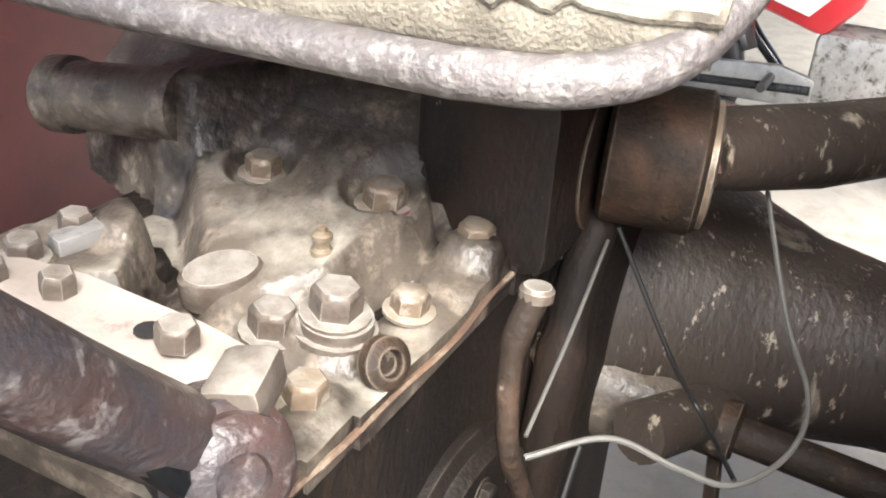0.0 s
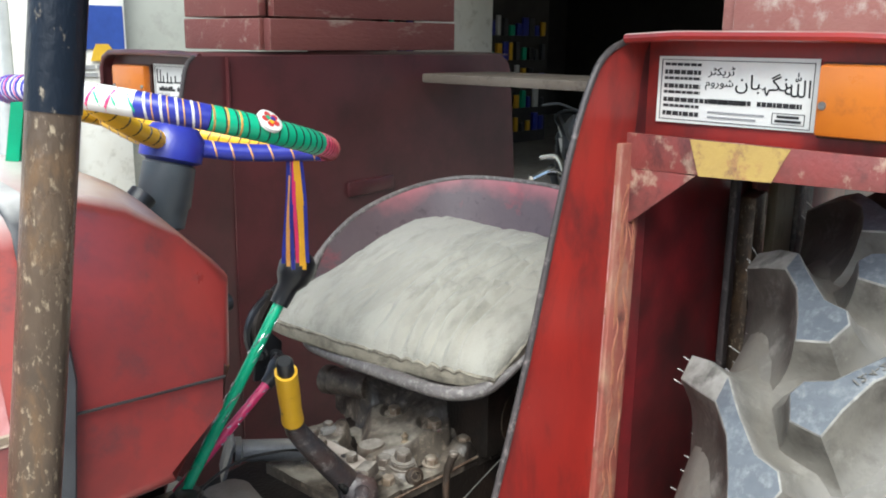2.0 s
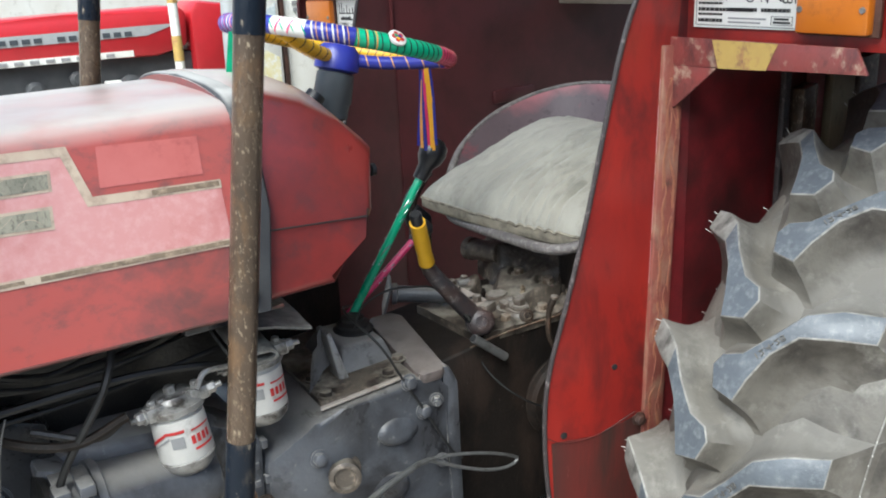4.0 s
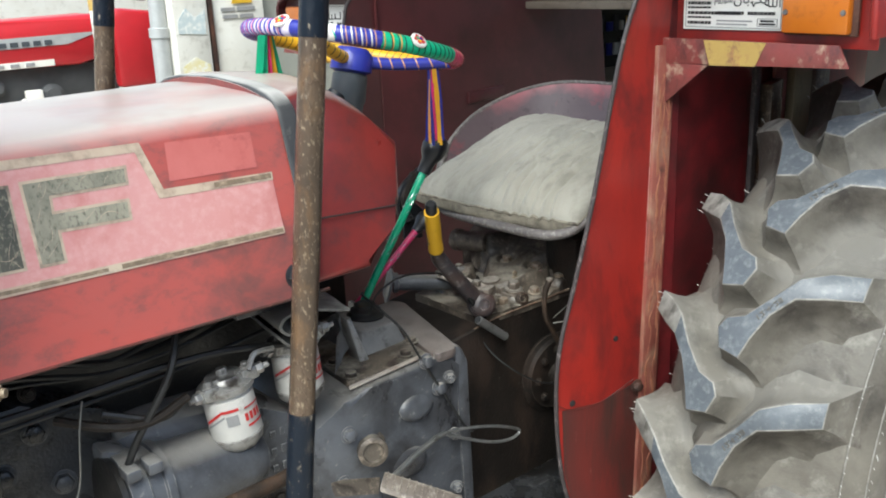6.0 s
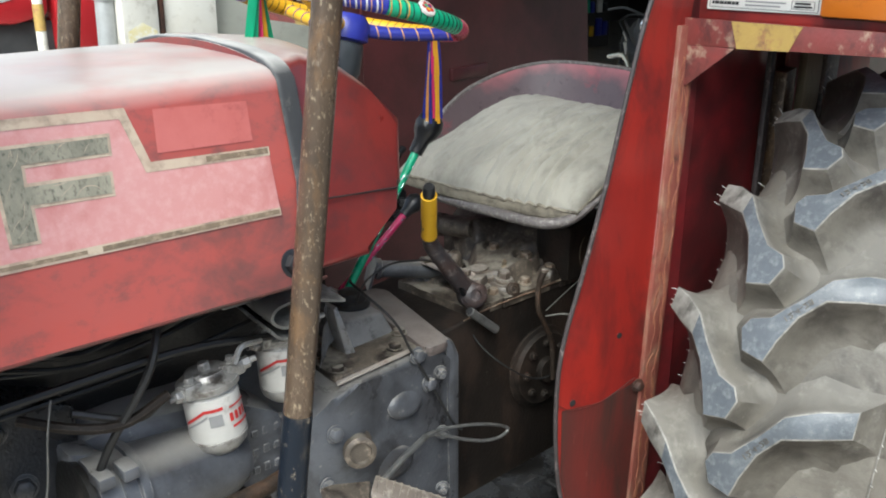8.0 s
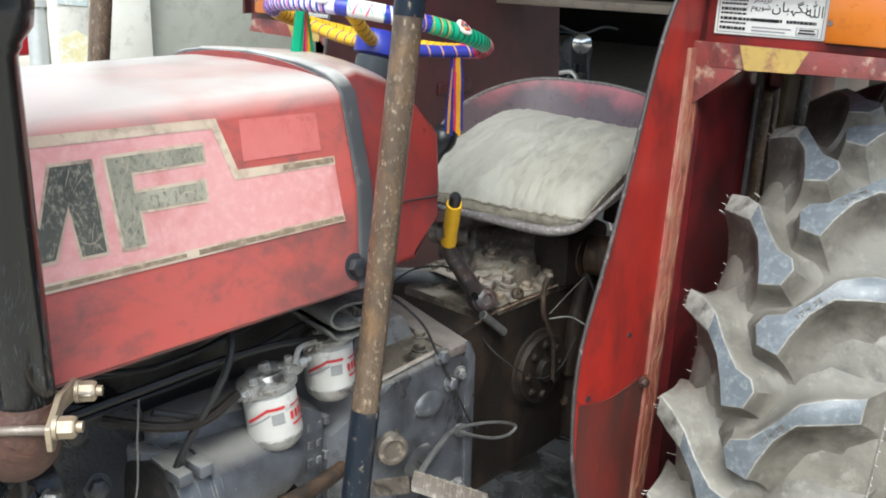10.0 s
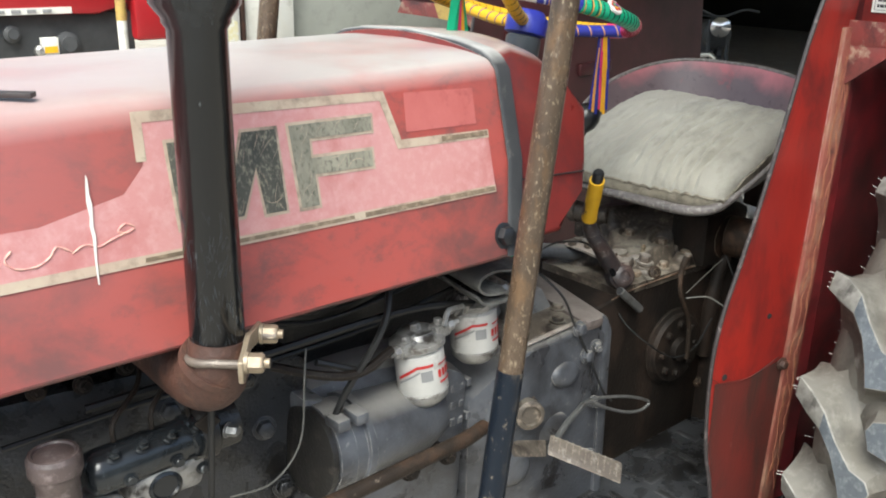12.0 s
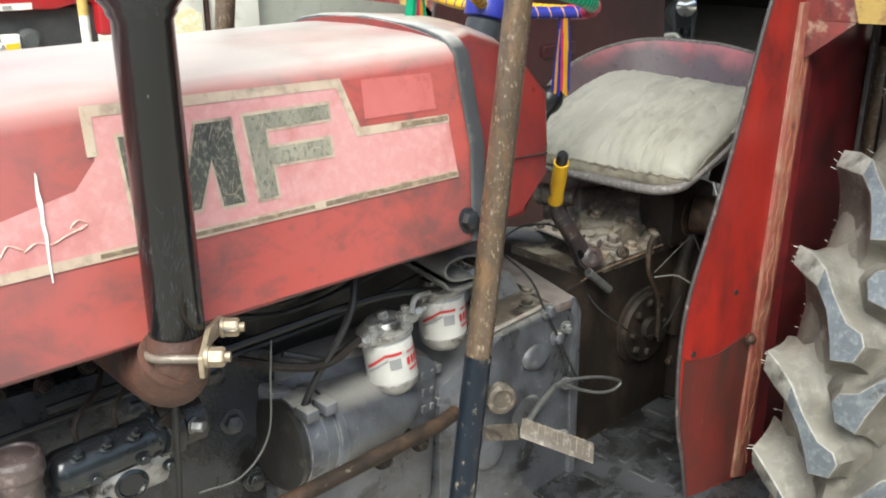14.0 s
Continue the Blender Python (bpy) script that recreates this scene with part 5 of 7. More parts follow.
def pan_point(i, k):
    """A point of the pan on the way from its floor's middle (0) to rim point i (1)."""
    r = RIM_PATH[i]
    base = 0.97 + 0.1 * (r.x - 0.5) * k
    return Vector((FLOOR.x + (r.x - FLOOR.x) * k, FLOOR.y + (r.y - FLOOR.y) * k, base + (r.z - base) * max(0.0, (k - 0.5) / 0.5) ** 2.2))


bm = bmesh.new()
count = len(RIM_PATH)
rows = [[bm.verts.new(pan_point(i, k)) for i in range(count)] for k in (0.3, 0.5, 0.62, 0.72, 0.8, 0.87, 0.94, 1.0)]
mid = bm.verts.new(pan_point(0, 0))
for i in range(count):
    bm.faces.new((mid, rows[0][i], rows[0][(i + 1) % count]))
for a, b in zip(rows, rows[1:]):
    for i in range(count):
        bm.faces.new((a[i], b[i], b[(i + 1) % count], a[(i + 1) % count]))
bmesh.ops.recalc_face_normals(bm, faces=bm.faces)
bmesh.ops.solidify(bm, geom=bm.faces[:], thickness=0.003)
pan = part("seat", bm, PAN_RED, tractor, "worn red steel pan seat", smooth=60)
part("seat_rim", tube([q + Vector((0, 0, -0.004)) for q in RIM_PATH], [0.0055 + 0.0065 * step(0.42 - q.x, 0.08) for q in RIM_PATH], 10, closed=True), PAN_EDGE, pan, "dusty rolled seat rim")
part("seat_bracket", box((0.58, 0.36, 0.89), (0.66, 0.48, 0.955), bevel=0.008), CAST_DARK, tractor, "dark seat bracket")
part("seat_spring_arm", tube(spline([(0.33, 0.6, 0.93), (0.31, 0.6, 1.0), (0.36, 0.62, 1.05)], 5), 0.012, 8), CAST_DARK, tractor)

# cushion: a square of folded cloth, sagging, with a piped dirty edge
FL, FR, BR, BL = Vector((0.322, 0.575, 1.012)), Vector((0.398, 0.096, 1.0)), Vector((0.765, 0.11, 1.135)), Vector((0.73, 0.595, 1.135))
bm = bmesh.new()
N = 110
grid_t, grid_b = [], []
for i in range(N + 1):
    rt, rb = [], []
    for j in range(N + 1):
        u, v = i / N, j / N
        eu, ev = 1 - abs(2 * u - 1) ** 4.5, 1 - abs(2 * v - 1) ** 4.5
        puff = (max(0, eu) * max(0, ev)) ** 0.5
        pull = 0.25 + 0.75 * puff
        uu, vv = 0.5 + (u - 0.5) * (1 - 0.035 * math.sin(math.pi * v)), 0.5 + (v - 0.5) * (1 + (0.05 if v < 0.5 else -0.05) * math.sin(math.pi * u))
        q = FL.lerp(FR, uu).lerp(BL.lerp(BR, uu), vv)
        wob = noise.noise((u * 2.6, v * 2.6, 1)) * 0.014 + noise.noise((u * 6, v * 6, 4)) * 0.005
        # long creases that run back from the front edge, deepest towards the near side
        bent = u + 0.06 * math.sin(3.1 * v + 1.0) + 0.035 * noise.noise((u * 3, v * 2.5, 7))
        near_side = 0.25 + 0.75 * step(u - 0.55, 0.5)
        fold = 0.0
        for place, depth, wide in ((0.3, 0.008, 0.014), (0.44, 0.01, 0.012), (0.55, 0.014, 0.013), (0.62, 0.011, 0.01), (0.69, 0.018, 0.013), (0.755, 0.014, 0.01), (0.81, 0.02, 0.012), (0.865, 0.016, 0.009), (0.91, 0.017, 0.01)):
            length = step(0.55 + 0.4 * noise.noise((place * 40, 3, 0)) - v, 0.5) + 0.25
            shift = (bent - place + 0.03 * noise.noise((v * 5, place * 30, 2))) / wide
            fold -= depth * math.exp(-shift * shift) * length * near_side
            fold += 0.45 * depth * math.exp(-(shift - 1.9) ** 2) * length * near_side
        cross = abs(noise.noise((u * 7 - 2 * v, v * 6 + 3 * u, 5)))
        fold -= 0.006 * max(0, 0.14 - cross) * 7 * (0.4 + 0.6 * u)
        fold += 0.0022 * noise.noise((u * 26 + 6 * v, v * 9, 2)) + 0.0012 * noise.noise((u * 60, v * 60, 3))
        pleat = 0.004 * noise.noise((u * 28, v * 5, 3)) * max(0, 1 - v * 3.5) * min(1, v * 12)
        rt.append(bm.verts.new(q + Vector((0, 0, 0.01 + 0.058 * puff + (wob + fold) * pull + pleat))))
        edge_drop = 0.006 * noise.noise((u * 6, v * 6, 11))
        rb.append(bm.verts.new(q + Vector((0, 0, -0.016 - 0.024 * puff + edge_drop * 0.4))))
    grid_t.append(rt)
    grid_b.append(rb)
for g, flip in ((grid_t, False), (grid_b, True)):
    for i in range(N):
        for j in range(N):
            f = (g[i][j], g[i + 1][j], g[i + 1][j + 1], g[i][j + 1])
            bm.faces.new(f[::-1] if flip else f).material_index = 1 if flip else 0
for k in range(N):
    for (a, b) in (((k, 0), (k + 1, 0)), ((k + 1, N), (k, N)), ((0, k + 1), (0, k)), ((N, k), (N, k + 1))):
        bm.faces.new((grid_t[a[0]][a[1]], grid_b[a[0]][a[1]], grid_b[b[0]][b[1]], grid_t[b[0]][b[1]])).material_index = 1
seam_pts = [grid_b[i][0].co.lerp(grid_t[i][0].co, 0.86) for i in range(N + 1)] + [grid_b[N][j].co.lerp(grid_t[N][j].co, 0.86) for j in range(1, N + 1)] \
    + [grid_b[i][N].co.lerp(grid_t[i][N].co, 0.86) for i in range(N - 1, -1, -1)] + [grid_b[0][j].co.lerp(grid_t[0][j].co, 0.86) for j in range(N - 1, 0, -1)]
seam_pts = [q.copy() for q in seam_pts]
cushion = part("seat_cushion", bm, CANVAS, None, smooth=180)
cushion.data.materials.append(CANVAS_SIDE)
tagged(cushion, "pale dirty canvas seat cushion lying on the pan seat", "cushion")
part("piping", tube([q + Vector((0, 0, 0.002 * noise.noise(q * 25))) for q in seam_pts], [0.003 + 0.0012 * noise.noise(q * 40) for q in seam_pts], 7, closed=True), CANVAS_EDGE, cushion, "frayed stained seam")

# ---- levers ----
def peeled(a, b, r, count_, seed):
    """Slivers of foil showing where the tape has split along a lever."""
    bm_ = bmesh.new()
    rnd_ = random.Random(seed)
    x_, y_ = (frame_along(b - a).to_3x3() @ Vector(q) for q in ((1, 0, 0), (0, 1, 0)))
    for k in range(count_):
        s0 = 0.05 + 0.88 * (k + rnd_.random()) / count_
        turn, long_ = rnd_.uniform(0, 6.28), rnd_.uniform(0.02, 0.07)
        line = [a.lerp(b, s0 + long_ * h) + (r - 0.0004) * (math.cos(turn + 0.5 * h) * x_ + math.sin(turn + 0.5 * h) * y_) for h in (0, 0.3, 0.7, 1)]
        fat = rnd_.uniform(0.0008, 0.002)
        add_tube(bm_, line, [fat * 0.3, fat, fat * 0.8, fat * 0.2], 5)
    return bm_


base, top = Vector((0.0, 0.366, 0.86)), Vector((0.178, 0.345, 1.135))
gear_lever = part("gear_lever", tube([base, base.lerp(top, 0.5) + Vector((0.003, 0, 0.002)), top], 0.0088, 12), GREEN_TAPE, tractor, "gear lever wrapped in green tape")
axis = (top - base).normalized()
bm = peeled(base, top, 0.0088, 34, 21)
part("foil_stripe", bm, SILVER_TAPE, gear_lever, "peeled silver foil slivers", smooth=0)
part("lever_knob", lathe(top - axis * 0.012, axis, [(0, 0.0145), (0.03, 0.0165), (0.045, 0.026), (0.062, 0.0295), (0.08, 0.026), (0.09, 0.015), (0.093, 0.004)], 24), BLACK_PLASTIC, gear_lever, "black pear shaped knob")
base2, top2 = Vector((0.0, 0.386, 0.855)), Vector((0.168, 0.381, 0.984))
range_lever = part("range_lever", tube([base2, top2], 0.0076, 12), PINK_TAPE, tractor, "short lever wrapped in pink tape")
ax2 = (top2 - base2).normalized()
bm = peeled(base2, top2, 0.0076, 22, 22)
part("foil_stripe", bm, SILVER_TAPE, range_lever)
part("lever_knob", lathe(top2, ax2, [(0, 0.011), (0.015, 0.013), (0.03, 0.02), (0.045, 0.02), (0.055, 0.012)], 18), BLACK_PLASTIC, range_lever, "black knob")
part("lever_boot", lathe((-0.006, 0.35, 0.832), (0, 0, 1), [(0, 0.04), (0.01, 0.042), (0.016, 0.034), (0.022, 0.034), (0.028, 0.024), (0.034, 0.024), (0.04, 0.013)], 24), BLACK_RUBBER, tractor, "black rubber gear lever boot")
# hand lever: yellow sleeve on a brown flat bar with a forked hinge
yt, yb = Vector((0.05, 0.174, 1.103)), Vector((0.112, 0.24, 0.978))
d = (yb - yt).normalized()
foot = Vector((0.217, 0.245, 0.847))
hand_lever = part("hand_lever", tube(spline([yt + d * 0.03, yb, yb.lerp(foot, 0.5) + Vector((-0.004, 0, 0)), foot], 6), [0.014] * 7 + [0.0165 + 0.0004 * k for k in range(12)], 10), LEVER_BROWN, tractor, "brown worn hand lever with yellow grip")
part("grip", tube([yt + d * 0.016, yt + d * 0.08, yt + d * 0.11, yb - d * 0.012], [0.0155, 0.0158, 0.015, 0.0165], 18), YELLOW_TAPE, hand_lever, "yellow tape grip")
part("lever_cap", lathe(yt - d * 0.01, d, [(0, 0.009), (0.004, 0.012), (0.03, 0.012)], 16), BLACK_PLASTIC, hand_lever, "black tip")
part("hinge_boss", lathe((0.242, 0.252, 0.822), (-0.45, -0.85, 0.3), [(0, 0.03), (0.03, 0.03), (0.034, 0.026), (0.04, 0.026), (0.046, 0.02), (0.047, 0.012), (0.042, 0.011)], 28), LEVER_BROWN, tractor, "round greasy hinge boss")

# ---- lift cover and centre housing ----
def inside(poly, x, y):
    """Signed distance to a polygon, positive inside."""
    best, odd = 9.0, False
    for (x0, y0), (x1, y1) in zip(poly, poly[1:] + poly[:1]):
        dx, dy = x1 - x0, y1 - y0
        t = min(1, max(0, ((x - x0) * dx + (y - y0) * dy) / (dx * dx + dy * dy)))
        best = min(best, math.hypot(x - x0 - t * dx, y - y0 - t * dy))
        if (y0 > y) != (y1 > y) and x < (x1 - x0) * (y - y0) / (y1 - y0) + x0:
            odd = not odd
    return best if odd else -best


BOSS = [(0.372, 0.372), (0.338, 0.338), (0.332, 0.314), (0.362, 0.309), (0.388, 0.283), (0.42, 0.276), (0.45, 0.27), (0.49, 0.27), (0.55, 0.3), (0.6, 0.33), (0.64, 0.6), (0.5, 0.6), (0.446, 0.45), (0.405, 0.408)]
VALVE = [(0.27, 0.455), (0.34, 0.445), (0.362, 0.405), (0.348, 0.38), (0.3, 0.352), (0.268, 0.39)]
FLANGE = [(0.22, 0.232), (0.3, 0.221), (0.4, 0.216), (0.48, 0.219), (0.56, 0.208), (0.66, 0.2), (0.66, 0.6), (0.5, 0.6), (0.448, 0.465), (0.37, 0.462), (0.22, 0.46)]


def cover_z(x, y):
    z = 0.8 + 0.0035 * noise.noise((x * 30, y * 30, 2))
    b = step(inside(BOSS, x, y) - 0.002, 0.02)
    z += b * (0.032 + 0.25 * (x - 0.4) + min(0.07, 0.4 * max(0, x - 0.49)) + 0.002 * noise.noise((x * 18, y * 18, 5)))
    z = max(z, 0.8 + step(inside(VALVE, x, y), 0.012) * 0.048)
    for cx, cy, r, h in ((0.36, 0.262, 0.026, 0.018), (0.346, 0.294, 0.02, 0.01), (0.492, 0.24, 0.024, 0.018), (0.418, 0.246, 0.02, 0.006), (0.31, 0.247, 0.022, 0.006), (0.346, 0.388, 0.026, 0.012), (0.47, 0.235, 0.03, 0.008)):
        z += h * step(r - math.hypot(x - cx, y - cy), 0.014) * (1 - b)
    for cx, cy, r, h in ((0.468, 0.394, 0.023, 0.013), (0.478, 0.302, 0.026, 0.018)):
        z -= h * step(r - math.hypot(x - cx, y - cy), 0.012) * b
    # the ridge that carries the rocker shaft
    dx, dy = x - 0.474, y - 0.459
    along = min(0.17, max(0.0, dx * 0.882 - dy * 0.47))
    away = math.hypot(dx - along * 0.882, dy + along * 0.47)
    z = max(z, 0.8 + (0.1 + 0.1 * along) * step(0.031 - away, 0.026) + 0.003 * noise.noise((x * 24, y * 24, 8)))
    # a hollow between the raised boss and the outer bolts
    z -= 0.012 * step(0.022 - math.hypot((x - 0.425) * 0.8, y - 0.268), 0.03) * (1 - b)
    return z


bm = bmesh.new()
nx, ny = 110, 92
verts = {}
for i in range(nx + 1):
    for j in range(ny + 1):
        x, y = 0.22 + 0.44 * i / nx, 0.2 + 0.4 * j / ny
        if inside(FLANGE, x, y) > -0.003:
            verts[i, j] = bm.verts.new((x, y, cover_z(x, y)))
for i in range(nx):
    for j in range(ny):
        q = [verts.get(k) for k in ((i, j), (i + 1, j), (i + 1, j + 1), (i, j + 1))]
        if all(q):
            bm.faces.new(q)
rim_edges = [e for e in bm.edges if len(e.link_faces) == 1]
low = bmesh.ops.extrude_edge_only(bm, edges=rim_edges)["geom"]
for v in low:
    if isinstance(v, bmesh.types.BMVert):
        v.co.z = 0.78
part("lift_cover", bm, CAST_DUSTY, tractor, "dusty greasy cast lift cover", smooth=60)
part("pocket_paint", lathe((0.478, 0.302, 0.8338), (0, 0, 1), [(0, 0.02), (0.0012, 0.019)], 20), COWL_RED, tractor, "old red paint in the bolt pocket")
up = Vector((0, -0.1, 1))
for at, af, hi, m_ in (((0.468, 0.394, 0.836), 0.022, 0.014, BOLT_METAL), ((0.478, 0.302, 0.832), 0.026, 0.017, BOLT_METAL), ((0.492, 0.24, 0.818), 0.022, 0.013, BOLT_METAL),
                       ((0.36, 0.262, 0.824), 0.026, 0.017, BOLT_PALE), ((0.412, 0.244, 0.805), 0.021, 0.013, BOLT_METAL), ((0.346, 0.294, 0.809), 0.025, 0.016, BOLT_PALE),
                       ((0.346, 0.388, 0.811), 0.027, 0.016, CAST_DARK), ((0.31, 0.247, 0.803), 0.021, 0.014, BOLT_METAL), ((0.32, 0.41, 0.848), 0.017, 0.013, BOLT_PALE),
                       ((0.285, 0.41, 0.848), 0.018, 0.012, BOLT_PALE), ((0.255, 0.4, 0.85), 0.018, 0.012, BOLT_PALE)):
    part("cover_bolt", bolt(at, up, af=af, high=hi), m_, tractor, "greasy hexagon bolt head")
part("stacked_washer", lathe((0.36, 0.262, 0.812), up, [(0, 0.024), (0.005, 0.024), (0.0055, 0.021), (0.006, 0.021), (0.012, 0.021), (0.0125, 0.018)], 24), BOLT_PALE, tractor)
bm = lathe((0.362, 0.343, 0.809), (-0.12, -0.15, 1), [(0, 0.02), (0.01, 0.0215), (0.018, 0.0215), (0.021, 0.019)], 20)
for v in bm.verts:
    k = Vector((v.co.x - 0.362, v.co.y - 0.343))
    v.co.x, v.co.y = 0.362 + 1.1 * k.x - 0.2 * k.y, 0.343 + 0.8 * k.y - 0.2 * k.x
part("cover_plug", bm, BOLT_PALE, tractor, "wide pale plug head")
part("grease_nipple", lathe((0.403, 0.3, 0.829), (0, 0, 1), [(0, 0.007), (0.006, 0.007), (0.007, 0.0045), (0.012, 0.0045), (0.013, 0.0065), (0.016, 0.0065), (0.018, 0.003), (0.021, 0.003)], 12), ZINC, tractor)
part("valve_cap", slab([(0.3, 0.41, 0.846), (0.35, 0.4, 0.846), (0.34, 0.385, 0.846), (0.295, 0.395, 0.846)], (0, 0, 0.012), 0.003), ALLOY, tractor, "grey valve cap")
part("cover_ring", lathe((0.352, 0.228, 0.81), (-0.35, -1, 0.45), [(0, 0.015), (0.008, 0.015), (0.01, 0.0125), (0.011, 0.008), (0.005, 0.007), (0.005, 0.001)], 24), HUB_BROWN, tractor)
part("link_plate", slab([(0.25, 0.42, 0.848), (0.279, 0.417, 0.848), (0.284, 0.363, 0.848), (0.281, 0.285, 0.848), (0.28, 0.24, 0.844), (0.264, 0.228, 0.842), (0.243, 0.233, 0.842), (0.23, 0.262, 0.845), (0.242, 0.339, 0.848)], (0, 0, 0.006), 0.0015), PLATE_PALE, tractor, "pale worn steel link plate")
for at, af in (((0.26, 0.281, 0.855), 0.018), ((0.263, 0.359, 0.855), 0.016)):
    part("link_bolt", bolt(at, (0, -0.1, 1), af=af, high=0.012, washer=False), BOLT_PALE, tractor)
part("slot_hole", lathe((0.262, 0.3, 0.8545), (0, 0, 1), [(0, 0.007), (0.0006, 0.007)], 12), BLACK_RUBBER, tractor)
m_ = Matrix.Translation((0.254, 0.238, 0.853)) @ Matrix.Rotation(radians(20), 4, "Z") @ Matrix.Rotation(radians(-8), 4, "X")
part("link_eye", box((-0.02, -0.014, -0.012), (0.02, 0.014, 0.01), m_, 0.006), BOLT_PALE, tractor, "pale worn link eye")
# the cast side of the housing with its bead of sealant
bm = bmesh.new()
add_slab(bm, [(0.1, 0.225, 0.28), (0.68, 0.215, 0.28), (0.68, 0.212, 0.79), (0.56, 0.212, 0.795), (0.3, 0.224, 0.79), (0.1, 0.225, 0.77)], (0, 0.3, 0), 0.008)
part("centre_housing", bm, CAST_DARK, tractor, "oily dark brown centre housing")
part("gasket_bead", tube(spline([(0.2, 0.228, 0.778), (0.256, 0.226, 0.786), (0.302, 0.219, 0.792), (0.353, 0.217, 0.794), (0.414, 0.213, 0.795), (0.49, 0.217, 0.796), (0.56, 0.208, 0.797)], 5), 0.0023, 6), RUST_EDGE, tractor, "dried gasket sealant bead")
part("housing_rib", tube(spline([(0.6, 0.185, 0.83), (0.57, 0.19, 0.76), (0.555, 0.19, 0.68), (0.56, 0.2, 0.55)], 5), [0.016] * 8 + [0.02] * 8, 12), CAST_DARK, tractor, "upright casting rib")
part("brake_casting", slab([(0.57, 0.178, 0.29), (0.74, 0.178, 0.29), (0.74, 0.178, 0.74), (0.7, 0.178, 0.8), (0.6, 0.178, 0.8), (0.575, 0.178, 0.72)], (0, 0.1, 0), 0.012), CAST_DARK, tractor, "dark brake housing beside the axle")
for z in (0.46, 0.56, 0.7):
    part("brake_stud", bolt((0.572, 0.21, z), (-1, -0.3, 0), af=0.018, high=0.011, stud=0.008), HUB_BROWN, tractor)
# rocker shaft housing under the seat and the lift arm hub
SHAFT = Vector((-0.06, 1, -0.11))
part("rock_shaft", lathe((0.463, 0.452, 0.875), SHAFT, [(0, 0.027), (0.03, 0.026), (0.1, 0.0255), (0.103, 0.029), (0.122, 0.029), (0.124, 0.022)], 28), CAST_DUSTY, tractor, "dusty rocker shaft")
bm = box((0.5, 0.19, 0.79), (0.69, 0.3, 0.93), bevel=0.022)
part("rocker_housing", bm, CAST_DARK, tractor, "dark greasy rocker housing")
part("lift_cover_crown", slab([(0.49, 0.252, 0.79), (0.503, 0.252, 0.85), (0.518, 0.254, 0.878), (0.548, 0.256, 0.906), (0.6, 0.257, 0.925), (0.69, 0.255, 0.93), (0.69, 0.248, 0.79)], (0, 0.17, 0), 0.018), CAST_DUSTY, tractor, "dusty crown of the lift cover under the seat")
part("hub_neck", lathe((0.585, 0.3, 0.86), (0.05, -1, 0), [(0, 0.062), (0.08, 0.058), (0.11, 0.055)], 28), HUB_BROWN, tractor)
hubd = Vector((0.22, -0.97, -0.02)).normalized()
hub0 = Vector((0.596, 0.19, 0.863))
part("lift_hub", lathe(hub0, hubd, [(0, 0.046), (0.004, 0.051), (0.064, 0.051), (0.068, 0.047)], 32), HUB_BROWN, tractor, "round rusty brown lift arm hub")
part("hub_washer", lathe(hub0 + hubd * 0.068, hubd, [(0, 0.045), (0.004, 0.045), (0.006, 0.038)], 28), BOLT_METAL, tractor)
part("hub_bolt", bolt(hub0 + hubd * 0.074, hubd, af=0.02, high=0.01), RUST, tractor)
part("lift_arm", tube([(0.62, 0.13, 0.868), (0.7, 0.06, 0.862), (0.85, -0.03, 0.85), (1.15, -0.09, 0.8)], [0.03, 0.032, 0.032, 0.026], 12), CAST_MUD, tractor, "mud splashed lift arm")
bm = lathe((0.8, 0.26, 0.646), (0, -1, 0), [(0, 0.185), (0.004, 0.19), (0.034, 0.19), (0.037, 0.17), (0.07, 0.158), (0.12, 0.138), (0.17, 0.114), (0.22, 0.095), (0.3, 0.081), (0.34, 0.077), (0.5, 0.074)], 56)
part("axle_housing", bm, CAST_MUD, tractor, "mud splashed axle trumpet housing")
part("drawbar_link", tube([(0.6, 0.13, 0.63), (0.75, 0.06, 0.6), (1.2, 0.02, 0.5)], 0.026, 14), CAST_MUD, tractor, "muddy lower link arm")
part("shaft_boss", lathe((0.675, 0.2, 0.613), (0, -1, -0.03), [(0, 0.05), (0.03, 0.046), (0.05, 0.038), (0.075, 0.034), (0.085, 0.028)], 28), CAST_DUSTY, tractor, "worn pale casting boss")
brake_shaft = part("brake_shaft", lathe((0.678, 0.13, 0.609), (0, -1, -0.06), [(0, 0.0165), (0.4, 0.0165)], 20), HUB_BROWN, tractor, "rusty brown brake cross shaft")
part("shaft_collar", lathe((0.678, 0.114, 0.608), (0, -1, -0.06), [(0, 0.024), (0.004, 0.0275), (0.05, 0.0275), (0.054, 0.022)], 24), HUB_BROWN, brake_shaft)
part("shaft_arm", slab([(0.67, 0.082, 0.59), (0.688, 0.082, 0.59), (0.7, 0.07, 0.47), (0.675, 0.07, 0.47)], (0, -0.012, 0), 0.003), HUB_BROWN, brake_shaft)
part("top_link_bracket", slab([(0.75, 0.2, 0.9), (0.83, 0.18, 0.9), (0.82, 0.19, 0.97), (0.77, 0.2, 0.97)], (0.01, 0.06, 0), 0.006), CAST_MUD, tractor, "rusty link bracket")
part("control_rod", tube(spline([(0.365, 0.15, 0.872), (0.355, 0.155, 0.84), (0.35, 0.15, 0.79), (0.375, 0.148, 0.74), (0.4, 0.148, 0.69), (0.41, 0.15, 0.6)], 6), [0.0075] * 6 + [0.006] * 25, 10), HUB_BROWN, tractor, "dark round control rod")
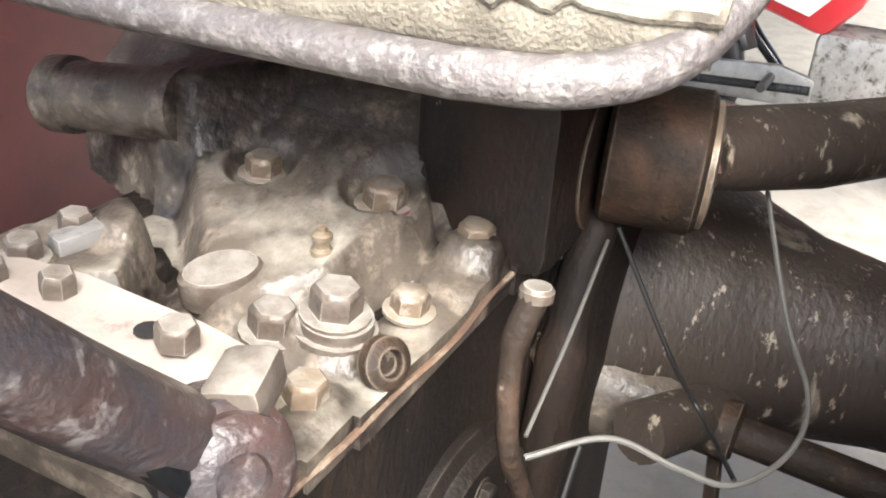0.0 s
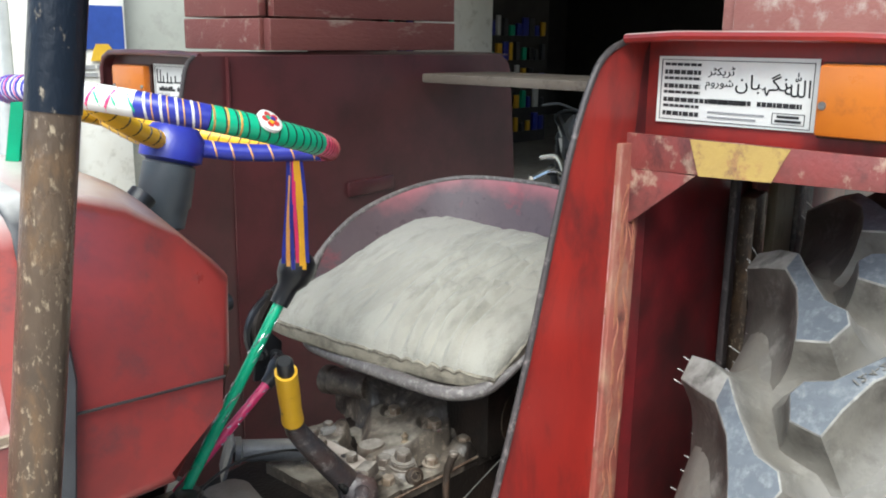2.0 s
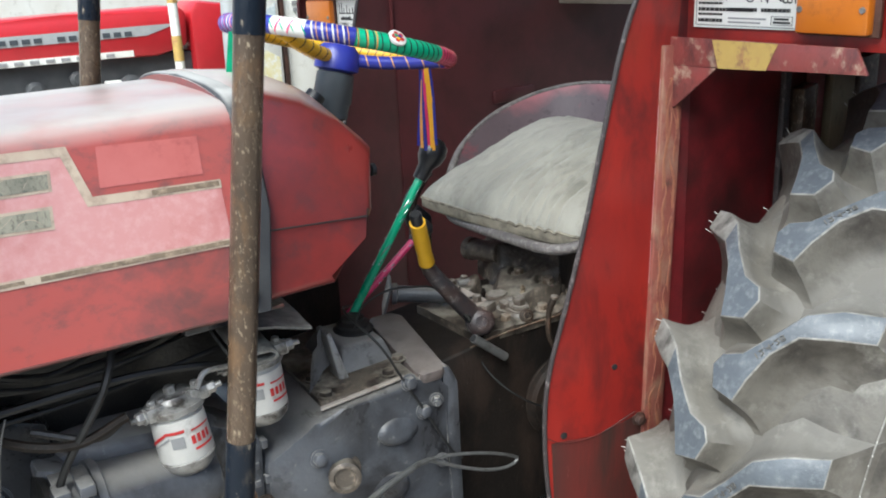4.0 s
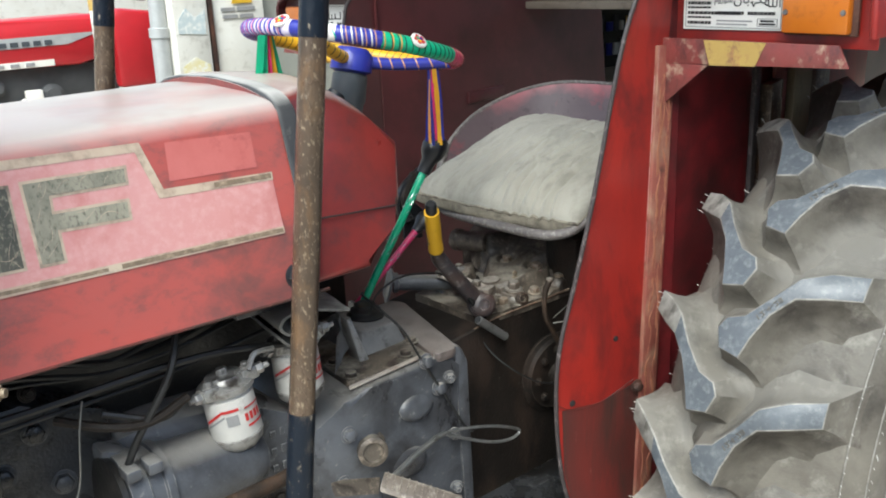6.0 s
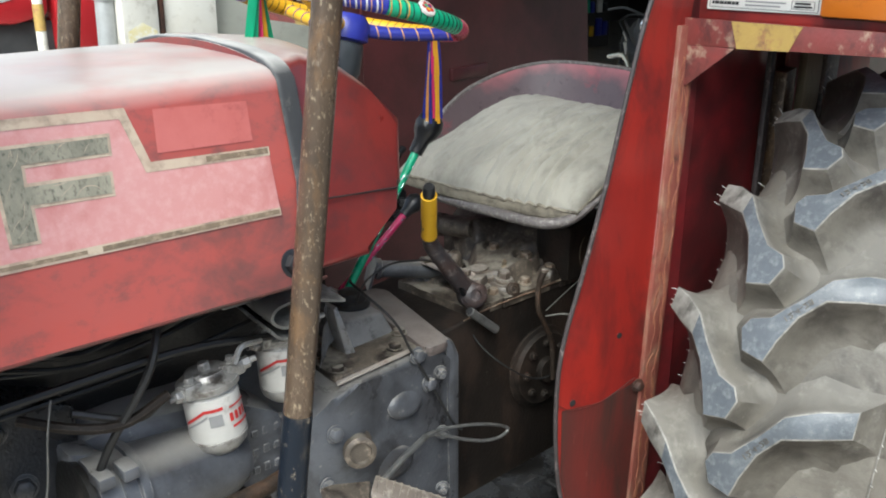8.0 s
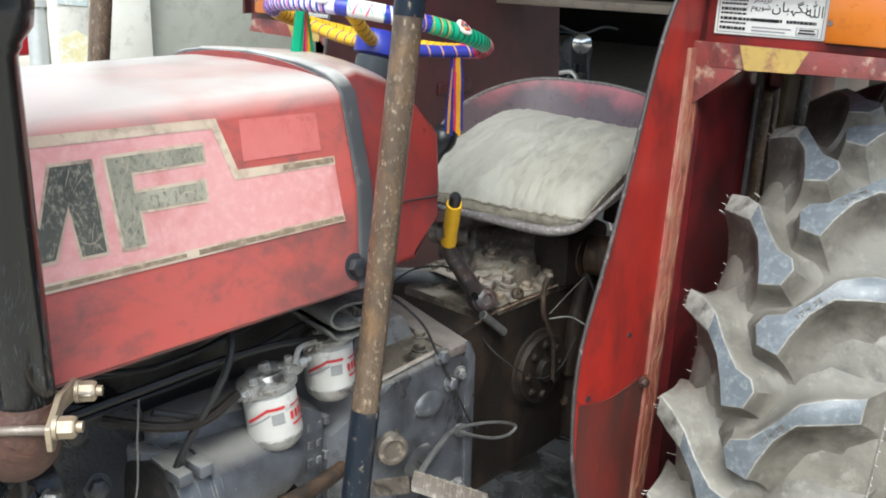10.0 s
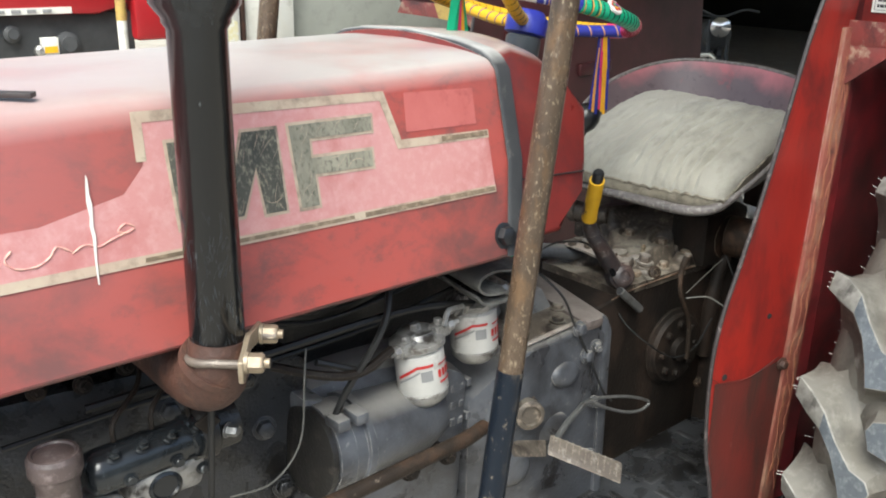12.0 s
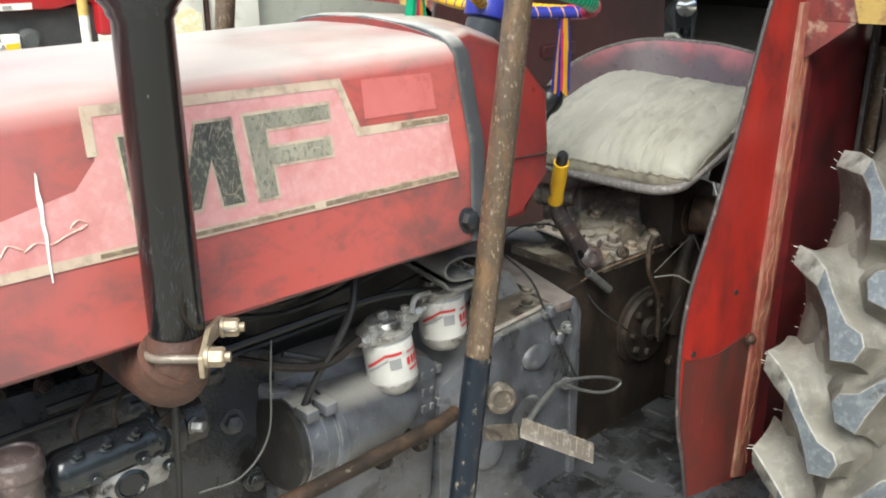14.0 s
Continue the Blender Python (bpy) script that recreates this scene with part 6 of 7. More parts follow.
part("rod_tip", lathe((0.3655, 0.15, 0.869), (0.1, 0, 1), [(0, 0.0088), (0.005, 0.0088), (0.007, 0.007)], 14), BOLT_PALE, tractor)
bm = lathe((0.44, 0.226, 0.6), (-0.05, -1, 0), [(0, 0.1), (0.015, 0.1), (0.02, 0.09), (0.03, 0.086), (0.031, 0.03), (0.045, 0.028)], 36)
round_cover = part("round_cover", bm, CAST_DARK, tractor, "round bolted side cover")
for k in range(8):
    a = k * math.pi / 4
    part("cover_screw", bolt((0.44 + 0.065 * math.cos(a) - 0.002, 0.196, 0.6 + 0.065 * math.sin(a)), (-0.05, -1, 0), af=0.014, high=0.008), CAST_DARK, round_cover)
part("brake_cross_tube", lathe((0.16, 0.47, 0.842), (0.85, -0.5, -0.1), [(0, 0.012), (0.002, 0.024), (0.012, 0.024), (0.014, 0.019), (0.15, 0.019)], 20), CAST_GREY, tractor, "dark cross tube")
part("tube_plate", slab([(0.14, 0.44, 0.87), (0.165, 0.49, 0.88), (0.15, 0.5, 0.81), (0.12, 0.45, 0.8)], (0.006, -0.003, 0), 0.002), CAST_GREY, tractor)
part("catch_rod", tube([(0.135, 0.25, 0.95), (0.2, 0.235, 0.85), (0.23, 0.225, 0.8)], [0.006, 0.008, 0.008], 8), BLACK_PIPE, tractor, "black catch rod along the hand lever")
catch = part("catch_end", tube([(0.19, 0.2, 0.812), (0.27, 0.2, 0.748)], 0.0095, 14), STEEL, tractor, "open steel tube end of the hand lever")
part("tube_bore", lathe((0.1885, 0.2, 0.8132), (-0.78, 0, 0.62), [(0, 0.008), (0.001, 0.0075)], 14), BLACK_RUBBER, catch)
part("seat_clamp_plate", slab([(0.285, 0.58, 0.9), (0.345, 0.575, 0.89), (0.35, 0.575, 0.965), (0.315, 0.58, 1.0), (0.29, 0.58, 0.97)], (0.004, 0.012, 0), 0.004), BLACK_PLASTIC, tractor, "dark seat clamp plate")
for k, (x, z) in enumerate(((0.296, 0.956), (0.332, 0.942), (0.318, 0.915))):
    part("seat_clamp_nut", bolt((x, 0.572, z), (-0.6, -0.7, 0), af=0.018, high=0.014), BLACK_PLASTIC, tractor)
part("fender_bracket", slab([(0.74, 0.83, 1.165), (0.885, 0.83, 1.17), (0.885, 0.83, 1.205), (0.74, 0.83, 1.2)], (0, -0.012, 0), 0.004), FENDER_DARK, tractor, "maroon bracket on the far fender")
part("seat_strap", tube(spline([(0.35, 0.6, 0.9), (0.3, 0.61, 0.96), (0.31, 0.61, 1.02), (0.38, 0.62, 1.06)], 6), 0.009, 8), BLACK_PLASTIC, tractor, "dark bent seat stay")

# ---- gearbox, bell housing, engine ----
bm = bmesh.new()
add_slab(bm, [(-0.3, 0.16, 0.28), (0.12, 0.16, 0.28), (0.12, 0.16, 0.77), (0.02, 0.15, 0.792), (-0.14, 0.15, 0.782), (-0.2, 0.15, 0.77), (-0.3, 0.16, 0.72)], (0, 0.38, 0), 0.025)
part("gearbox_housing", bm, CAST_GREY, tractor, "dusty grey gearbox housing")
part("gearbox_cover", slab([(-0.17, 0.185, 0.776), (0.02, 0.17, 0.784), (0.07, 0.5, 0.784), (-0.14, 0.52, 0.778)], (0, 0, 0.014), 0.005), CAST_DUSTY, tractor, "dusty olive gearbox top cover")
for q in ((-0.15, 0.205, 0.79), (-0.02, 0.195, 0.798), (0.03, 0.24, 0.798), (-0.14, 0.28, 0.792)):
    part("cover_bolt", bolt(q, (0, 0, 1), af=0.022, high=0.009), CAST_DUSTY, tractor)
bm = bmesh.new()
tops = [bm.verts.new(q) for q in ((-0.066, 0.285, 0.84), (0.022, 0.28, 0.836), (0.032, 0.4, 0.836), (-0.056, 0.41, 0.84))]
feet = [bm.verts.new(q) for q in ((-0.096, 0.25, 0.779), (0.036, 0.245, 0.779), (0.056, 0.44, 0.779), (-0.086, 0.45, 0.779))]
bm.faces.new(tops)
bm.faces.new(feet[::-1])
for k in range(4):
    bm.faces.new((tops[k], feet[k], feet[(k + 1) % 4], tops[(k + 1) % 4]))
bmesh.ops.bevel(bm, geom=bm.edges[:], offset=0.006, segments=2, affect="EDGES", profile=0.5)
part("turret", bm, TURRET_GREY, tractor, "grey gear lever turret")
part("turret_fin", slab([(-0.108, 0.27, 0.88), (-0.1, 0.266, 0.884), (-0.078, 0.236, 0.782), (-0.098, 0.24, 0.778)], (0.004, 0.05, 0), 0.002), ALLOY, tractor, "bright bent bracket on the turret")
part("turret_bracket", loft([[Vector((x + dx * k, 0.235 + 0.018 * k + 0.006 * math.sin(9 * k + 60 * z), z + 0.008 * k)) for x, z, dx in ((-0.17, 0.79, 0.026), (-0.168, 0.812, 0.022), (-0.16, 0.842, 0.018), (-0.152, 0.866, 0.014))] for k in range(4)]), TURRET_GREY, tractor, "crumpled dusty bracket beside the turret")
part("cover_lip", slab([(-0.182, 0.164, 0.785), (-0.005, 0.163, 0.795), (0.0, 0.171, 0.796), (-0.178, 0.173, 0.786)], (0, 0, 0.0045), 0.001), PLATE_PALE, tractor, "pale worn edge of the gearbox cover")
bm = bmesh.new()
add_slab(bm, [(-0.63, 0.2, 0.5), (-0.3, 0.17, 0.45), (-0.29, 0.16, 0.78), (-0.4, 0.17, 0.84), (-0.55, 0.19, 0.85), (-0.64, 0.2, 0.84)], (0, 0.35, 0), 0.03)
part("bell_housing", bm, CAST_BLUE, tractor, "blue grey bell housing with cast marks")
part("bell_flange", slab([(-0.66, 0.155, 0.5), (-0.62, 0.15, 0.5), (-0.6, 0.14, 0.8), (-0.615, 0.15, 0.835), (-0.66, 0.16, 0.85)], (0, 0.1, 0), 0.01), CAST_BLUE, tractor, "bell housing flange")
part("starter_flange", lathe((-0.668, 0.15, 0.761), (1, 0.03, -0.06), [(0, 0.06), (0.004, 0.076), (0.014, 0.076), (0.016, 0.066)], 32), BAY_BLACK, tractor)
for x_ in (-0.64, -0.605):
    part("starter_lug", box((x_ - 0.012, 0.075, 0.822), (x_ + 0.012, 0.115, 0.842), bevel=0.004), CAST_GREY, tractor)
for q in ((-0.711, 0.198, 0.801), (-0.795, 0.198, 0.844), (-0.863, 0.198, 0.885), (-0.74, 0.198, 0.9), (-0.68, 0.198, 0.68)):
    part("block_plug", bolt(q, (-0.2, -1, 0.2), af=0.026, high=0.016), BLOCK_GREY, tractor)
starter = part("starter_motor", lathe((-0.655, 0.15, 0.76), (1, 0.03, -0.06), [(0, 0.06), (0.004, 0.078), (0.035, 0.08), (0.038, 0.074), (0.06, 0.074), (0.062, 0.08), (0.075, 0.08), (0.078, 0.072), (0.22, 0.066), (0.26, 0.05)], 32), CAST_GREY, tractor, "oily grey cylindrical starter motor")
part("casting_cap", lathe((-0.14, 0.18, 0.653), (-0.45, -1, 0.12), [(0, 0.034), (0.022, 0.033), (0.024, 0.026), (0.045, 0.026), (0.046, 0.03), (0.062, 0.03), (0.064, 0.027), (0.065, 0.021), (0.058, 0.019), (0.058, 0.004)], 28), CAST_DUSTY, tractor, "round filler plug")
for r_, z in enumerate((0.75, 0.715, 0.68)):
    for k in range(3 if r_ == 1 else 4):
        x = -0.36 + k * 0.02
        y = 0.168
        part("cast_mark", box((x, y - 0.0035, z), (x + 0.012, y + 0.02, z + 0.013 + 0.003 * (k % 2)), bevel=0.002), CAST_BLUE, tractor)
for q in ((0.0, 0.155, 0.79), (0.03, 0.155, 0.72), (-0.2, 0.155, 0.7), (-0.22, 0.155, 0.6)):
    part("housing_bolt", bolt(q, (0, -1, 0.1), af=0.022, high=0.013), CAST_GREY, tractor)
bm = bmesh.new()
add_slab(bm, [(-1.6, 0.2, 0.5), (-0.62, 0.2, 0.5), (-0.62, 0.2, 0.9), (-0.75, 0.2, 0.95), (-1.6, 0.2, 1.0)], (0, 0.32, 0), 0.02)
part("engine_block", bm, BLOCK_GREY, tractor, "dark oily engine block")
bm = bmesh.new()
add_box(bm, (-1.3, 0.22, 0.99), (-0.75, 0.5, 1.09), bevel=0.02)
part("cylinder_head", bm, BAY_BLACK, tractor, "dark cylinder head")
for k in range(9):
    x = -1.22 + k * 0.06
    part("block_bolt", bolt((x, 0.2, 0.965 + 0.01 * (k % 2)), (0, -1, 0.3), af=0.018, high=0.012, stud=0.008), CAST_DARK, tractor)
# made-up black block, gives the bay its shade by hiding the bright ground
part("bay_block", box((-0.74, 0.27, 0.84), (-0.24, 0.56, 1.13), bevel=0.01), BAY_BLACK, tractor, "added dark block filling the engine bay's far side")
# fuel injection pump
pump = part("injection_pump", lathe((-0.998, 0.07, 0.904), (1, 0.04, 0.0), [(0, 0.01), (0.002, 0.02), (0.008, 0.0275), (0.016, 0.03), (0.118, 0.03), (0.12, 0.033), (0.132, 0.033), (0.134, 0.027)], 28), BLACK_PIPE, tractor, "glossy black fuel injection pump with dusty alloy foot")
part("pump_body", slab([(-0.955, 0.046, 0.845), (-0.868, 0.05, 0.842), (-0.862, 0.05, 0.888), (-0.88, 0.05, 0.894), (-0.95, 0.046, 0.884)], (0, 0.06, 0), 0.01), ALLOY, pump, "dusty alloy pump body")
part("pump_foot", slab([(-1.01, 0.05, 0.84), (-0.955, 0.05, 0.842), (-0.96, 0.05, 0.868), (-0.99, 0.05, 0.876), (-1.015, 0.05, 0.87)], (0, 0.05, 0), 0.008), ALLOY, pump)
part("pump_window", lathe((-0.916, 0.05, 0.864), (0, -1, 0.1), [(0, 0.02), (0.005, 0.02), (0.007, 0.016), (0.004, 0.014)], 24), BLACK_PIPE, pump)
for k in range(4):
    part("pump_union", bolt((-0.968 + 0.032 * k, 0.052, 0.928), (0, -0.7, 1), af=0.012, high=0.009, stud=0.006), BLACK_PIPE, pump)
for x, z in ((-0.955, 0.896), (-0.9, 0.897), (-0.872, 0.874), (-0.948, 0.856)):
    part("pump_screw", bolt((x, 0.042, z), (0, -1, 0.1), af=0.011, high=0.007), BLACK_PIPE, pump)
part("pump_flange", lathe((-0.868, 0.078, 0.908), (1, 0, 0), [(0, 0.033), (0.01, 0.04), (0.02, 0.04), (0.024, 0.034), (0.05, 0.034), (0.052, 0.028)], 28), BAY_BLACK, pump)
part("pump_lever", slab([(-0.878, 0.044, 0.94), (-0.862, 0.042, 0.952), (-0.846, 0.044, 0.935), (-0.864, 0.046, 0.92)], (0, -0.005, 0), 0.001), CAST_DARK, pump)
part("pump_nut", bolt((-0.838, 0.044, 0.915), (0.7, -1, 0), af=0.014, high=0.014), STEEL, pump, "bright steel nut")
pump.matrix_basis = Matrix.Translation((0.112, 0.0, 0.004)) @ Matrix.Diagonal((1.15, 1.0, 1.0, 1.0))
for k in range(3):
    x = -1.026 + 0.05 * k
    part("fuel_pipe", tube(spline([(x + 0.035, 0.075, 0.94), (x + 0.04, 0.08, 0.965), (x + 0.09, 0.12, 0.985 + 0.008 * k), (x + 0.12, 0.18, 1.02)], 6), 0.0035, 6), CAST_DARK, tractor)
CAP_MAUVE = mat("dull_mauve_cap", (0.105, 0.077, 0.071), (0.06, 0.045, 0.042), 0.4, scale=16, spots=(0.25, 0.2, 0.19), spot_at=0.6, spot_scale=60, bump=0.12, spot_soft=0.1, grime=(0.04, 0.03, 0.027), grime_at=0.58, grime_scale=20, grime_soft=0.1)
filler = part("oil_filler", lathe((-1.07, 0.05, 0.86), (0, 0, 1), [(0, 0.025), (0.07, 0.025), (0.075, 0.028), (0.082, 0.028)], 28), CAP_MAUVE, tractor, "brown oil filler neck with a mauve cap")
part("filler_cap", lathe((-1.07, 0.05, 0.942), (0, 0, 1), [(0, 0.029), (0.002, 0.0315), (0.02, 0.0315), (0.022, 0.03), (0.026, 0.028), (0.0265, 0.0245), (0.024, 0.0225), (0.0265, 0.016), (0.027, 0.004)], 36), CAP_MAUVE, filler, "dull mauve cap")

# ---- fuel filters ----
def lean_over(at, to):
    """Tilts an upright body at its foot so that its axis points to the vector given."""
    return Matrix.Translation(at) @ Vector((0, 0, 1)).rotation_difference(Vector(to)).to_matrix().to_4x4() @ Matrix.Translation(-at)


def fuel_filter(x, y, z, label, lean):
    can = part("fuel_filter", lathe((x, y, z), (0, 0, 1), [(0, 0.02), (0.006, 0.032), (0.014, 0.038), (0.02, 0.04), (0.03, 0.044), (0.098, 0.043), (0.1, 0.038), (0.11, 0.038)], 36), FILTER_WHITE, tractor, label)
    part("filter_bowl", lathe((x, y, z - 0.004), (0, 0, 1), [(0, 0.014), (0.004, 0.03), (0.016, 0.0415), (0.028, 0.0445), (0.03, 0.0445), (0.031, 0.043)], 36), ALLOY, can, "grey sediment bowl")
    head = part("filter_head", lathe((x, y, z + 0.105), (0, 0, 1), [(0, 0.043), (0.003, 0.048), (0.012, 0.048), (0.015, 0.044), (0.019, 0.036), (0.024, 0.033), (0.028, 0.031), (0.029, 0.012)], 36), ALLOY, can, "dusty alloy filter head")
    part("filter_bolt", bolt((x, y, z + 0.132), (0, 0, 1), af=0.018, high=0.012), ALLOY, can)
    for dx_, dy_ in ((-0.022, -0.016), (0.02, -0.02)):
        part("filter_screw", bolt((x + dx_, y + dy_, z + 0.126), (0, 0, 1), af=0.012, high=0.01, washer=False), ALLOY, can)
    for s_, dz in ((-1, 0.0), (1, 0.006)):
        ear = part("filter_ear", box((x + s_ * 0.036 - 0.014, y - 0.03, z + 0.106 + dz), (x + s_ * 0.036 + 0.016, y - 0.004, z + 0.13 + dz), bevel=0.005), ALLOY, can)
        part("filter_union", bolt((x + s_ * 0.052, y - 0.018, z + 0.118 + dz), (s_, -0.2, 0.1), af=0.017, high=0.012, stud=0.01), ALLOY, can)
        part("ear_bolt", bolt((x + s_ * 0.036, y - 0.017, z + 0.13 + dz), (0, 0, 1), af=0.013, high=0.008), ALLOY, can)
    bm_ = bmesh.new()
    def arc(a0, a1, z0, z1, bm2, slope=0.0, r=0.0452):
        k = 10
        lo = [bm2.verts.new((x + r * math.cos(radians(a0 + (a1 - a0) * i / k)), y + r * math.sin(radians(a0 + (a1 - a0) * i / k)), z + z0 + slope * i / k)) for i in range(k + 1)]
        hi = [bm2.verts.new((x + r * math.cos(radians(a0 + (a1 - a0) * i / k)), y + r * math.sin(radians(a0 + (a1 - a0) * i / k)), z + z1 + slope * i / k)) for i in range(k + 1)]
        for i in range(k):
            bm2.faces.new((lo[i], lo[i + 1], hi[i + 1], hi[i]))
    arc(178, 225, 0.058, 0.063, bm_, 0.022)
    arc(225, 262, 0.08, 0.085, bm_)
    arc(275, 325, 0.045, 0.049, bm_)
    arc(275, 325, 0.078, 0.081, bm_)
    tagged(part("red_print", bm_, PRINT_RED, can, smooth=0), kind="stuff")
    bm_ = bmesh.new()
    arc(178, 230, 0.05, 0.054, bm_, 0.022)
    arc(232, 258, 0.055, 0.074, bm_)
    part("dark_print", bm_, PRINT_GREY, can, smooth=0)
    bm_ = bmesh.new()
    for a in (272, 284, 296, 308):
        arc(a, a + 8, 0.056, 0.07, bm_)
    part("lettering_bar", bm_, PRINT_RED, can, smooth=0)
    can.matrix_basis = lean_over(Vector((x, y, z)), lean)
    return can


fuel_filter(-0.437, 0.125, 0.788, "white fuel filter can with red print", (-0.1, 0.09, 1))
fuel_filter(-0.292, 0.155, 0.813, "white fuel filter can with red stripe and dirty shoulder", (-0.05, 0.05, 1))
# folded rubber flap over the second filter
rows_ = []
roll = [(-0.365, 0.978), (-0.352, 0.962), (-0.33, 0.953), (-0.306, 0.953), (-0.292, 0.958), (-0.3, 0.966), (-0.322, 0.966), (-0.345, 0.972), (-0.362, 0.985), (-0.366, 1.0), (-0.35, 1.012), (-0.3, 1.01), (-0.26, 1.002), (-0.225, 0.992)]
for k in range(7):
    y = 0.075 + 0.03 * k
    rows_.append([p + Vector((0.012 * k * 0.2, y, 0.002 * k + 0.006 * noise.noise((p.x * 14, k * 0.6, 2)))) for p in spline([(x, 0, z) for x, z in roll], 3)])
bm = loft(rows_)
bmesh.ops.recalc_face_normals(bm, faces=bm.faces)
bmesh.ops.solidify(bm, geom=bm.faces[:], thickness=0.0045)
part("rubber_flap", bm, FLAP_GREY, tractor, "folded dusty rubber flap")
# battery tray glimpse
part("tray", box((-0.42, 0.12, 1.01), (-0.3, 0.5, 1.05), bevel=0.006), CAST_GREY, tractor, "grey metal tray under the cowl")

# ---- clutch pedal, rods, wires ----
pedal = part("clutch_pedal", slab([(-0.205, 0.035, 0.662), (-0.228, 0.02, 0.646), (-0.108, -0.062, 0.574), (-0.085, -0.045, 0.592)], (0.004, 0.004, 0.009), 0.002), PEDAL_STEEL, tractor, "pale ribbed steel foot pedal")
for k in range(11):
    s_ = 0.05 + k * 0.09
    a, b = Vector((-0.2, 0.04, 0.672)).lerp(Vector((-0.082, -0.04, 0.602)), s_), Vector((-0.222, 0.024, 0.656)).lerp(Vector((-0.105, -0.056, 0.585)), s_)
    part("tread_rib", tube([a - Vector((0, 0, 0.0012)), b - Vector((0, 0, 0.0012))], 0.0016, 6), PEDAL_STEEL, pedal)
part("pedal_bracket", slab([(-0.33, 0.02, 0.7), (-0.3, 0.03, 0.69), (-0.21, 0.04, 0.652), (-0.23, 0.02, 0.642), (-0.33, 0.01, 0.686)], (0.002, 0.004, 0.008), 0.002), CAST_DUSTY, tractor, "dirty pedal bracket")
part("pedal_arm", tube([(-0.197, 0.04, 0.642), (-0.1, 0.085, 0.637), (-0.01, 0.12, 0.632), (0.02, 0.128, 0.627)], [0.006, 0.0065, 0.006, 0.005], 10), STEEL, tractor, "bright steel pedal arm")
loop = spline([(0.02, 0.128, 0.627), (0.06, 0.13, 0.62), (0.136, 0.13, 0.598), (0.2, 0.13, 0.572), (0.241, 0.13, 0.547), (0.214, 0.13, 0.537), (0.161, 0.13, 0.55), (0.098, 0.13, 0.58), (0.05, 0.13, 0.608), (0.02, 0.128, 0.625)], 5)
part("spring_loop", tube(loop, 0.0035, 8), STEEL, tractor, "galvanised linkage loop")
part("tie_rod", tube([(-1.1, 0.03, 0.738), (-0.628, 0.03, 0.746), (-0.42, 0.03, 0.75), (-0.37, 0.045, 0.746)], 0.0128, 14), HUB_BROWN, tractor, "brown dusty steering rod")
step_plate = part("foot_plate", box((-0.02, -0.28, 0.352), (0.75, 0.212, 0.36), bevel=0.002), BLOCK_GREY, tractor, "dark slotted foot plate")
for i in range(5):
    for j in range(5):
        x, y = 0.08 + i * 0.13 + (0.04 if j % 2 else 0), -0.1 + j * 0.065
        m_ = Matrix.Translation((x, y, 0.361)) @ Matrix.Rotation(radians(90 * ((i + j) % 2)), 4, "Z")
        part("slot_rim", box((-0.033, -0.0105, -0.001), (0.033, 0.0105, 0.0012), m_, 0.001), BLOCK_GREY, step_plate)
        part("slot", box((-0.029, -0.0065, -0.001), (0.029, 0.0065, 0.002), m_, 0.001), BLACK_RUBBER, step_plate)


def wire(points, r, material, label=""):
    return part("wire", tube(spline(points, 8), r, 7), material, tractor, label)


wire([(-0.03, 0.3, 0.86), (-0.02, 0.28, 0.91), (0.03, 0.27, 0.935), (0.088, 0.27, 0.93), (0.15, 0.27, 0.912), (0.195, 0.26, 0.87), (0.224, 0.25, 0.8), (0.23, 0.22, 0.73), (0.27, 0.17, 0.672), (0.36, 0.155, 0.615), (0.44, 0.15, 0.62), (0.5, 0.15, 0.68)], 0.0021, WIRE, "thin looped wire")
wire([(-0.02, 0.33, 0.9), (-0.08, 0.24, 0.93), (-0.05, 0.165, 0.875), (-0.012, 0.155, 0.8), (0.03, 0.145, 0.72), (0.08, 0.14, 0.625), (0.1, 0.13, 0.6)], 0.0026, WIRE, "thin hanging wire")
wire([(-0.52, 0.12, 1.06), (-0.56, 0.08, 0.98), (-0.63, 0.1, 0.86), (-0.66, 0.12, 0.75)], 0.006, WIRE, "black hose")
wire([(-0.69, 0.1, 0.97), (-0.707, 0.08, 0.931), (-0.73, 0.06, 0.846), (-0.784, 0.05, 0.806), (-0.85, 0.05, 0.81)], 0.0015, WIRE_GREY)
wire([(-0.883, 0.02, 0.99), (-0.883, 0.03, 0.9), (-0.88, 0.05, 0.8)], 0.0045, WIRE)
wire([(-0.3, 0.14, 0.93), (-0.5, 0.1, 0.98), (-0.75, 0.12, 0.97), (-1.0, 0.14, 0.96)], 0.006, WIRE, "black hose along the block")
wire([(-0.3, 0.16, 0.97), (-0.55, 0.14, 0.95), (-0.8, 0.15, 0.94), (-1.1, 0.16, 0.93)], 0.004, WIRE)
wire([(-0.53, 0.11, 0.913), (-0.58, 0.1, 0.9), (-0.66, 0.12, 0.93)], 0.006, BAY_BLACK)
wire([(0.542, 0.165, 0.82), (0.453, 0.155, 0.80), (0.377, 0.15, 0.776)], 0.0013, WIRE_GREY)
wire([(0.545, 0.16, 0.83), (0.548, 0.108, 0.74), (0.559, 0.083, 0.698), (0.476, 0.046, 0.717)], 0.0017, WIRE)
wire([(0.373, 0.148, 0.765), (0.407, 0.112, 0.77), (0.425, 0.074, 0.752), (0.443, 0.044, 0.74), (0.493, 0.02, 0.739), (0.546, 0.019, 0.747), (0.605, 0.047, 0.768), (0.672, 0.087, 0.835)], 0.0019, WIRE_GREY, "pale looped wire")
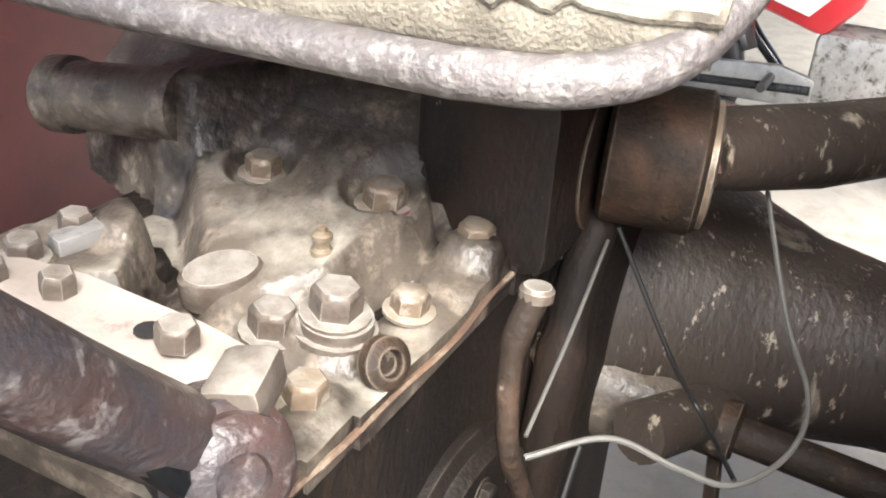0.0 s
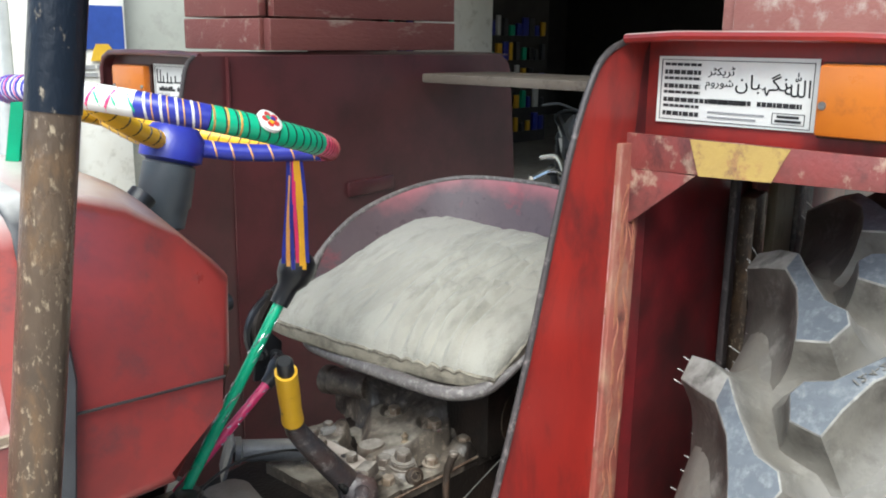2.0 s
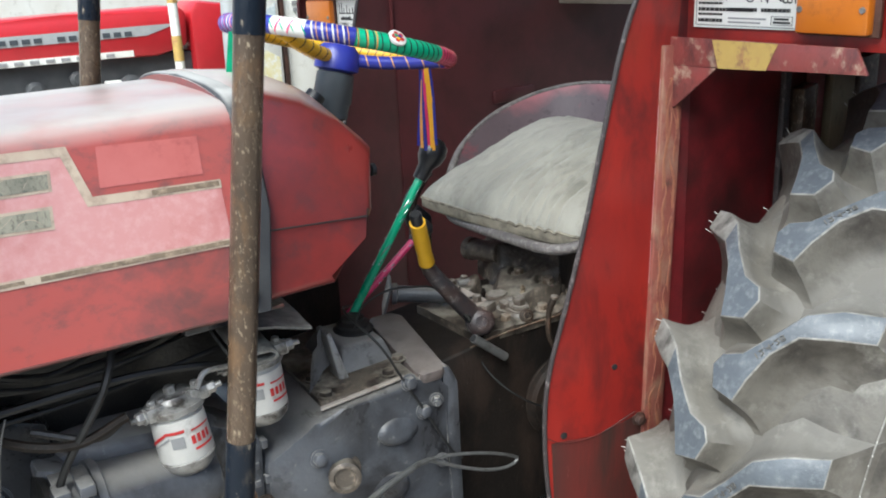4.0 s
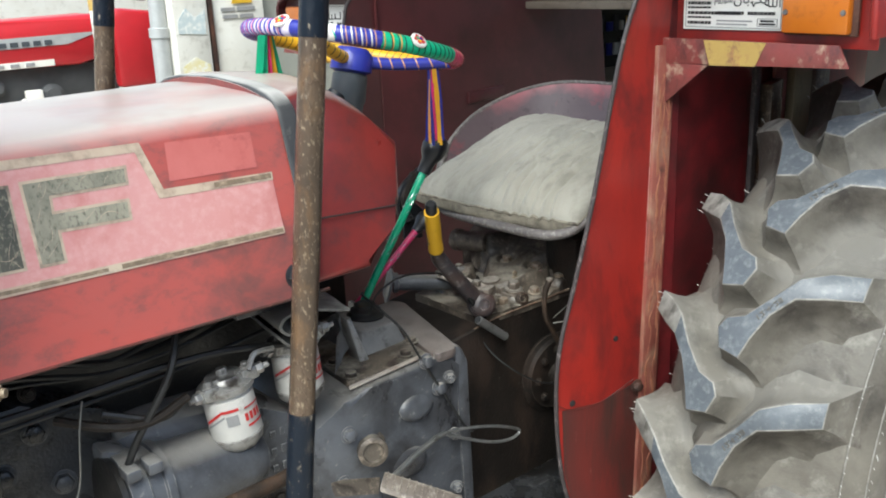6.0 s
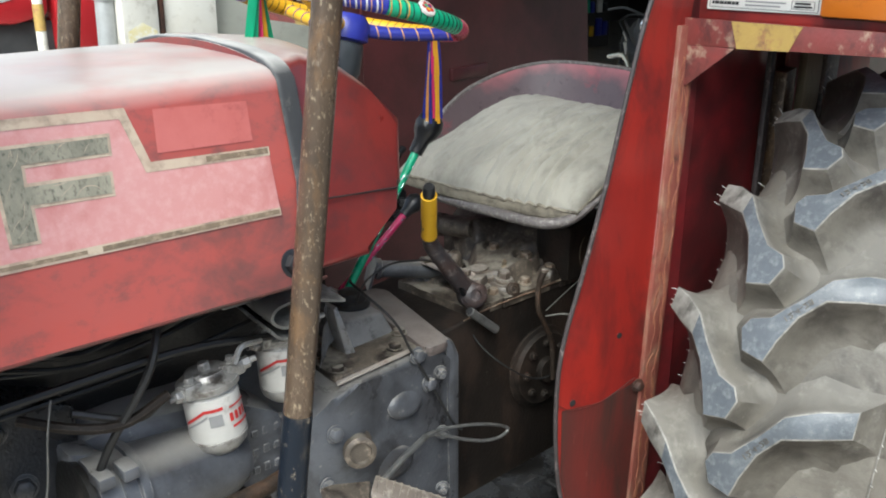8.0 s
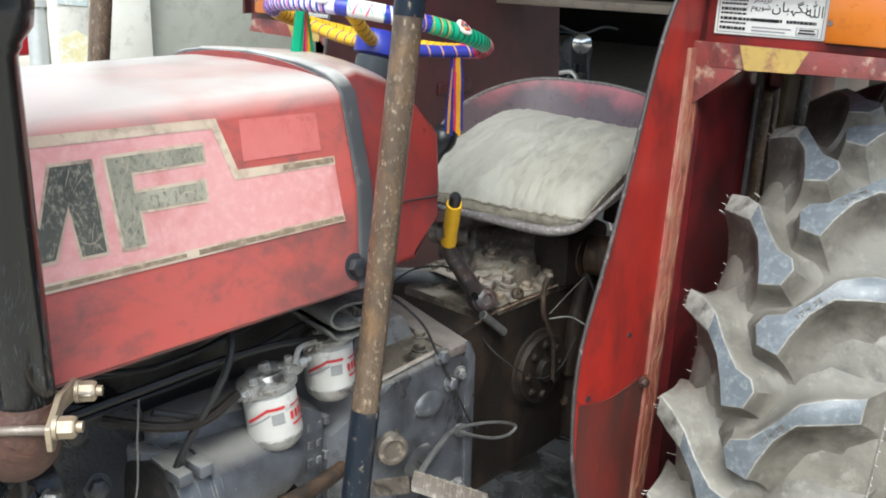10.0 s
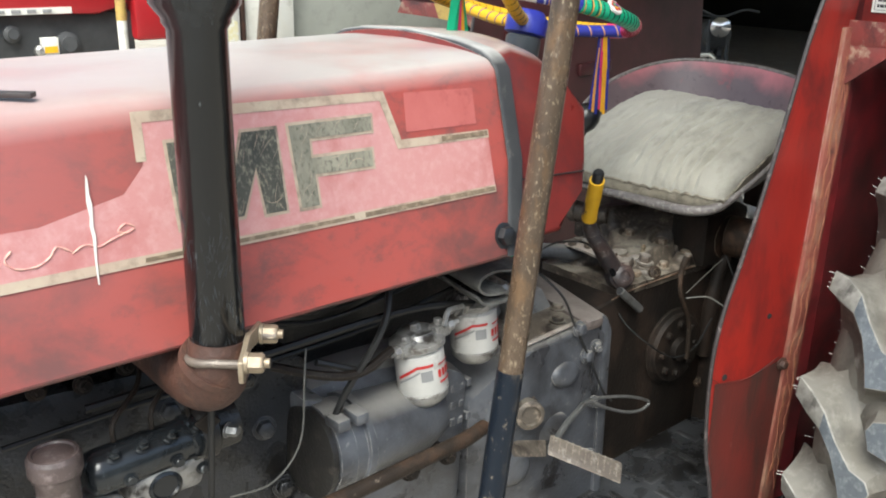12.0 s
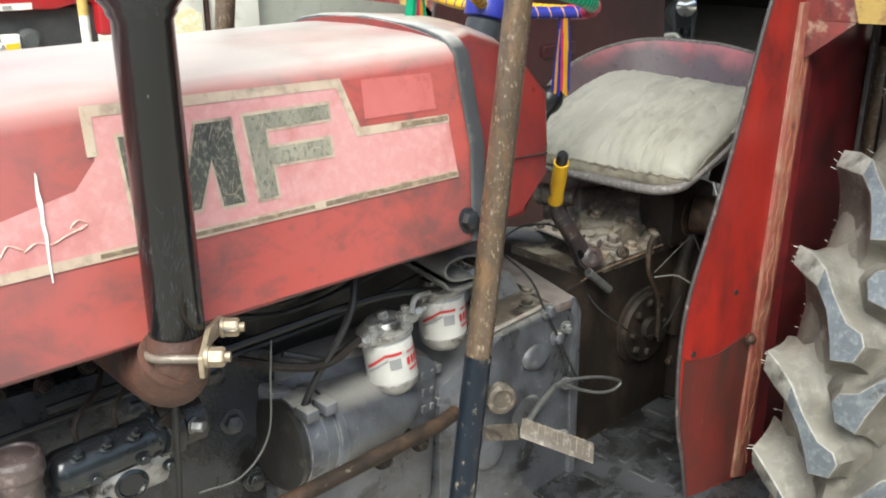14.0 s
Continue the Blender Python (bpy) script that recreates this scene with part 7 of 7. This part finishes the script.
for k in range(7):
    z = 0.99 + 0.018 * (k % 4)
    wire([(-0.28, 0.2 + 0.01 * k, z + 0.02), (-0.45, 0.16 + 0.012 * k, z + 0.03 * math.sin(k)), (-0.62, 0.17, z - 0.02), (-0.8, 0.19, z + 0.012 * (k % 3)), (-1.1, 0.2, z)], 0.003 + 0.0012 * (k % 3), WIRE if k % 3 else BAY_BLACK)
wire([(-0.36, 0.12, 0.945), (-0.4, 0.11, 0.95), (-0.42, 0.1, 0.93)], 0.005, ALLOY)
wire([(-0.53, 0.1, 0.92), (-0.6, 0.09, 0.905), (-0.66, 0.1, 0.915), (-0.72, 0.15, 0.93)], 0.0075, CAST_DARK, "dark fuel hose")
# made-up dark block: stands in for shade where ground would gleam through
part("gap_block", box((-0.26, 0.5, 0.72), (0.05, 0.6, 1.05), bevel=0.012), CAST_DARK, tractor, "added dark block closing the gap under the cowl")
# ribbons hanging from the steering wheel
tassel = thing("ribbon_tassel", "bright blue, orange and yellow ribbons hanging from the steering wheel", "ribbons", at=on_rim(-6, RW - 0.03, -0.02))
top = on_rim(-6, RW - 0.04, -0.01) + Vector((-0.004, 0.004, 0))
for k, (material, label) in enumerate(((BLUE_TAPE, "blue ribbon"), (ORANGE_TAPE, "orange ribbon"), (BLUE_TAPE, "blue ribbon"), (PINK_TAPE, "red ribbon"), (YELLOW_TAPE, "yellow ribbon"), (YELLOW_TAPE, "yellow ribbon"), (BLUE_TAPE, "blue ribbon"))):
    dx = (k - 3) * 0.005
    bm = bmesh.new()
    left, right = [], []
    for i in range(9):
        s = i / 8
        c = top + Vector((0.77 * dx * (0.55 + 0.6 * s), -0.64 * dx * (0.55 + 0.6 * s), -s * (0.16 + 0.005 * (k % 3)))) + Vector((0.002 * math.sin(5 * s + k), 0, 0))
        left.append(c - Vector((0.0021, -0.0017, 0)))
        right.append(c + Vector((0.0021, -0.0017, 0)))
    lv, rv = [bm.verts.new(q) for q in left], [bm.verts.new(q) for q in right]
    for i in range(8):
        bm.faces.new((lv[i], rv[i], rv[i + 1], lv[i + 1]))
    bmesh.ops.solidify(bm, geom=bm.faces[:], thickness=0.0006)
    part("ribbon", bm, material, tassel, label)
top = on_rim(-150, RW, -0.015)
tassel = thing("ribbon_tassel", "green and red ribbons hanging from the steering wheel front", "ribbons", at=top)
for k, material in enumerate((GREEN_TAPE, GREEN_TAPE, PINK_TAPE, YELLOW_TAPE, GREEN_TAPE)):
    bm = bmesh.new()
    lv, rv = [], []
    for i in range(7):
        s = i / 6
        c = top + Vector(((k - 2) * 0.012 * (0.5 + s), (k - 2) * 0.004, -s * 0.13))
        lv.append(bm.verts.new(c + Vector((-0.006, 0.004, 0))))
        rv.append(bm.verts.new(c + Vector((0.006, -0.004, 0))))
    for i in range(6):
        bm.faces.new((lv[i], rv[i], rv[i + 1], lv[i + 1]))
    bmesh.ops.solidify(bm, geom=bm.faces[:], thickness=0.0006)
    part("ribbon", bm, material, tassel)
# board across behind the seat
tagged(part("bench_board", box((0.96, -0.12, 1.425), (1.22, 0.8, 1.447), bevel=0.004), WOOD_PALE), "pale weathered board laid across behind the seat", "board")
# painted wooden boxes on the fender tops
for y0, y1, x1, z0, wood in ((-0.5, -0.16, 1.48, 1.542, WOOD_FADED), (0.87, 1.2, 1.15, 1.5, WOOD_RED)):
    crate = thing("wooden_box", "old red painted wooden box on the fender top", "box", "boxes on the fenders", at=(0.95, (y0 + y1) / 2, z0 - 0.002))
    for k in range(5):
        lo, hi, out_ = z0 + k * 0.072, z0 + 0.068 + k * 0.072, 0.004 * (k % 2) + (0.006 if k == 0 else 0)
        part("plank", box((0.56 + 0.012 * (k % 2), y0 - out_, lo), (x1, y0 + 0.018, hi), bevel=0.003), wood, crate)
        part("plank", box((0.56 + 0.012 * (k % 2), y1 - 0.018, lo), (x1, y1, hi), bevel=0.003), wood, crate)
        part("plank", box((0.55, y0 + 0.02, lo), (0.57, y1 - 0.02, hi), bevel=0.003), wood, crate)
    if wood is WOOD_FADED:
        # slanted painted bands on the lower planks
        for k, paint in enumerate((PINK_DULL, BLUE_DULL, PINK_DULL, BAR_YELLOW, PINK_DULL, BLUE_DULL, BAR_YELLOW, PINK_DULL)):
            y = y0 + 0.03 + k * 0.036
            part("paint_band", slab([(0.5485, y, z0 + 0.076), (0.5485, y + 0.022, z0 + 0.076), (0.5485, y + 0.034, z0 + 0.136), (0.5485, y + 0.012, z0 + 0.136)], (-0.001, 0, 0)), paint, crate, smooth=0)
            x = 0.6 + k * 0.1
            part("paint_band", slab([(x, y0 - 0.0045, z0 + 0.076), (x + 0.05, y0 - 0.0045, z0 + 0.076), (x + 0.08, y0 - 0.0045, z0 + 0.136), (x + 0.03, y0 - 0.0045, z0 + 0.136)], (0, -0.001, 0)), paint, crate, smooth=0)

# mating flange between gearbox and centre housing, with its studs
bm = slab([(0.09, 0.148, 0.3), (0.118, 0.148, 0.3), (0.118, 0.152, 0.755), (0.105, 0.16, 0.79), (0.08, 0.16, 0.8), (0.085, 0.152, 0.755)], (0, 0.4, 0), 0.012)
part("housing_flange", bm, CAST_GREY, tractor, "oily grey housing flange")
part("flange_ridge", slab([(0.026, 0.172, 0.772), (0.034, 0.155, 0.77), (0.08, 0.152, 0.77), (0.096, 0.17, 0.772), (0.155, 0.42, 0.785), (0.14, 0.45, 0.785), (0.085, 0.45, 0.785), (0.07, 0.42, 0.785)], (0, 0, 0.026), 0.011), RIDGE_MAUVE, tractor, "dusty brown ridge across the housing joint")
for x, z in ((0.06, 0.735), (0.066, 0.6), (0.066, 0.47)):
    part("flange_nut", bolt((x, 0.152, z), (-0.5, -1, 0), af=0.019, high=0.012, stud=0.006), CAST_GREY, tractor)
# swellings cast into the gearbox side
for at, r_, squash in (((-0.06, 0.165, 0.58), 0.05, 0.7), ((-0.17, 0.165, 0.53), 0.045, 1.0)):
    bm = lathe(at, (-0.2, -1, 0.15), [(0, r_), (0.008, r_ * 0.93), (0.014, r_ * 0.75), (0.017, r_ * 0.4)], 24)
    for v in bm.verts:
        v.co.z = at[2] + (v.co.z - at[2]) * squash
    part("casting_boss", bm, CAST_GREY, tractor, "rounded casting boss")
# lumps of the sump flange under the steering rod
for x, z, r_ in ((-0.4, 0.66, 0.022), (-0.36, 0.635, 0.018), (-0.45, 0.64, 0.02), (-0.31, 0.655, 0.016)):
    part("sump_bolt", bolt((x, 0.15, z), (-0.3, -1, 0.2), af=r_ * 1.3, high=r_ * 0.8, stud=0.006), CAST_DARK, tractor)
bm = lathe((-0.02, 0.17, 0.7), (0.3, -1, 0.2), [(0, 0.058), (0.01, 0.054), (0.018, 0.044), (0.022, 0.025)], 24)
for v in bm.verts:
    v.co.z = 0.7 + (v.co.z - 0.7) * 0.6
part("casting_boss", bm, CAST_GREY, tractor, "rounded casting boss")

# ---- the yard behind ----
def wall(name, lo, hi, material, label, category="wall"):
    return tagged(part(name, box(lo, hi, bevel=0.01), material), label, category, kind="structure")


wall("wall_yard", (-14.0, 15.0, -0.05), (8.0, 15.3, 4.5), WHITEWASH, "pale sunlit yard wall")
wall("wall_grey", (3.08, 6.2, -0.05), (5.0, 6.4, 4.2), PLASTER, "grey plastered wall beside the shop")
wall("wall_pillar", (6.75, 5.9, -0.05), (7.4, 6.5, 4.2), WHITEWASH, "white painted shop pillar", "pillar")
wall("wall_lintel", (4.9, 5.95, 3.0), (16.0, 6.45, 4.2), PLASTER, "grey shop front above the opening")
# near-black shop walls: the dim inside is put into their tone
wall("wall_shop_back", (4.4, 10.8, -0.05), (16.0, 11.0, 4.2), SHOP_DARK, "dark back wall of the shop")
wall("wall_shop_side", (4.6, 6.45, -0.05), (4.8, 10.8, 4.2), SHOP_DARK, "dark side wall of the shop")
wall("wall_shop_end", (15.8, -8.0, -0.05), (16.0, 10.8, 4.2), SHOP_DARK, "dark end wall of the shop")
# unseen ceiling, added to keep daylight out of the shop
wall("ceiling", (4.4, 5.9, 4.2), (16.0, 11.0, 4.35), SHOP_DARK, "unseen shop ceiling added to darken the inside", "ceiling")

# unseen roof, added to keep sky light off the seat and rear wheel
tagged(part("ceiling_blocker", slab([(-0.6, -1.5, 2.9), (16.0, -1.5, 2.9), (16.0, 6.3, 2.9), (4.2, 6.3, 2.9), (4.2, 4.0, 2.9), (-0.6, 4.0, 2.9)], (0, 0, 0.1)), PLASTER), "unseen plain roof added to shade the tractor", "roof", kind="structure")

# two unseen walls, added to cut fill light and darken what the paint reflects
wall("wall_dim_near", (-14.0, -6.6, -0.05), (16.0, -6.3, 3.2), YARD_GREY, "unseen grey wall added to dim light and reflections on the near side")
wall("wall_dim_end", (-14.3, -6.6, -0.05), (-14.0, 15.3, 3.2), YARD_GREY, "unseen grey wall added to dim light and reflections at the front end")

# poles and boards before the yard
tagged(part("yard_pipe", lathe((2.11, 6.19, -0.03), (0.02, 0, 1), [(0, 0.075), (0.02, 0.075), (1.12, 0.075), (1.125, 0.088), (1.2, 0.088), (1.205, 0.07), (4.0, 0.066)], 20), GALV), "grey galvanised upright pipe", "pipe")
pillar = thing("yard_pillar", "weathered white pillar with faded blue and yellow paint", "pillar", at=(2.35, 6.15, 0))
part("shaft", box((2.19, 6.02, -0.03), (2.5, 6.3, 4.0), bevel=0.015), WHITEWASH, pillar)
part("paint_mark", slab([(2.22, 6.015, 1.12), (2.46, 6.015, 1.1), (2.47, 6.015, 1.3), (2.38, 6.015, 1.24), (2.3, 6.015, 1.32), (2.22, 6.015, 1.22)], (0, -0.003, 0)), mat("faded_blue_paint", (0.35, 0.45, 0.5), (0.55, 0.58, 0.55), 0.8, scale=9, spots=(0.7, 0.7, 0.66), spot_at=0.55), pillar, "faded pale blue mark")
part("paint_mark", slab([(2.22, 6.015, 0.6), (2.47, 6.015, 0.6), (2.47, 6.015, 0.85), (2.35, 6.015, 0.92), (2.22, 6.015, 0.85)], (0, -0.003, 0)), mat("faded_yellow_paint", (0.62, 0.55, 0.25), (0.7, 0.66, 0.5), 0.8, scale=9, spots=(0.7, 0.7, 0.66), spot_at=0.55), pillar, "faded yellow mark")
tagged(part("angle_post", box((2.52, 6.04, -0.03), (2.56, 6.09, 4.0), bevel=0.004), RUST), "thin rusty brown angle post", "post")
board = thing("sign_board", "white notice board with a blue and yellow head", "sign", at=(2.8, 6.1, 0))
part("panel", box((2.58, 6.08, 0.0), (3.06, 6.12, 2.4), bevel=0.004), WHITEWASH, board)
part("head", box((2.6, 6.07, 1.42), (3.04, 6.078, 1.75)), mat("sign_blue", (0.03, 0.07, 0.3), rough=0.5, scale=8), board, "blue sign head")
part("emblem", slab([(2.75, 6.068, 1.33), (2.95, 6.068, 1.33), (2.93, 6.068, 1.42), (2.9, 6.068, 1.46), (2.8, 6.068, 1.46), (2.78, 6.068, 1.42)], (0, -0.004, 0)), mat("sign_yellow", (0.65, 0.4, 0.03), rough=0.5, scale=8), board, "yellow emblem")
for x0, x1, z in ((2.65, 2.78, 1.27), (2.8, 2.97, 1.27), (2.66, 2.8, 1.21), (2.82, 2.95, 1.21)):
    part("print_bar", box((x0, 6.068, z), (x1, 6.076, z + 0.03)), PRINT_GREY, board)
# striped pole by the far tractor
pole = thing("striped_pole", "white pole with faded yellow bands", "pole", at=(2.17, 7.7, 0))
part("pole_shaft", lathe((2.17, 7.7, -0.03), (0, 0, 1), [(0, 0.046), (3.5, 0.046)], 14), WHITEWASH, pole)
for z in (0.2, 0.75, 1.3, 1.85):
    part("band", lathe((2.17, 7.7, z), (0, 0, 1), [(0, 0.0492), (0.24, 0.0492)], 14), BAR_YELLOW, pole)

# the other tractor across the yard
far = thing("red_tractor", "bright red new tractor parked across the yard", "tractor", at=(1.6, 8.5, 0))
bm = slab([(-0.6, 8.1, 0.86), (2.1, 8.1, 0.78), (2.42, 8.1, 0.86), (2.44, 8.1, 1.2), (2.36, 8.1, 1.26), (1.2, 8.1, 1.24), (-0.4, 8.1, 1.2), (-0.6, 8.1, 1.1)], (0, 0.62, 0), 0.05)
part("hood", bm, FAR_RED, far, "glossy red hood")
part("side_stripe", slab([(-0.5, 8.095, 0.97), (2.0, 8.095, 0.99), (2.34, 8.095, 1.09), (-0.5, 8.095, 1.07)], (0, -0.004, 0)), GALV, far, "silver grey side stripe")
for k in range(14):
    if k != 6:
        part("lettering_bar", box((0.42 + k * 0.105, 8.08, 1.0), (0.49 + k * 0.105, 8.092, 1.045)), BOOT_GREY, far)
part("number_strip", box((0.2, 8.09, 0.8), (1.85, 8.1, 0.86)), WHITEWASH, far, "white strip on the lower hood")
for k in range(8):
    part("lettering_bar", box((0.6 + k * 0.14, 8.08, 0.815), (0.68 + k * 0.14, 8.092, 0.845)), PRINT_GREY, far)
part("chassis", box((-0.4, 8.2, 0.3), (2.5, 8.65, 0.8), bevel=0.03), FAR_DARK, far, "dark engine and gearbox")
for x, z, r in ((0.4, 0.6, 0.07), (0.9, 0.55, 0.09), (1.3, 0.62, 0.08), (1.8, 0.5, 0.12), (1.55, 0.45, 0.06)):
    part("engine_part", lathe((x, 8.2, z), (0, -1, 0.1), [(0, r), (0.06, r), (0.08, r * 0.6), (0.1, r * 0.6)], 16), FAR_DARK if r > 0.075 else ALLOY, far)
part("cowl", slab([(2.47, 8.1, 0.5), (3.0, 8.1, 0.5), (3.05, 8.1, 1.0), (2.98, 8.1, 1.24), (2.55, 8.1, 1.3), (2.47, 8.1, 1.2)], (0, 0.6, 0), 0.06), FAR_RED, far, "red instrument cowl")
part("fender", slab([(2.95, 7.9, 0.55), (3.3, 7.9, 1.15), (4.0, 7.9, 1.28), (4.2, 7.9, 0.6)], (0, 0.4, 0), 0.05), FAR_RED, far, "red rear fender")
part("front_axle", box((-0.2, 7.8, 0.35), (0.0, 9.0, 0.45), bevel=0.02), FAR_DARK, far)
for x, y, r, w in ((-0.1, 7.75, 0.36, 0.2), (3.6, 7.75, 0.64, 0.34)):
    bm = lathe((x, y + w, r - 0.03), (0, -1, 0), [(0, r * 0.6), (0.02, r * 0.9), (w * 0.2, r), (w * 0.8, r), (w - 0.02, r * 0.9), (w, r * 0.6)], 36)
    w_ = part("wheel", bm, FAR_DARK, far, "black tractor wheel")
    part("disc", lathe((x, y + 0.02, r - 0.03), (0, -1, 0), [(0, r * 0.58), (0.03, r * 0.55), (0.035, r * 0.2), (0.08, r * 0.18)], 28), WHITEWASH, w_, "white wheel disc")
part("steering_wheel", tube([(2.75 + 0.2 * math.cos(a), 8.4 + 0.2 * math.sin(a), 1.42 - 0.06 * math.cos(a)) for a in (k * math.pi / 12 for k in range(24))], 0.015, 8, closed=True), BLACK_PLASTIC, far)
part("engine_trim", box((1.55, 8.1, 0.42), (1.7, 8.2, 0.58), bevel=0.01), WHITEWASH, far)
part("warning_plate", box((1.56, 8.088, 0.44), (1.68, 8.097, 0.5)), YELLOW_TAPE, far, "small yellow plate")


# ---- motorbikes ----
def motorbike(at, turn, paint, label, bright=CHROME):
    """Along its own x, the front wheel ahead at +x."""
    bike = thing("motorbike", label, "motorbike", "parked motorbikes")
    def ring(x, r, z, thick, name, material, parent=bike):
        return part(name, tube([(x + r * math.cos(a), 0, z + r * math.sin(a)) for a in (k * math.pi / 18 for k in range(36))], thick, 10, closed=True), material, parent)
    for x in (-0.62, 0.62):
        w = ring(x, 0.27, 0.3, 0.036, "wheel", BLACK_RUBBER)
        ring(x, 0.235, 0.3, 0.014, "rim", bright, w)
        part("hub", lathe((x, 0.05, 0.3), (0, -1, 0), [(0, 0.03), (0.02, 0.06), (0.08, 0.06), (0.1, 0.03)], 18), STEEL, w)
        for k in range(12):
            a = k * math.pi / 6 + 0.1
            part("spoke", tube([(x + 0.05 * math.cos(a), 0.02 * (-1) ** k, 0.3 + 0.05 * math.sin(a)), (x + 0.23 * math.cos(a + 0.25), 0, 0.3 + 0.23 * math.sin(a + 0.25))], 0.002, 5), bright, w)
        part("mudguard", tube([(x + 0.33 * math.cos(a), 0, 0.3 + 0.33 * math.sin(a)) for a in (radians(20 + k * 12) for k in range(12))], 0.035, 8), paint if x > 0 else bright, bike)
    part("tank", lathe((0.02, 0, 0.8), (1, 0, 0.08), [(0, 0.05), (0.05, 0.11), (0.2, 0.14), (0.36, 0.12), (0.42, 0.04)], 20), paint, bike, "painted fuel tank")
    part("side_panel", slab([(-0.5, -0.12, 0.62), (-0.1, -0.12, 0.5), (0.0, -0.12, 0.62), (-0.1, -0.12, 0.74), (-0.62, -0.12, 0.78)], (0, 0.24, 0), 0.03), paint, bike, "painted side panel")
    part("panel_flash", slab([(-0.5, -0.124, 0.66), (-0.15, -0.124, 0.56), (-0.08, -0.124, 0.64), (-0.14, -0.124, 0.7)], (0, -0.004, 0)), WHITE_PLASTIC, bike, "white flash")
    part("panel_flash", slab([(-0.56, -0.1245, 0.74), (-0.2, -0.1245, 0.7), (-0.1, -0.1245, 0.72), (-0.58, -0.1245, 0.77)], (0, -0.004, 0)), WHITE_PLASTIC, bike, "white flash")
    part("chain_case", slab([(-0.7, -0.1, 0.26), (-0.1, -0.1, 0.28), (-0.08, -0.1, 0.37), (-0.2, -0.1, 0.4), (-0.66, -0.1, 0.36)], (0, 0.03, 0), 0.012), STEEL, bike, "pale steel chain case")
    part("swing_arm", tube([(-0.62, -0.09, 0.3), (-0.1, -0.09, 0.34)], 0.018, 10), BLACK_PIPE, bike)
    part("grab_rail", tube(spline([(-0.3, -0.15, 0.8), (-0.6, -0.16, 0.84), (-0.8, -0.1, 0.88), (-0.84, 0, 0.9), (-0.8, 0.1, 0.88), (-0.6, 0.16, 0.84), (-0.3, 0.15, 0.8)], 5), 0.009, 8), bright, bike, "chrome grab rail")
    part("foot_rest", tube([(-0.22, -0.06, 0.36), (-0.22, -0.24, 0.36)], 0.014, 10), BLACK_RUBBER, bike)
    part("saddle", slab([(-0.72, -0.12, 0.82), (-0.1, -0.12, 0.76), (0.02, -0.11, 0.8), (-0.1, -0.12, 0.84), (-0.72, -0.12, 0.88)], (0, 0.24, 0), 0.03), BLACK_RUBBER, bike, "black long saddle")
    part("engine", box((-0.12, -0.1, 0.3), (0.2, 0.1, 0.52), bevel=0.03), ALLOY, bike, "alloy engine")
    part("cylinder", lathe((0.1, 0, 0.45), (0.5, 0, 0.8), [(0, 0.07), (0.03, 0.075), (0.035, 0.06), (0.06, 0.06), (0.065, 0.075), (0.09, 0.075), (0.15, 0.06)], 18), ALLOY, bike)
    part("exhaust", tube(spline([(0.2, -0.1, 0.42), (0.28, -0.12, 0.3), (0.0, -0.14, 0.22), (-0.4, -0.15, 0.25), (-0.9, -0.15, 0.33)], 6), [0.02] * 13 + [0.035] * 12, 12), bright, bike, "chrome exhaust")
    for y in (-0.13, 0.13):
        part("shock_absorber", tube([(-0.62, y, 0.33), (-0.5, y, 0.72)], 0.016, 10), bright, bike)
        part("spring", tube([(-0.62 + 0.12 * s + 0.03 * math.cos(s * 60), y + 0.03 * math.sin(s * 60), 0.36 + 0.34 * s) for s in (k / 90 for k in range(91))], 0.005, 5), bright, bike)
        part("fork", tube([(0.62, y * 0.6, 0.3), (0.42, y * 0.6, 0.95)], 0.017, 10), bright, bike)
    part("frame_tube", tube([(0.4, 0, 0.85), (0.25, 0, 0.4), (-0.15, 0, 0.3), (-0.3, 0, 0.45), (-0.55, 0, 0.75)], 0.02, 10), BLACK_PIPE, bike)
    part("handlebar", tube(spline([(0.3, -0.34, 1.02), (0.38, -0.2, 1.04), (0.42, 0, 0.98), (0.38, 0.2, 1.04), (0.3, 0.34, 1.02)], 5), 0.012, 8), bright, bike)
    part("headlamp", lathe((0.44, 0, 0.9), (1, 0, 0), [(0, 0.04), (0.04, 0.08), (0.1, 0.085), (0.105, 0.075), (0.12, 0.02)], 20), CHROME, bike)
    bike.matrix_basis = Matrix.Translation(at) @ Matrix.Rotation(radians(turn), 4, "Z")
    return bike


first = motorbike((2.95, 0.12, -0.03), -92, FAR_RED, "red and white motorbike with chrome shock absorbers")
# its chrome gets a dark tone: the dim light there painted into the metal
motorbike((6.06, 3.79, -0.03), -140, FAR_DARK, "motorbike with darkened metalwork and a chrome headlamp", FAR_DARK)
motorbike((2.34, 1.84, -0.03), -57, BLACK_PIPE, "black motorbike parked behind the tractor")
# dim goods on the shop shelves
rack = thing("goods_rack", "dark rack of colourful hanging packets in the shop", "rack", at=(9.2, 7.6, 0))
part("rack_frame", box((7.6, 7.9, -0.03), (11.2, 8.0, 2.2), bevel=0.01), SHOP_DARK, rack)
rnd = random.Random(12)
tones = [BLUE_TAPE, BLUE_TAPE, YELLOW_TAPE, GREEN_TAPE, WHITE_PLASTIC, BLACK_PLASTIC, FAR_DARK]
for i in range(22):
    for j in range(5):
        x, z = 7.7 + i * 0.155, 0.15 + j * 0.36
        part("packet", box((x, 7.84, z), (x + rnd.uniform(0.06, 0.13), 7.89, z + rnd.uniform(0.12, 0.3)), bevel=0.01), rnd.choice(tones), rack)
